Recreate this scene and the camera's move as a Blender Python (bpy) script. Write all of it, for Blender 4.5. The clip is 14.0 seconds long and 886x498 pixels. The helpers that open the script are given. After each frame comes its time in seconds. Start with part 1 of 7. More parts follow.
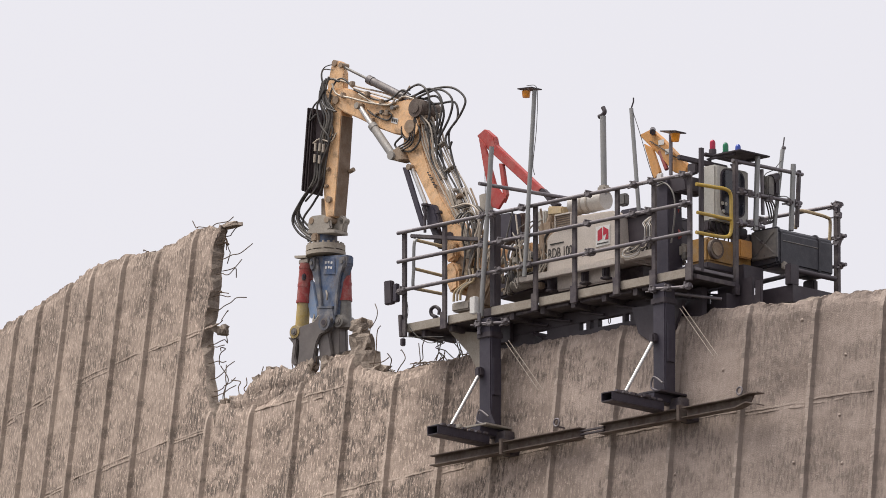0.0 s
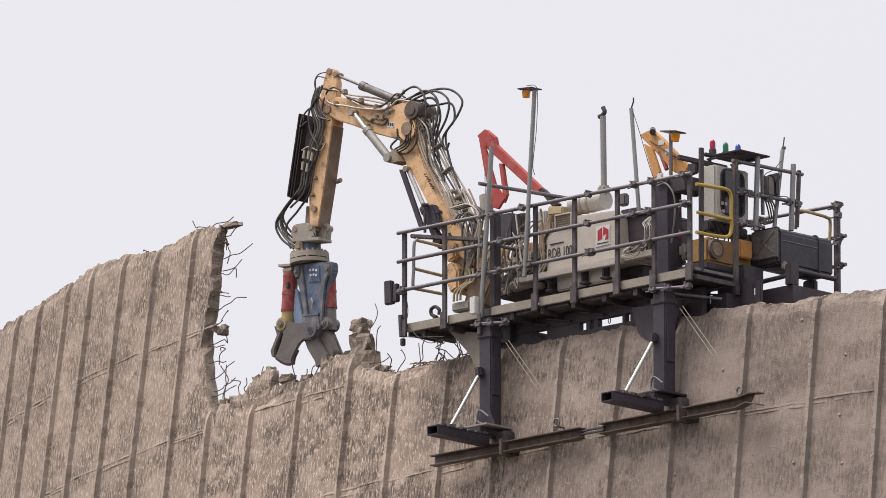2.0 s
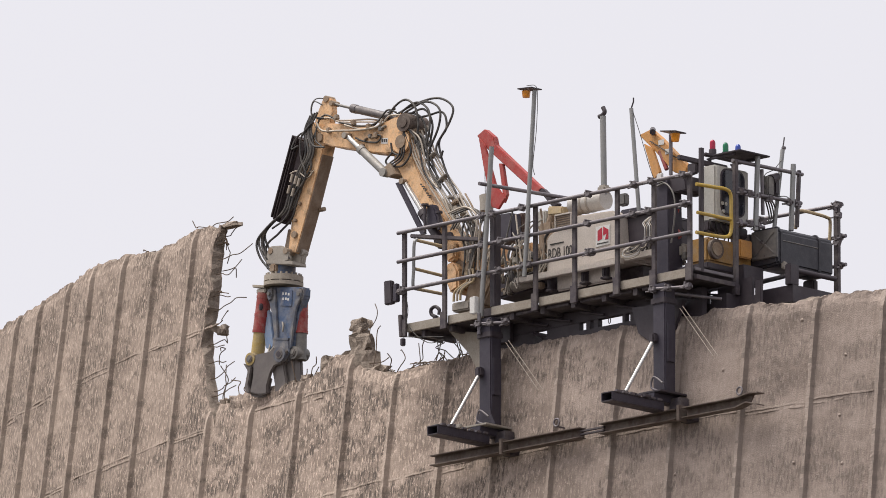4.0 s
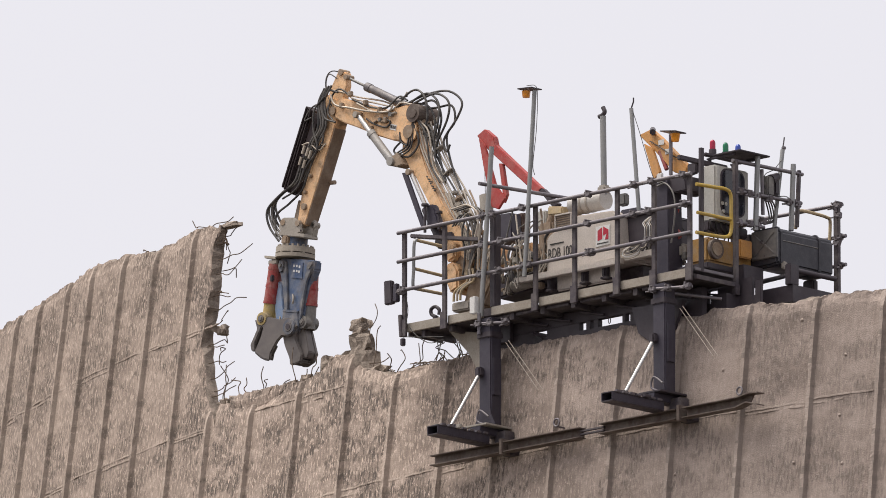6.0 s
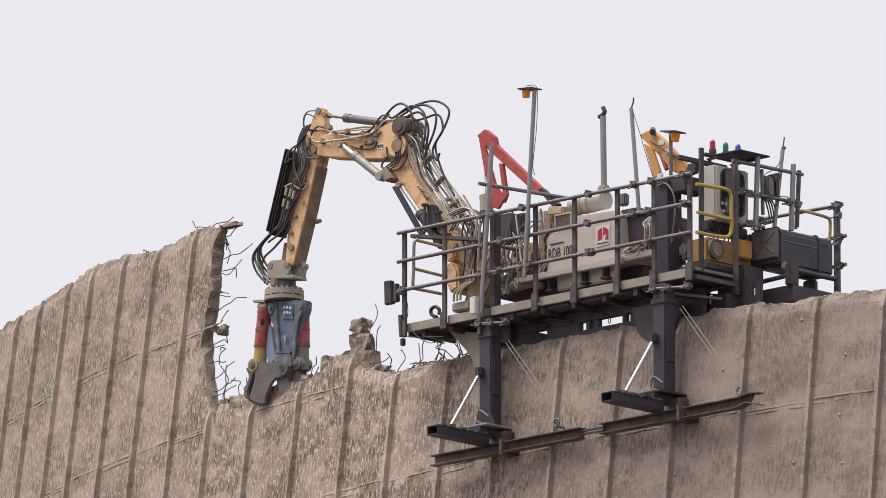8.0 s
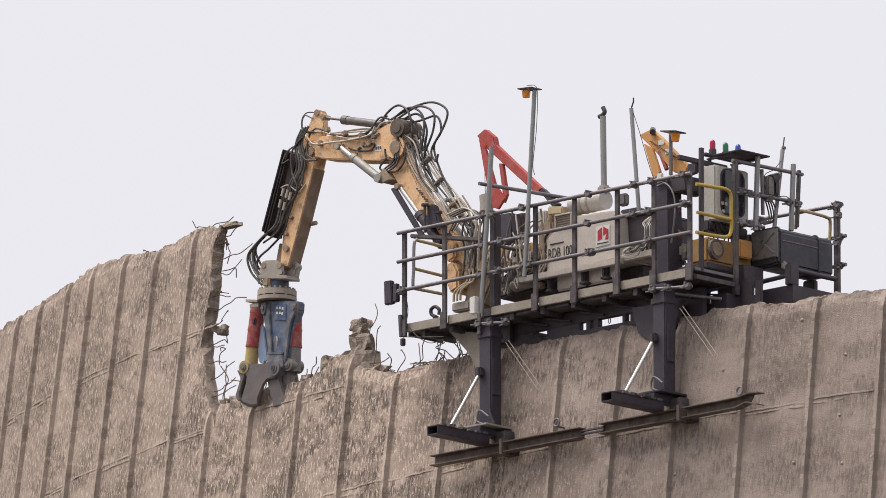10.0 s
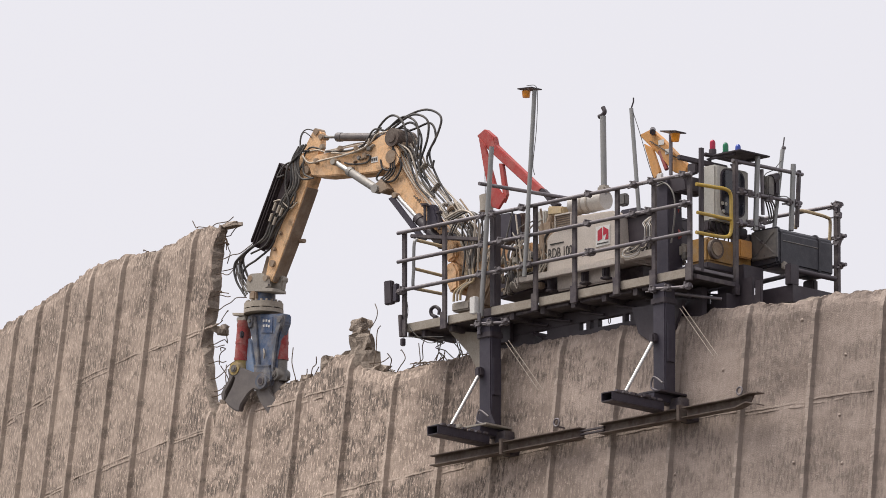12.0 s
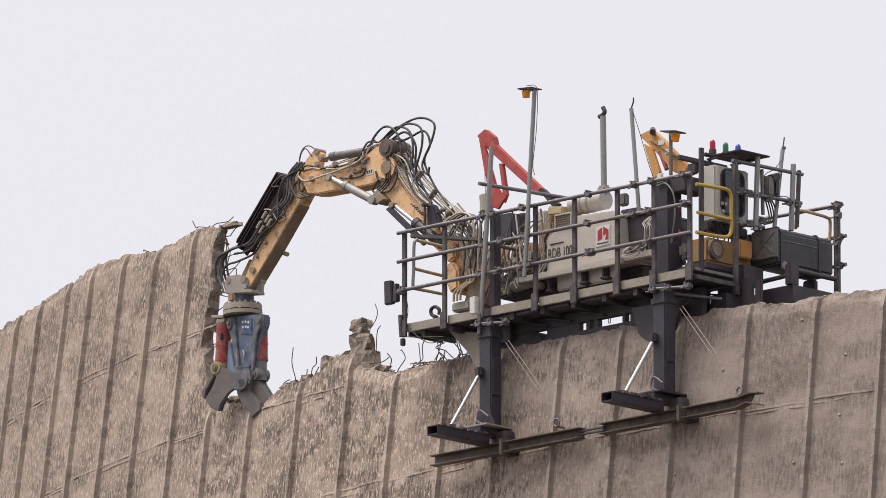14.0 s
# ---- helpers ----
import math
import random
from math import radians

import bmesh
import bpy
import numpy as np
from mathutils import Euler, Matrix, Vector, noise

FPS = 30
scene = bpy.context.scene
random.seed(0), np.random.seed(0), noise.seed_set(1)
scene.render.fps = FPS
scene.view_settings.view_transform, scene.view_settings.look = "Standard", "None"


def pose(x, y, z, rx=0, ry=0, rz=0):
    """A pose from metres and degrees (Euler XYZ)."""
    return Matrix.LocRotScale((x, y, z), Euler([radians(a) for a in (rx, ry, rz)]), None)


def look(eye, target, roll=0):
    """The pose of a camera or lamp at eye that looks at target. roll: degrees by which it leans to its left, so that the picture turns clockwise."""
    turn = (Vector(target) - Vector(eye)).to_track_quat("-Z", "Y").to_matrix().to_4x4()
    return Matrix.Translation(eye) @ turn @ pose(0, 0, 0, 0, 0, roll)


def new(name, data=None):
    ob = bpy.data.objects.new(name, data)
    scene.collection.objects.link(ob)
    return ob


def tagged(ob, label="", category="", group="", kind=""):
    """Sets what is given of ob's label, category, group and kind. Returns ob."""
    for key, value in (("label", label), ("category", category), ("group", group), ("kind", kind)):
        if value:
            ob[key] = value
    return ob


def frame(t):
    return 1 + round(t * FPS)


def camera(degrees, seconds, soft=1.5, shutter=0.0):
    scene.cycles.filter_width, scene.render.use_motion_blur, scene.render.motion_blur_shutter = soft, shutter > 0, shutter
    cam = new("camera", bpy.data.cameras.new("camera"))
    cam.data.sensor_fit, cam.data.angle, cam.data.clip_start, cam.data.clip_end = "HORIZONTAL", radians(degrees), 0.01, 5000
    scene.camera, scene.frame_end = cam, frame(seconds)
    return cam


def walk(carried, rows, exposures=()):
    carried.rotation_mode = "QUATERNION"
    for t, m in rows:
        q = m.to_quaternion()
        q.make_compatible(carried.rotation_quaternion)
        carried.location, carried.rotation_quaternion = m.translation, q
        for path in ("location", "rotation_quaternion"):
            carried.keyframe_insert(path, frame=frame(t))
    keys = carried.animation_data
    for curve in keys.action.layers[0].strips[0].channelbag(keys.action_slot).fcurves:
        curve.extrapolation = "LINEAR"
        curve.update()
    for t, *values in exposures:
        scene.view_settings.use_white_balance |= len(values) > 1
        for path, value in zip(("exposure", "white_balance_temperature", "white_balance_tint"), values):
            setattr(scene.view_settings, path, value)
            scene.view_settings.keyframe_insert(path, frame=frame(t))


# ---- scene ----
cam = camera(3.4295, 14.0, soft=0.9)
EYE = (0.0, -212.005, -39.454)
AIM = (-20.661, -32.352, -0.429)
walk(cam, [(0.0, look(EYE, AIM)), (14.0, look(EYE, AIM))], exposures=[(0.0, 0.0), (14.0, 0.0)])

# ---- light: bright overcast, weak wide sun from the left ----
SUN_EL, SUN_AZ = 68.0, 264.0      # degrees; azimuth clockwise from +y
world = bpy.data.worlds.new("overcast")
scene.world = world
world.use_nodes = True
wn, wl = world.node_tree.nodes, world.node_tree.links
wn.clear()
w_out, w_bg = wn.new("ShaderNodeOutputWorld"), wn.new("ShaderNodeBackground")
sky = wn.new("ShaderNodeTexSky")
sky.sky_type, sky.sun_disc = "NISHITA", False
sky.sun_elevation, sky.sun_rotation = radians(SUN_EL), radians(SUN_AZ)
cloud = wn.new("ShaderNodeTexNoise")
cloud.inputs["Scale"].default_value, cloud.inputs["Detail"].default_value = 2.2, 4.0
c_ramp = wn.new("ShaderNodeValToRGB")
c_ramp.color_ramp.elements[0].color = (8.3, 8.1, 8.65, 1)
c_ramp.color_ramp.elements[1].color = (8.9, 8.75, 9.2, 1)
w_mix = wn.new("ShaderNodeMixRGB")
w_mix.inputs[0].default_value = 0.95
wl.new(cloud.outputs[0], c_ramp.inputs[0])
wl.new(sky.outputs[0], w_mix.inputs[1])
wl.new(c_ramp.outputs[0], w_mix.inputs[2])
wl.new(w_mix.outputs[0], w_bg.inputs[0])
w_bg.inputs[1].default_value = 0.1
wl.new(w_bg.outputs[0], w_out.inputs[0])

sun = new("sun", bpy.data.lights.new("sun", "SUN"))
sun.data.energy, sun.data.angle, sun.data.color = 4.8, radians(50), (1.0, 0.94, 0.86)
az, el = radians(SUN_AZ), radians(SUN_EL)
sun_from = Vector((math.sin(az) * math.cos(el), math.cos(az) * math.cos(el), math.sin(el)))
sun.matrix_world = look(sun_from * 200, (0, 0, 0))


# ---- materials ----
def nodes_of(name):
    m = bpy.data.materials.new(name)
    m.use_nodes = True
    n, l = m.node_tree.nodes, m.node_tree.links
    return m, n, l, n["Principled BSDF"]


def noise_node(n, l, vec, scale, detail=4.0, rough=0.6, lo=0.35, hi=0.65):
    t, r = n.new("ShaderNodeTexNoise"), n.new("ShaderNodeMapRange")
    t.inputs["Scale"].default_value, t.inputs["Detail"].default_value, t.inputs["Roughness"].default_value = scale, detail, rough
    r.inputs[1].default_value, r.inputs[2].default_value = lo, hi
    l.new(vec, t.inputs["Vector"])
    l.new(t.outputs[0], r.inputs[0])
    return r.outputs[0]


def mix(n, l, fac, a, b, blend="MIX"):
    m = n.new("ShaderNodeMixRGB")
    m.blend_type = blend
    for k, val in enumerate((fac, a, b)):
        if isinstance(val, (int, float)):
            m.inputs[k].default_value = val
        elif isinstance(val, tuple):
            m.inputs[k].default_value = (*val[:3], 1)
        else:
            l.new(val, m.inputs[k])
    return m.outputs[0]


def scaled(n, l, fac, k):
    t = n.new("ShaderNodeMath")
    t.operation = "MULTIPLY"
    l.new(fac, t.inputs[0])
    t.inputs[1].default_value = k
    return t.outputs[0]


def bump_to(n, l, b, height, strength, dist=0.01):
    t = n.new("ShaderNodeBump")
    t.inputs["Strength"].default_value, t.inputs["Distance"].default_value = strength, dist
    l.new(height, t.inputs["Height"])
    l.new(t.outputs[0], b.inputs["Normal"])


def surf(name, col, worn, rough=0.55, metal=0.0, s1=3.0, s2=45.0, a1=0.5, a2=0.35, dust=(0.42, 0.38, 0.33), dusty=0.25, bump=0.15, spec=0.4, grime=0.0):
    """Painted or bare metal, rubber, plastic: two scales of wear, and dust."""
    m, n, l, b = nodes_of(name)
    vec = n.new("ShaderNodeTexCoord").outputs["Object"]
    big, fine = noise_node(n, l, vec, s1), noise_node(n, l, vec, s2, 3.0)
    c = mix(n, l, scaled(n, l, big, a1), col, worn)
    c = mix(n, l, scaled(n, l, fine, a2), c, tuple(0.6 * x for x in worn))
    dst = noise_node(n, l, vec, s1 * 2.3, 6.0, 0.7, 0.42, 0.7)
    c = mix(n, l, scaled(n, l, dst, dusty), c, dust)
    if grime:
        oil = noise_node(n, l, vec, s1 * 1.1, 7.0, 0.75, 0.5, 0.62)
        c = mix(n, l, scaled(n, l, oil, grime), c, (0.13, 0.085, 0.055))
    l.new(c, b.inputs["Base Color"])
    r = n.new("ShaderNodeMapRange")
    r.inputs[3].default_value, r.inputs[4].default_value = max(0.05, rough - 0.12), min(1.0, rough + 0.15)
    l.new(big, r.inputs[0])
    l.new(r.outputs[0], b.inputs["Roughness"])
    b.inputs["Metallic"].default_value = metal
    b.inputs["Specular IOR Level"].default_value = spec
    if bump:
        bump_to(n, l, b, fine, bump, 0.004)
    return m


def concrete(name, light, dark, streaks=0.6, bump=0.5):
    """Weathered board-marked concrete; UV in metres along the shell and upwards."""
    m, n, l, b = nodes_of(name)
    uv = n.new("ShaderNodeTexCoord").outputs["UV"]

    def mapped(sx, sy, shear=0.0, off=0.0):
        t = n.new("ShaderNodeMapping")
        t.inputs["Location"].default_value = (off, 0.7 * off, 0)
        t.inputs["Scale"].default_value = (sx, sy, 1)
        t.inputs["Rotation"].default_value = (0, 0, shear)
        l.new(uv, t.inputs["Vector"])
        return t.outputs[0]

    def times(a, c):
        t = n.new("ShaderNodeMath")
        t.operation = "MULTIPLY"
        l.new(a, t.inputs[0])
        l.new(c, t.inputs[1])
        return t.outputs[0]

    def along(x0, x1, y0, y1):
        """A slow change along the shell, for streaks and for tone."""
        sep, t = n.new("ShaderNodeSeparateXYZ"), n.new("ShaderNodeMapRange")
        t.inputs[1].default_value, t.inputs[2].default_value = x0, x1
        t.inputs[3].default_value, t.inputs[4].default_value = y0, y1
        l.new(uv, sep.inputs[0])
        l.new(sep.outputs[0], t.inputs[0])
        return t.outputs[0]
    blotch = noise_node(n, l, mapped(0.9, 0.6), 1.0, 6.0, 0.62, 0.36, 0.64)
    smear = noise_node(n, l, mapped(1.1, 2.4, 0.0, 3.0), 1.0, 6.0, 0.65, 0.44, 0.6)
    cloud_ = noise_node(n, l, mapped(1.1, 1.5, 0.1, 7.0), 1.0, 5.0, 0.66, 0.47, 0.56)
    drip = noise_node(n, l, mapped(13.0, 2.2, 0.05), 1.0, 6.0, 0.7, 0.46, 0.66)
    fleck = noise_node(n, l, mapped(30.0, 9.5, 0.12), 1.0, 3.0, 0.6, 0.56, 0.6)
    speck = noise_node(n, l, mapped(34.0, 11.0, 0.15, 5.0), 1.0, 3.0, 0.6, 0.63, 0.66)
    nick = noise_node(n, l, mapped(25.0, 6.0, 0.1, 9.0), 1.0, 4.0, 0.65, 0.49, 0.55)
    pock = noise_node(n, l, mapped(9.0, 9.0, 0.0, 2.0), 1.0, 2.0, 0.5, 0.7, 0.74)
    grain = noise_node(n, l, mapped(70.0, 55.0), 1.0, 3.0)
    fade = along(-25.5, -19.0, 1.0, 0.3)
    worn = times(fade, along(-31.0, -28.5, 0.7, 1.25))
    c = mix(n, l, blotch, dark, light)
    c = mix(n, l, scaled(n, l, drip, streaks * 0.45), c, tuple(0.6 * x for x in dark))
    c = mix(n, l, scaled(n, l, smear, streaks * 0.6), c, tuple(1.1 * x for x in light))
    c = mix(n, l, scaled(n, l, times(cloud_, worn), streaks * 0.6), c, tuple(0.68 * x for x in dark))
    c = mix(n, l, scaled(n, l, times(times(nick, cloud_), worn), streaks * 1.05), c, tuple(k * x for k, x in zip((0.34, 0.37, 0.4), dark)))
    c = mix(n, l, scaled(n, l, times(nick, fade), streaks * 0.4), c, tuple(0.6 * x for x in dark))
    c = mix(n, l, scaled(n, l, times(fleck, fade), streaks * 0.75), c, tuple(min(0.8, 1.38 * x) for x in light))
    c = mix(n, l, scaled(n, l, times(speck, fade), streaks), c, tuple(min(0.8, 1.6 * x) for x in light))
    c = mix(n, l, scaled(n, l, pock, 0.35), c, tuple(0.5 * x for x in dark))
    c = mix(n, l, scaled(n, l, grain, 0.12), c, tuple(0.5 * x for x in dark))
    # left end darker; right end darker and cooler, shade put into its colour
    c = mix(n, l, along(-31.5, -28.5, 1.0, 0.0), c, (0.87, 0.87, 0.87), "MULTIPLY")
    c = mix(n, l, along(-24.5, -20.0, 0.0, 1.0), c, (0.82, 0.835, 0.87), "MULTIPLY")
    l.new(c, b.inputs["Base Color"])
    b.inputs["Roughness"].default_value = 0.92
    b.inputs["Specular IOR Level"].default_value = 0.2
    h = mix(n, l, 0.5, mix(n, l, 0.5, drip, fleck), grain)
    bump_to(n, l, b, h, bump, 0.012)
    return m


def rubble(name, light, dark):
    m, n, l, b = nodes_of(name)
    vec = n.new("ShaderNodeTexCoord").outputs["Object"]
    big, fine = noise_node(n, l, vec, 7.0, 5.0), noise_node(n, l, vec, 60.0, 3.0)
    c = mix(n, l, big, dark, light)
    c = mix(n, l, scaled(n, l, fine, 0.4), c, tuple(0.5 * x for x in dark))
    l.new(c, b.inputs["Base Color"])
    b.inputs["Roughness"].default_value = 0.95
    bump_to(n, l, b, fine, 0.6, 0.015)
    return m


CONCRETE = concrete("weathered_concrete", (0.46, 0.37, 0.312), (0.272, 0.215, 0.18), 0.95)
# darker copy of the shell concrete, holds the shade of the rib sides
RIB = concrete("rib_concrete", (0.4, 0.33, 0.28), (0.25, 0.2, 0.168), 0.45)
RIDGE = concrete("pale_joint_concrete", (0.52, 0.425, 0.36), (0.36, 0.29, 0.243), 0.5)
BROKEN = rubble("broken_concrete", (0.43, 0.355, 0.295), (0.18, 0.145, 0.118))
REBAR = surf("rusty_rebar", (0.1, 0.07, 0.05), (0.16, 0.1, 0.065), 0.85, 0.2, dusty=0.3)
DARK = surf("dark_blue_grey_steel_paint", (0.038, 0.032, 0.049), (0.055, 0.047, 0.063), 0.5, 0.0, dusty=0.1, dust=(0.2, 0.19, 0.19))
BLACK = surf("black_steel_paint", (0.042, 0.033, 0.042), (0.06, 0.048, 0.056), 0.5, 0.0, dusty=0.1, dust=(0.2, 0.18, 0.17))
TUBE = surf("galvanised_tube", (0.135, 0.122, 0.142), (0.235, 0.215, 0.23), 0.5, 0.5, dusty=0.25)
POLE = surf("pale_galvanised_pole", (0.24, 0.245, 0.25), (0.34, 0.335, 0.33), 0.5, 0.4, dusty=0.2)
POST = surf("brown_grey_post", (0.058, 0.048, 0.06), (0.105, 0.086, 0.09), 0.6, 0.2, dusty=0.22)
TOE = surf("dusty_toe_board", (0.36, 0.32, 0.27), (0.24, 0.2, 0.165), 0.75, 0.0, dusty=0.5)
YELLOW = surf("worn_machine_yellow", (0.87, 0.54, 0.285), (0.58, 0.35, 0.195), 0.55, 0.0, dusty=0.5, a1=0.5, s1=4.5, dust=(0.7, 0.54, 0.39), grime=0.6)
BROWN = surf("dusty_brown_plate", (0.31, 0.22, 0.15), (0.2, 0.142, 0.1), 0.75, 0.0, dusty=0.4)
GREY = surf("dusty_grey_casting", (0.38, 0.345, 0.305), (0.22, 0.195, 0.17), 0.75, 0.0, dusty=0.4)
STEEL = surf("worn_tool_steel", (0.12, 0.105, 0.102), (0.2, 0.178, 0.168), 0.5, 0.2, dusty=0.3, dust=(0.25, 0.22, 0.2))
CHROME = surf("chromed_rod", (0.62, 0.61, 0.6), (0.5, 0.48, 0.46), 0.3, 0.6, dusty=0.1, bump=0.0)
BARREL = surf("grey_hydraulic_barrel", (0.13, 0.127, 0.128), (0.2, 0.185, 0.17), 0.5, 0.3, dusty=0.4)
HOSE = surf("black_rubber_hose", (0.025, 0.024, 0.027), (0.06, 0.055, 0.054), 0.6, 0.0, dusty=0.25, bump=0.0)
COVER = surf("brown_black_cover", (0.032, 0.023, 0.027), (0.045, 0.034, 0.036), 0.75, 0.0, dusty=0.05, spec=0.2)
DUSTY_HOSE = surf("dusty_grey_hose", (0.07, 0.066, 0.066), (0.15, 0.138, 0.13), 0.45, 0.1, dusty=0.4, bump=0.0)
DARK_BARREL = surf("dark_grey_barrel", (0.085, 0.075, 0.085), (0.14, 0.125, 0.125), 0.5, 0.2, dusty=0.25)
LIGHT_BARREL = surf("pale_grey_barrel", (0.32, 0.31, 0.305), (0.24, 0.225, 0.21), 0.5, 0.2, dusty=0.4)
PIPE = surf("dusty_steel_pipe", (0.5, 0.435, 0.365), (0.3, 0.255, 0.21), 0.5, 0.2, dusty=0.4, bump=0.0)
BLUE = surf("worn_blue_paint", (0.052, 0.103, 0.22), (0.13, 0.145, 0.175), 0.6, 0.0, dusty=0.6, a1=0.7, grime=0.6, dust=(0.3, 0.29, 0.29))
PALE_BLUE = surf("dust_covered_blue_paint", (0.08, 0.098, 0.145), (0.15, 0.148, 0.155), 0.7, 0.0, dusty=0.5, grime=0.3)
RED = surf("worn_red_paint", (0.33, 0.04, 0.04), (0.22, 0.045, 0.04), 0.6, 0.0, dusty=0.45, grime=0.2)
RAIL = surf("weathered_brown_steel", (0.13, 0.095, 0.08), (0.085, 0.066, 0.06), 0.7, 0.1, dusty=0.25)
SLEEVE = surf("faded_yellow_paint", (0.46, 0.33, 0.1), (0.33, 0.25, 0.11), 0.65, 0.0, dusty=0.6, grime=0.3)
SAFETY = surf("safety_yellow_tube", (0.5, 0.33, 0.04), (0.4, 0.27, 0.06), 0.5, 0.0, dusty=0.25)
CREAM = surf("dusty_cream_tube", (0.5, 0.37, 0.2), (0.4, 0.33, 0.22), 0.6, 0.0, dusty=0.4)
CRANE_RED = surf("crane_red_paint", (0.42, 0.045, 0.04), (0.3, 0.05, 0.045), 0.5, 0.0, dusty=0.2)
CRANE_ORANGE = surf("crane_orange_paint", (0.62, 0.3, 0.085), (0.48, 0.24, 0.09), 0.5, 0.0, dusty=0.2)
HOUSING = surf("beige_housing_paint", (0.59, 0.53, 0.485), (0.46, 0.405, 0.36), 0.65, 0.0, dusty=0.35, s1=2.0)
CABINET = surf("pale_grey_cabinet_paint", (0.5, 0.49, 0.46), (0.4, 0.38, 0.35), 0.55, 0.0, dusty=0.3, s1=2.0)
WINDOW = surf("dark_cab_glass", (0.012, 0.013, 0.022), (0.02, 0.02, 0.03), 0.12, 0.0, dusty=0.06, bump=0.0, spec=0.6)
TANK = surf("dark_tank_paint", (0.03, 0.03, 0.04), (0.045, 0.043, 0.052), 0.42, 0.0, dusty=0.14, dust=(0.2, 0.19, 0.19))
WHITE = surf("white_panel", (0.72, 0.71, 0.7), (0.6, 0.58, 0.56), 0.5, 0.0, dusty=0.1)
INK = surf("black_lettering", (0.02, 0.02, 0.02), (0.04, 0.04, 0.04), 0.6, 0.0, dusty=0.1, bump=0.0)
LOGO = surf("red_emblem", (0.45, 0.015, 0.04), (0.36, 0.02, 0.04), 0.5, 0.0, dusty=0.1, bump=0.0)
STENCIL = surf("faded_black_stencil", (0.035, 0.032, 0.034), (0.07, 0.064, 0.06), 0.7, 0.0, dusty=0.15, bump=0.0)
MUFFLER = surf("pale_heat_worn_steel", (0.52, 0.5, 0.48), (0.38, 0.35, 0.32), 0.5, 0.2, dusty=0.3)
SOIL = rubble("bare_ground", (0.16, 0.14, 0.115), (0.08, 0.072, 0.06))


def lens(name, col, glow):
    m, n, l, b = nodes_of(name)
    vec = n.new("ShaderNodeTexCoord").outputs["Object"]
    c = mix(n, l, noise_node(n, l, vec, 20.0), col, tuple(0.6 * x for x in col))
    l.new(c, b.inputs["Base Color"])
    b.inputs["Roughness"].default_value = 0.2
    b.inputs["Emission Color"].default_value = (*col, 1)
    b.inputs["Emission Strength"].default_value = glow
    return m


LENS_RED = lens("red_lens", (0.4, 0.01, 0.05), 0.05)
LENS_GREEN = lens("green_lens", (0.01, 0.17, 0.08), 0.05)
LENS_BLUE = lens("blue_lens", (0.04, 0.08, 0.4), 0.08)
LENS_AMBER = lens("amber_lens", (0.62, 0.22, 0.01), 0.15)

# ---- building helpers: the machine's own axes are u along the wall, v inwards across it, z up ----
PHI0 = -37.4
MF = pose(-19.436, -25.421, 0, 0, 0, PHI0)
ORG = {}


def thing(name, at, label, category, group="", kind=""):
    ob = new(name)
    ob.matrix_world = MF @ Matrix.Translation(at)
    ORG[ob] = Vector(at)
    return tagged(ob, label, category, group, kind)


def part(name, bm, material, parent, label="", at=None, smooth=False):
    at = Vector(at) if at else ORG[parent]
    me = bpy.data.meshes.new(name)
    bmesh.ops.translate(bm, verts=bm.verts, vec=-at)
    bmesh.ops.recalc_face_normals(bm, faces=bm.faces)
    if smooth:
        for f in bm.faces:
            f.smooth = True
    bm.to_mesh(me)
    bm.free()
    me.materials.append(material)
    ob = new(name, me)
    ob.parent = parent
    ob.location = at - ORG[parent]
    ORG[ob] = at
    return tagged(ob, label) if label else ob


def merge(bm, other):
    me = bpy.data.meshes.new("tmp")
    other.to_mesh(me)
    other.free()
    bm.from_mesh(me)
    bpy.data.meshes.remove(me)
    return bm


def prism(pts, v0, v1, bev=0.01, bm=None):
    """A plate or box section: an outline in (u, z), from v0 to v1."""
    b = bmesh.new()
    lo = [b.verts.new((p[0], v0, p[1])) for p in pts]
    hi = [b.verts.new((p[0], v1, p[1])) for p in pts]
    b.faces.new(lo)
    b.faces.new(hi[::-1])
    for i in range(len(pts)):
        j = (i + 1) % len(pts)
        b.faces.new((lo[i], hi[i], hi[j], lo[j]))
    bmesh.ops.recalc_face_normals(b, faces=b.faces)
    if bev:
        bmesh.ops.bevel(b, geom=b.edges[:], offset=bev, segments=2, affect="EDGES", clamp_overlap=True)
    return merge(bm, b) if bm else b


def box(c, s, bev=0.006, bm=None, turn=None):
    b = bmesh.new()
    bmesh.ops.create_cube(b, size=1.0)
    bmesh.ops.scale(b, vec=s, verts=b.verts)
    if bev:
        bmesh.ops.bevel(b, geom=b.edges[:], offset=min(bev, min(s) * 0.3), segments=2, affect="EDGES")
    if turn:
        bmesh.ops.transform(b, matrix=turn, verts=b.verts)
    bmesh.ops.translate(b, vec=c, verts=b.verts)
    return merge(bm, b) if bm else b


def span(lo, hi, bev=0.006, bm=None):
    """A box from one corner to the other."""
    lo, hi = Vector(lo), Vector(hi)
    return box((lo + hi) / 2, [abs(x) for x in (hi - lo)], bev, bm)


def curve_pts(pts, steps=6):
    """A smooth way through the points."""
    p = [Vector(q) for q in pts]
    p = [p[0] * 2 - p[1]] + p + [p[-1] * 2 - p[-2]]
    out = []
    for i in range(1, len(p) - 2):
        for k in range(steps):
            t = k / steps
            a, b, c, d = p[i - 1], p[i], p[i + 1], p[i + 2]
            out.append(0.5 * (2 * b + (c - a) * t + (2 * a - 5 * b + 4 * c - d) * t * t + (3 * b - a - 3 * c + d) * t ** 3))
    out.append(p[-2])
    return out


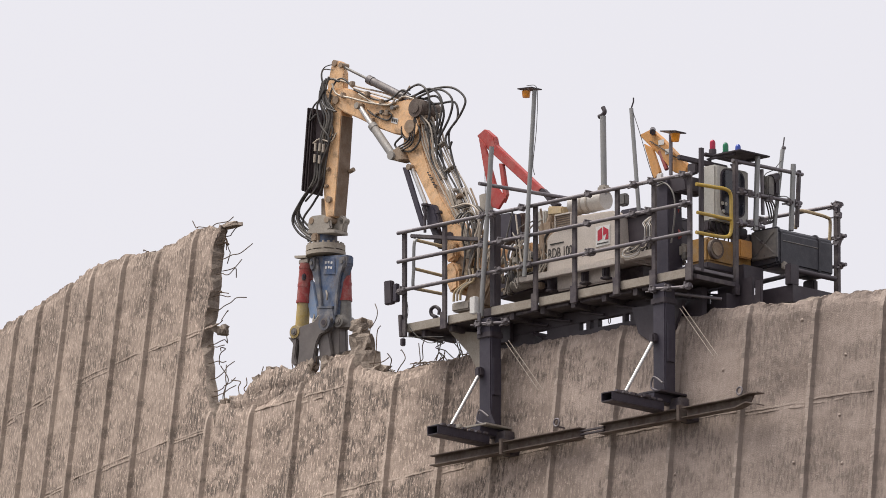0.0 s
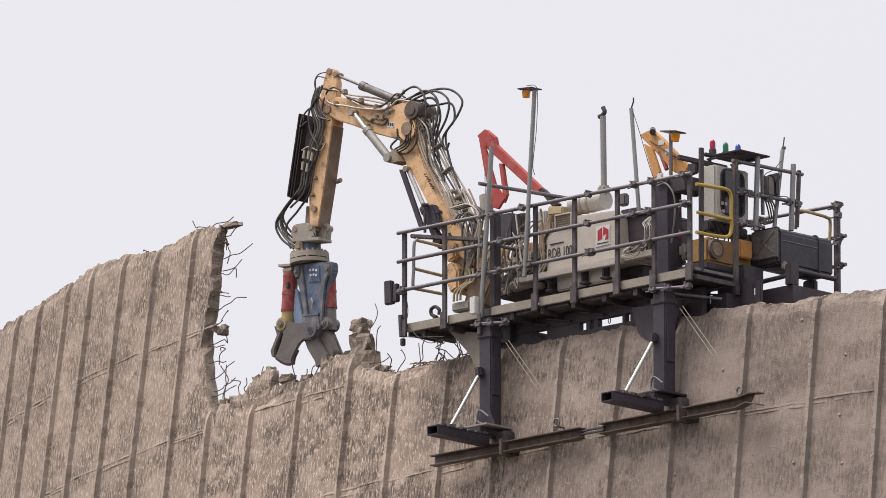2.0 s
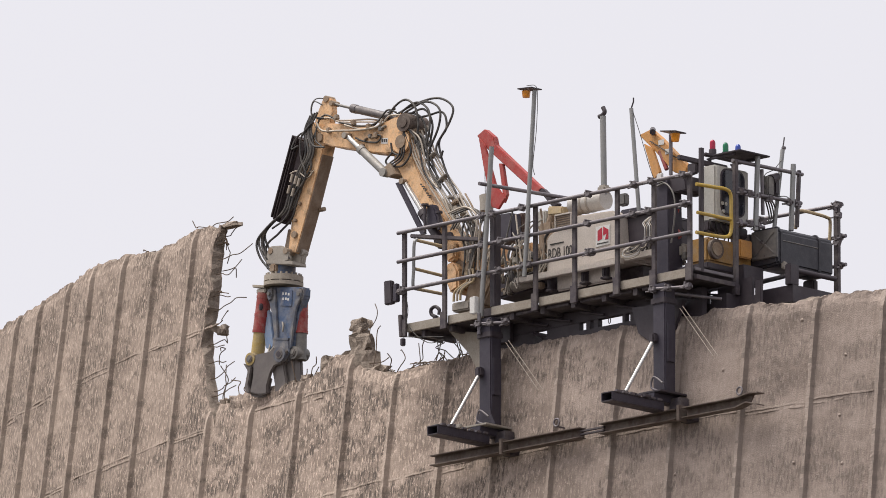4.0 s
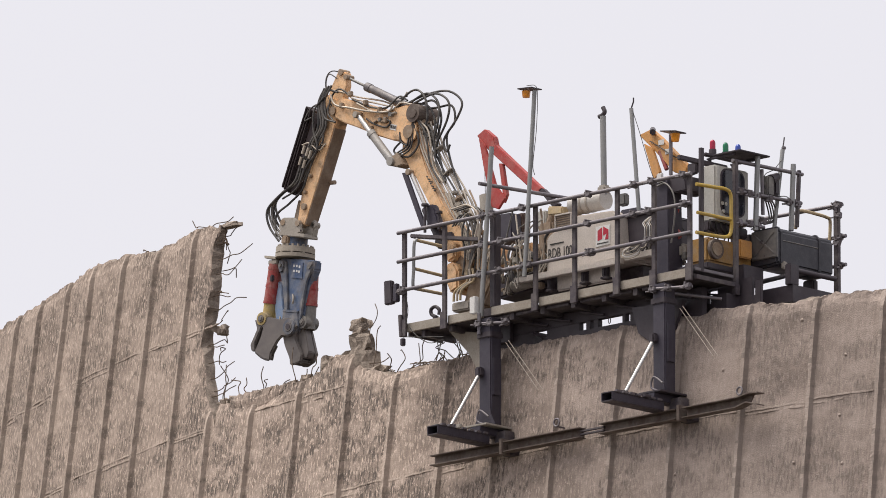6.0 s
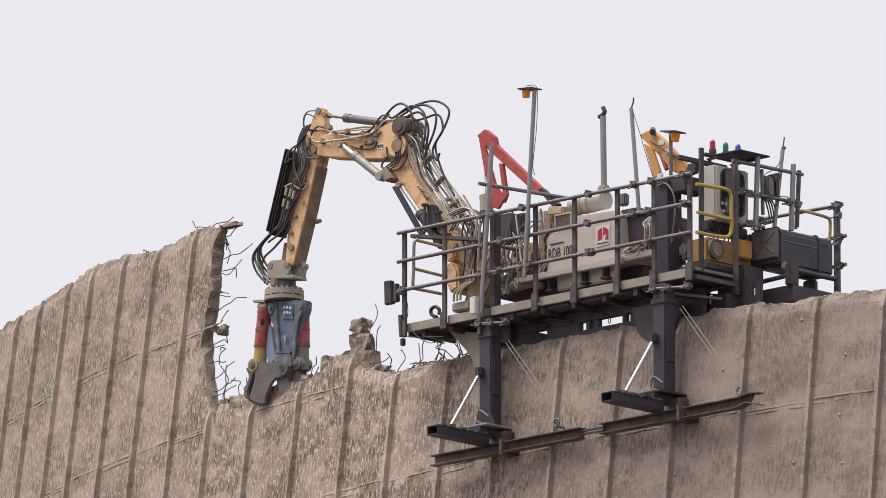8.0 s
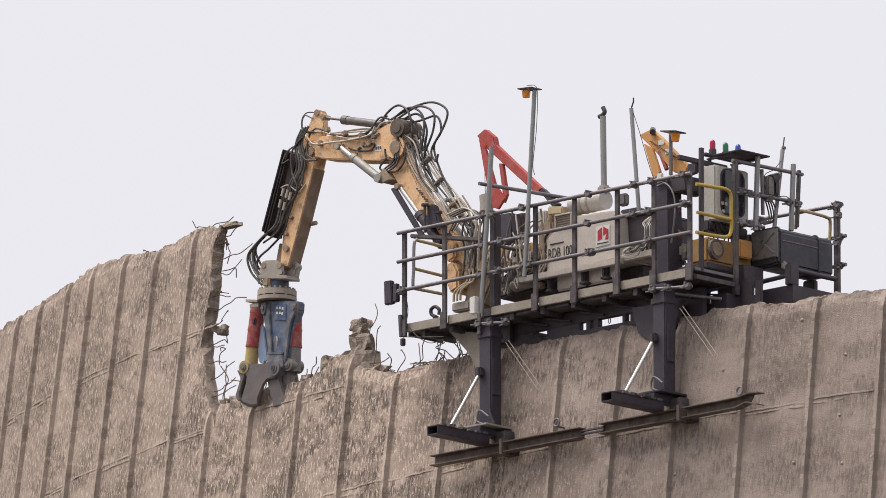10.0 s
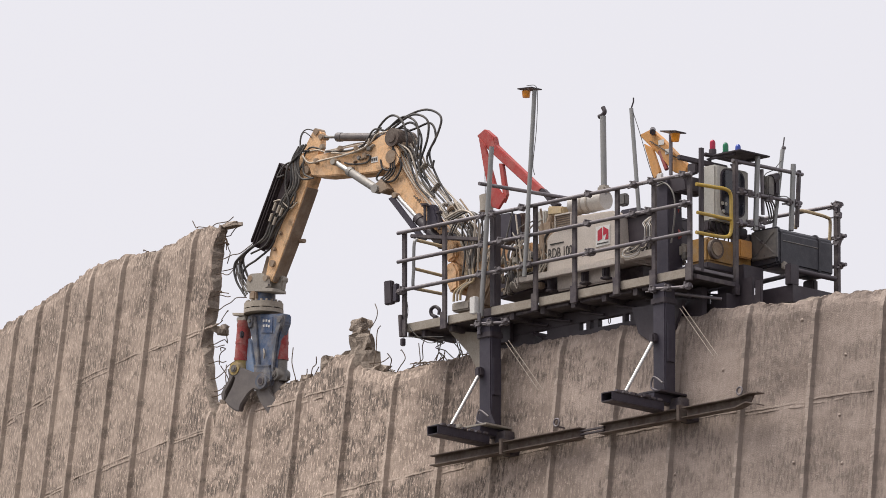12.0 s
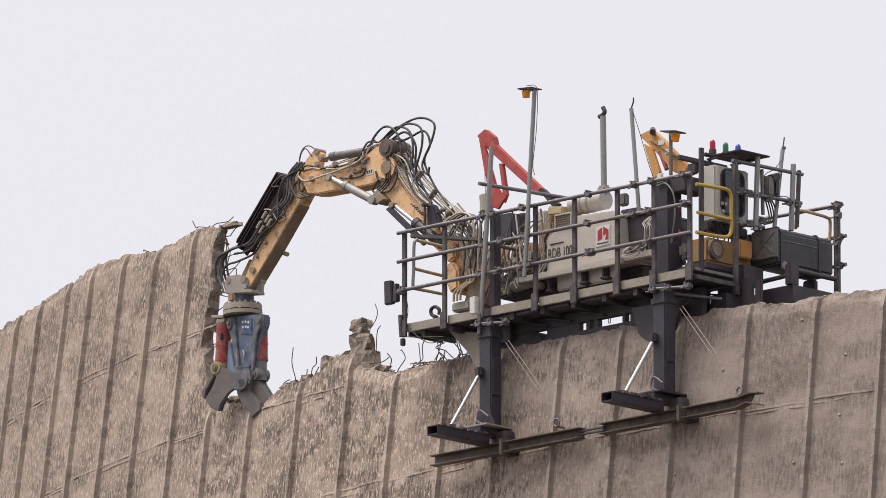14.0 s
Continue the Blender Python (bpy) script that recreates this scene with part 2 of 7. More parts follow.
def tube(pts, r, seg=8, bm=None, ends=None):
    """A round bar or hose along a line of points; ends gives a tapering radius."""
    bm = bm or bmesh.new()
    p = [Vector(q) for q in pts]
    side = None
    rings = []
    for i, q in enumerate(p):
        d = (p[min(i + 1, len(p) - 1)] - p[max(i - 1, 0)]).normalized()
        if side is None:
            side = d.orthogonal().normalized()
        side = (side - d * side.dot(d)).normalized()
        up = d.cross(side)
        rr = r if ends is None else r + (ends - r) * i / (len(p) - 1)
        rings.append([bm.verts.new(q + rr * (math.cos(6.28319 * k / seg) * side + math.sin(6.28319 * k / seg) * up)) for k in range(seg)])
    for a, b in zip(rings, rings[1:]):
        for k in range(seg):
            f = bm.faces.new((a[k], a[(k + 1) % seg], b[(k + 1) % seg], b[k]))
            f.smooth = True
    for cap in (rings[0][::-1], rings[-1]):
        for e in bm.faces.new(cap).edges:
            e.smooth = False
    return bm


def pin(u, z, v0, v1, r, bm=None, seg=20):
    return tube([(u, v0, z), (u, v1, z)], r, seg, bm)


def at_v(q, v):
    return (q[0], v, q[1])


# ---- the tower: a leaning shell with ribs, partly broken down ----
R0, LEAN, THICK, STEP = 32.0, -0.1238, 0.16, 1.9311
GROUND_Z = -41.05


def shell(phi, r_off, z):
    a, r = radians(phi), R0 + LEAN * z + r_off
    return Vector((r * math.sin(a), -r * math.cos(a), z))


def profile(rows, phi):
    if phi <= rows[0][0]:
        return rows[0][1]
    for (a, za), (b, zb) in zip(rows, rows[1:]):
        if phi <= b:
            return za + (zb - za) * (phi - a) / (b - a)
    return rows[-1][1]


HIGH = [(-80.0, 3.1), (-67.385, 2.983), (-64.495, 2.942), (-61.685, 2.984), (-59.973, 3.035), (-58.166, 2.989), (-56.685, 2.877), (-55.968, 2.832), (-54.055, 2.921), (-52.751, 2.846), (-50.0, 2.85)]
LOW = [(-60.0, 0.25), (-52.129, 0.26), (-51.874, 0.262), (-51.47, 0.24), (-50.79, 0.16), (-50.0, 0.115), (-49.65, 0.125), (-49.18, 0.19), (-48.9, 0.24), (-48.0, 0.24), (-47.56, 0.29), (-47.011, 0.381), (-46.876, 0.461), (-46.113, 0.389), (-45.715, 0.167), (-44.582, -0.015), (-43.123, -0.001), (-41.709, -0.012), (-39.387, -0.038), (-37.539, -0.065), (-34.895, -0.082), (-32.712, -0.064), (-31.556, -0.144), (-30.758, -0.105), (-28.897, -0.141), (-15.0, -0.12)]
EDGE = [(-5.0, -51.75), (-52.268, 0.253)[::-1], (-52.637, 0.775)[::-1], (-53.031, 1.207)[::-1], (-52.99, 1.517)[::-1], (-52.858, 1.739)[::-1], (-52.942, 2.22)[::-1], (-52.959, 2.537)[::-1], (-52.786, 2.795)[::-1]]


def jag(x, y, k=1.0):
    return noise.noise((x * 3.1, y * 3.1, 7.0)) * 0.6 * k + noise.noise((x * 9.0, y * 9.0, 2.0)) * 0.3 * k + noise.noise((x * 26.0, y * 26.0, 5.0)) * 0.16 * k


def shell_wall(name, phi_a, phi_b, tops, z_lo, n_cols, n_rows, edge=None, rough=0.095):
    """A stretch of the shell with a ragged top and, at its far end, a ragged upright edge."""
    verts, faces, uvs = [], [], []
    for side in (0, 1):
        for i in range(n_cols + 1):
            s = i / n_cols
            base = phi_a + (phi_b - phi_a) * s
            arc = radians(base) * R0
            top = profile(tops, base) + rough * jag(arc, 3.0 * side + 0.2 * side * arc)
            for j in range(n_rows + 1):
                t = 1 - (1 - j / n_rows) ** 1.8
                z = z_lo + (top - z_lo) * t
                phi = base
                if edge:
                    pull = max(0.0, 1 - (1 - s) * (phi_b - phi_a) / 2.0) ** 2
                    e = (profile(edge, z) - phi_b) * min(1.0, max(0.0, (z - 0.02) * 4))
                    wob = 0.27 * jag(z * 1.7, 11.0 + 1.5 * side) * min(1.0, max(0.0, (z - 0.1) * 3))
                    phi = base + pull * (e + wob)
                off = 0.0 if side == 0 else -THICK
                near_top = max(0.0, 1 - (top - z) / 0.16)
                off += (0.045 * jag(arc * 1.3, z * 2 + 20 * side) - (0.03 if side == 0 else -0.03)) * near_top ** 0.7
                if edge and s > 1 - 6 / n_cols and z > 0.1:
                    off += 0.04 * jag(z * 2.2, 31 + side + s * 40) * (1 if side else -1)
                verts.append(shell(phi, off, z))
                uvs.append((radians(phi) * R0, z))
    nr = n_rows + 1
    half = (n_cols + 1) * nr
    for i in range(n_cols):
        for j in range(n_rows):
            a, b = i * nr + j, (i + 1) * nr + j
            faces.append((a, b, b + 1, a + 1))
            faces.append((half + a, half + a + 1, half + b + 1, half + b))
        a, b = i * nr + n_rows, (i + 1) * nr + n_rows
        faces.append((a, b, half + b, half + a))
        a, b = i * nr, (i + 1) * nr
        faces.append((a, half + a, half + b, b))
    for i in (0, n_cols):
        for j in range(n_rows):
            a = i * nr + j
            faces.append((a, a + 1, half + a + 1, half + a) if i == 0 else (a, half + a, half + a + 1, a + 1))
    me = bpy.data.meshes.new(name)
    base_pt = shell((phi_a + phi_b) / 2, 0, z_lo)
    me.from_pydata([v - base_pt for v in verts], [], faces)
    lay = me.uv_layers.new(name="UVMap")
    for lp in me.loops:
        lay.data[lp.index].uv = uvs[lp.vertex_index]
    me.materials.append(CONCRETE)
    me.materials.append(BROKEN)
    per = 2 * n_rows + 2
    for k, poly in enumerate(me.polygons):
        if k >= n_cols * per or k % per == 2 * n_rows:
            poly.material_index = 1
    ob = new(name, me)
    ob.location = base_pt
    ORG[ob] = base_pt
    return ob


Z_CUT = -4.0
PHI_E = -51.9
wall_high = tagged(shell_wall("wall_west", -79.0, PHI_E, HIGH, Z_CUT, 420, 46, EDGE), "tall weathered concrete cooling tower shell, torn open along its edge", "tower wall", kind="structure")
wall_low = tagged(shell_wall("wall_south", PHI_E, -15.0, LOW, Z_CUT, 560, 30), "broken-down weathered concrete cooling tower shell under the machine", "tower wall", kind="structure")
tagged(shell_wall("wall_east", -15.0, 281.0, [(-20.0, -0.12), (300.0, -0.1)], Z_CUT, 296, 6), "plain concrete cooling tower shell, cut level", "tower wall", kind="structure")


def lower_shell():
    bm = bmesh.new()
    rings = []
    for off in (0.0, -0.35):
        for z in (Z_CUT, -16.0, -28.0, GROUND_Z):
            rings.append([bm.verts.new(shell(k * 2.5, off, z)) for k in range(144)])
    order = [0, 1, 2, 3, 7, 6, 5, 4, 0]
    for a, b in zip(order, order[1:]):
        for k in range(144):
            f = bm.faces.new((rings[a][k], rings[a][(k + 1) % 144], rings[b][(k + 1) % 144], rings[b][k]))
            f.smooth = True
    bmesh.ops.recalc_face_normals(bm, faces=bm.faces)
    me = bpy.data.meshes.new("wall_base")
    lay = bm.loops.layers.uv.new("UVMap")
    for f in bm.faces:
        for lp in f.loops:
            lp[lay].uv = (math.atan2(lp.vert.co.x, -lp.vert.co.y) * R0, lp.vert.co.z)
    bm.to_mesh(me)
    bm.free()
    me.materials.append(CONCRETE)
    return tagged(new("wall_base", me), "lower concrete shell of the cooling tower, standing on the ground", "tower wall", kind="structure")


lower_shell()


# the ribs stand a little unevenly
RIB_SHIFT = dict(enumerate([0.19, 0.18, 0.3, 0.0, 0.06, 0.04, 0.11, -0.04, -0.0, 0.11, 0.21, 0.07, 0.09, 0.05, 0.09, 0.06, -0.04, 0.05, 0.07, 0.04]))


def rib(i, parent, z_top):
    """An upright rib, proud of the shell."""
    phi = -65.556 + STEP * i + RIB_SHIFT.get(i, 0.0)
    w, d = degrees_of(0.075), 0.062
    me = bpy.data.meshes.new("rib")
    verts, faces, uvs = [], [], []
    n = 110
    for j in range(n + 1):
        t = j / n
        z = Z_CUT + 0.002 + (z_top - Z_CUT) * t
        wear = 0.016 * jag(z * 2.6, i * 3.7)
        bite = degrees_of(0.055 * max(0.0, jag(z * 1.9, i * 2.3 + 40.0)))
        crumb = 0.05 * max(0, 1 - (z_top - z) / 0.2)
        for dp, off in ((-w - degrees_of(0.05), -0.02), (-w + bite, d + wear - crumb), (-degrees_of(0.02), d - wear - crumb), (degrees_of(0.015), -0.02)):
            verts.append(shell(phi + dp, off, z))
            uvs.append((radians(phi + dp) * R0 + off, z))
    for j in range(n):
        for k in range(4):
            a, b = j * 4 + k, j * 4 + (k + 1) % 4
            faces.append((a, b, b + 4, a + 4))
    faces.append((3, 2, 1, 0))
    faces.append(tuple(n * 4 + k for k in range(4)))
    base = ORG[parent]
    me.from_pydata([v - base for v in verts], [], faces)
    lay = me.uv_layers.new(name="UVMap")
    for lp in me.loops:
        lay.data[lp.index].uv = uvs[lp.vertex_index]
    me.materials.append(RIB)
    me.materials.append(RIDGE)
    # left and front faces mostly paler, right face darker: sun and shade in colour
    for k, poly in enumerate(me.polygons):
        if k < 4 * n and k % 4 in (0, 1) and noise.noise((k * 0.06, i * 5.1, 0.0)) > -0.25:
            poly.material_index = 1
    ob = new("rib", me)
    ob.parent = parent
    return ob


def degrees_of(metres):
    return math.degrees(metres / R0)


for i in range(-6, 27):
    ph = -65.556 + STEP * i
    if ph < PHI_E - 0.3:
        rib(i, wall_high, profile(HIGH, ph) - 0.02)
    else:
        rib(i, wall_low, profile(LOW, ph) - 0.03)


def lift_ridge(phi_a, phi_b, z, seed, parent):
    """The uneven lip that a casting joint leaves between two ribs."""
    rnd = random.Random(seed)
    shift = rnd.uniform(-0.018, 0.018)
    n = 26
    verts, faces, uvs = [], [], []
    for k in range(n + 1):
        phi = phi_a + (phi_b - phi_a) * k / n
        x = radians(phi) * R0
        mid = z + shift + 0.016 * noise.noise((x * 2.2, z * 3.0, seed * 0.7)) + 0.008 * noise.noise((x * 11.0, z, seed))
        out = 0.006 + 0.011 * noise.noise((x * 4.0, 9.0, seed * 1.3)) + 0.006 * noise.noise((x * 17.0, 4.0, seed))
        h = 0.011 + 0.007 * noise.noise((x * 6.0, 2.0, seed))
        for off, dz in ((-0.02, h + 0.012), (out, h), (out, -h), (-0.02, -h - 0.004)):
            verts.append(shell(phi, off, mid + dz) - ORG[parent])
            uvs.append((x, mid + dz))
    for k in range(n):
        for m_ in range(3):
            p_ = 4 * k + m_
            faces.append((p_, p_ + 4, p_ + 5, p_ + 1))
    me = bpy.data.meshes.new("lift_ridge")
    me.from_pydata(verts, [], faces)
    lay = me.uv_layers.new(name="UVMap")
    for lp in me.loops:
        lay.data[lp.index].uv = uvs[lp.vertex_index]
    me.materials.append(RIDGE)
    ob = new("lift_ridge", me)
    ob.parent = parent
    return ob


def rib_phi(i):
    return -65.556 + STEP * i + RIB_SHIFT.get(i, 0.0)


for i in range(-6, 26):
    a, b = rib_phi(i) + degrees_of(0.01), rib_phi(i + 1) - degrees_of(0.13)
    host = wall_high if b < PHI_E - 0.3 else wall_low
    if a < PHI_E < b:
        b = PHI_E - 0.1
    for k, z in enumerate((1.43, -0.02, -1.49, -2.98)):
        if host is wall_low and z > min(profile(LOW, a), profile(LOW, b)) - 0.1:
            continue
        lift_ridge(a, b, z, 100 * k + i + 7, host)
        if (i * 7 + k * 3) % 5 < 3:
            lift_ridge(a, a + (b - a) * (0.5 + 0.5 * ((i * 3 + k) % 2)), z - 0.055, 100 * k + i + 57, host)
# tie stubs left in the face of the shell
for k, q in enumerate(((-29.9, -0.95), (-29.95, -1.75), (-29.8, -2.4), (-31.2, -0.4), (-31.15, -2.3), (-28.3, -1.1), (-33.4, -0.9), (-34.6, -2.2), (-28.4, -2.1))):
    bm = bmesh.new()
    bmesh.ops.create_icosphere(bm, subdivisions=2, radius=0.022)
    for v in bm.verts:
        v.co = shell(q[0], 0.0, q[1]) + v.co * (1 + 0.5 * noise.noise(v.co * 40 + Vector((k, 0, 0)))) - ORG[wall_low]
    me = bpy.data.meshes.new("tie_stub")
    bm.to_mesh(me)
    bm.free()
    me.materials.append(RIDGE)
    ob = new("tie_stub", me)
    ob.parent = wall_low

gm = bpy.data.meshes.new("ground")
gb = bmesh.new()
bmesh.ops.create_circle(gb, cap_ends=True, segments=96, radius=4500)
gb.to_mesh(gm)
gb.free()
gm.materials.append(SOIL)
ground = tagged(new("ground", gm), "bare trampled ground around the tower", "ground", kind="structure")
ground.location = (0, 0, GROUND_Z)

# ---- broken concrete and reinforcement ----
def chunk(name, c, size, seed, parent=None, label="rough broken lump of concrete on the wall", squash=(1, 1, 1)):
    """An angular lump, its faces broken by noise."""
    b = bmesh.new()
    bmesh.ops.create_icosphere(b, subdivisions=2, radius=1.0)
    for v in b.verts:
        d = v.co.normalized()
        n = 0.72 + 0.5 * noise.noise(d * 1.6 + Vector((seed * 3.1, 0, 0))) + 0.3 * noise.noise(d * 4 + Vector((0, seed * 1.7, 0)))
        e = Vector([math.copysign(abs(x) ** 0.6, x) for x in d])
        v.co = Vector((e.x * size[0] / 2, e.y * size[1] / 2, e.z * size[2] / 2)) * n
    bmesh.ops.translate(b, vec=Vector(c), verts=b.verts)
    th = thing(name, c, label, "concrete lump", "concrete lumps")
    ob = part("lump", b, BROKEN, th)
    return th


def on_wall(phi, z, depth=0.13):
    """Machine coordinates of a place within the shell's thickness."""
    return MF.inverted() @ shell(phi, -depth, z)


def lump_at(q, size, seed, lift=0.0, label="rough broken lump of concrete on the wall"):
    return chunk("concrete_lump", on_wall(q[0], q[1] + lift), size, seed, label=label)


stack_label = "rough stump of broken concrete standing on the wall"
lump_at((-45.85, 0.27), (0.44, 0.32, 0.46), 3, label=stack_label)
lump_at((-46.2, 0.4), (0.32, 0.3, 0.4), 31, label=stack_label)
lump_at((-46.25, 0.58), (0.36, 0.3, 0.3), 4, label=stack_label)
lump_at((-45.92, 0.53), (0.32, 0.28, 0.34), 33, label=stack_label)
lump_at((-46.3, 0.83), (0.36, 0.3, 0.22), 5, label=stack_label)
lump_at((-46.22, 0.72), (0.3, 0.28, 0.26), 35, label=stack_label)
lump_at((-47.45, 0.4), (0.2, 0.22, 0.3), 6)
lump_at((-46.66, 0.348), (0.3, 0.26, 0.34), 7)
lump_at((-45.369, 0.103), (0.4, 0.3, 0.2), 8)
lump_at((-48.251, 0.266), (0.2, 0.2, 0.18), 9)
lump_at((-51.353, 0.279), (0.3, 0.24, 0.14), 11)
lump_at((-51.883, 0.293), (0.26, 0.26, 0.16), 12)
lump_at((-52.528, 2.839), (0.42, 0.2, 0.12), 13)
lump_at((-52.486, 1.356), (0.2, 0.26, 0.2), 14, label="dark lump of concrete hanging on the broken edge")
lump_at((-49.078, 0.237), (0.22, 0.2, 0.12), 15)


def wall_fragment(phi_a, phi_b, low, high, seed, notch=0.45):
    """A piece of the shell that the crusher bites off: its foot follows one line of (phi, z), its ragged top another."""
    n, rows_ = 22, 8
    verts, faces, uvs = [], [], []
    for side in (0, 1):
        for i in range(n + 1):
            base = phi_a + (phi_b - phi_a) * i / n
            x = radians(base) * R0
            edge_in = min(1.0, 5.0 * min(i, n - i) / n + notch)
            z0 = profile(low, base) - 0.06
            top = profile(high, base) + 0.11 * jag(x * 1.6, 4.0 * side + seed)
            top = z0 + (top - z0) * edge_in
            for j in range(rows_ + 1):
                t = j / rows_
                z = z0 + (top - z0) * t
                off = (0.003 - 0.026 * max(0.0, 1 - (z - z0) / 0.1), -THICK + 0.02)[side] + (0.05 * jag(x * 1.3, z * 2 + 20 * side + seed) - (0.03, -0.03)[side]) * t * t
                phi = base + 0.1 * jag(z * 3.0, seed + 2.0 * side) * (1 if i in (0, n) else 0.3)
                verts.append(shell(phi, off, z))
                uvs.append((x, z))
    nr = rows_ + 1
    half = (n + 1) * nr
    kinds = []
    for i in range(n):
        for j in range(rows_):
            p_, q_ = i * nr + j, (i + 1) * nr + j
            faces += [(p_, q_, q_ + 1, p_ + 1), (half + p_, half + p_ + 1, half + q_ + 1, half + q_)]
            kinds += [0, 1]
        p_, q_ = i * nr + rows_, (i + 1) * nr + rows_
        faces += [(p_, q_, half + q_, half + p_), (i * nr, half + i * nr, half + (i + 1) * nr, (i + 1) * nr)]
        kinds += [1, 1]
    for i in (0, n):
        for j in range(rows_):
            p_ = i * nr + j
            faces.append((p_, p_ + 1, half + p_ + 1, half + p_) if i == 0 else (p_, half + p_, half + p_ + 1, p_ + 1))
            kinds.append(1)
    mid = shell((phi_a + phi_b) / 2, -0.08, profile(high, (phi_a + phi_b) / 2) - 0.1)
    me = bpy.data.meshes.new("wall_fragment")
    me.from_pydata([v - mid for v in verts], [], faces)
    lay = me.uv_layers.new(name="UVMap")
    for lp in me.loops:
        lay.data[lp.index].uv = uvs[lp.vertex_index]
    me.materials.append(CONCRETE)
    me.materials.append(BROKEN)
    for poly, k in zip(me.polygons, kinds):
        poly.material_index = k
    ob = new("wall_fragment", me)
    ob.location = mid
    return tagged(ob, "ragged weathered concrete fragment standing on the broken wall", "concrete fragment", "wall fragments")


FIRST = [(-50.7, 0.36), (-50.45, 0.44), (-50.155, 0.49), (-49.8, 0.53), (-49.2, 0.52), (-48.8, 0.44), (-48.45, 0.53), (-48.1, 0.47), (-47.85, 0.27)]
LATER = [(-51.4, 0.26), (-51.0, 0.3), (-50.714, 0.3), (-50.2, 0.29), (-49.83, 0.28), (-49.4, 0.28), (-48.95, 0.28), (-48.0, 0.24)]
FALLING = [(wall_fragment(-51.3, -50.18, LOW, LATER, 61, 0.85), 13.1), (wall_fragment(-50.2, -49.52, LOW, LATER, 62, 0.85), 11.1), (wall_fragment(-49.55, -48.9, LOW, LATER, 63, 0.85), 11.9),
           (wall_fragment(-50.65, -50.05, LATER, FIRST, 64), 2.9), (wall_fragment(-50.1, -49.45, LATER, FIRST, 65), 2.7), (wall_fragment(-49.5, -48.72, LATER, FIRST, 66), 1.4), (wall_fragment(-48.75, -47.85, LATER, FIRST, 67), 0.8),
           (lump_at((-48.05, 0.45), (0.2, 0.2, 0.26), 24), 0.8), (lump_at((-50.5, 0.47), (0.2, 0.18, 0.2), 25), 2.8), (lump_at((-49.9, 0.55), (0.14, 0.18, 0.14), 26), 2.7), (lump_at((-49.1, 0.36), (0.34, 0.2, 0.16), 27), 2.5)]


def teeth(phi_a, phi_b, n, seed, tall):
    """Small splinters standing along the broken top."""
    rnd = random.Random(seed)
    for k in range(n):
        ph = phi_a + (phi_b - phi_a) * (k + rnd.random()) / n
        s = rnd.uniform(0.06, 0.16)
        lump_at((ph, profile(LOW, ph)), (s * rnd.uniform(0.8, 1.6), 0.14, s * rnd.uniform(0.7, tall)), seed + k, label="small splinter of concrete on the broken edge")


teeth(-49.4, -47.2, 9, 900, 1.6)
teeth(-46.2, -42.6, 12, 940, 0.9)


def bar(parent, pts, r=0.0068):
    """A bent reinforcing bar; its points are in the machine's axes."""
    b = tube(curve_pts(pts, 5), r, 6)
    for v in b.verts:
        v.co = MF @ v.co
    base = ORG[parent]
    bmesh.ops.translate(b, vec=-base, verts=b.verts)
    me = bpy.data.meshes.new("rebar")
    b.to_mesh(me)
    b.free()
    me.materials.append(REBAR)
    ob = new("rebar", me)
    ob.parent = parent
    return ob


def loose_bar(q, reach, rise, seed, parent, r=0.0068, curl=0.1):
    """A bar out of the wall at (phi, z): reach along the wall, rise upwards, with kinks."""
    rnd = random.Random(seed)
    a = on_wall(q[0], q[1], rnd.uniform(0.06, 0.2))
    pts = [a + Vector((-0.12 * (1 if reach > 0 else -1) if abs(reach) > abs(rise) else 0, 0, -0.1 if abs(rise) >= abs(reach) else 0))]
    for k in range(5):
        t = k / 4
        pts.append(a + Vector((reach * t + rnd.uniform(-1, 1) * curl * t, rnd.uniform(-1, 1) * curl * t, rise * t + rnd.uniform(-1, 1) * curl * t)))
    return bar(parent, pts, r)


loose_bar((-52.614, 2.367), 0.6, 0.1, 1, wall_high, curl=0.06)
loose_bar((-52.699, 2.234), 0.22, 0.02, 2, wall_high)
loose_bar((-52.673, 2.169), 0.24, -0.02, 3, wall_high)
loose_bar((-52.818, 2.601), 0.14, 0.0, 4, wall_high, 0.012, 0.06)
loose_bar((-52.825, 2.618), 0.06, -0.3, 5, wall_high)
loose_bar((-52.753, 2.713), 0.16, 0.1, 6, wall_high)
loose_bar((-52.797, 1.93), 0.2, -0.02, 7, wall_high)
loose_bar((-52.774, 1.872), 0.24, -0.04, 8, wall_high, curl=0.03)
loose_bar((-52.775, 1.668), 0.52, 0.14, 9, wall_high, curl=0.05)
loose_bar((-52.753, 1.477), 0.2, 0.14, 10, wall_high)
loose_bar((-52.807, 1.2), 0.3, 0.06, 12, wall_high)
loose_bar((-52.851, 1.173), 0.24, -0.02, 13, wall_high, curl=0.04)
loose_bar((-52.667, 0.919), 0.28, 0.0, 14, wall_high, curl=0.03)
loose_bar((-52.678, 1.014), 0.12, 0.12, 15, wall_high)
loose_bar((-52.441, 0.693), 0.34, 0.15, 16, wall_high, curl=0.04)
loose_bar((-52.314, 0.508), 0.3, 0.1, 17, wall_high, curl=0.05)
loose_bar((-52.227, 0.421), 0.3, 0.06, 18, wall_high, curl=0.05)
loose_bar((-53.918, 2.938), -0.22, 0.12, 19, wall_high)
loose_bar((-53.865, 2.948), 0.4, 0.1, 20, wall_high, curl=0.05)
loose_bar((-56.791, 2.896), -0.1, 0.06, 21, wall_high, curl=0.04)
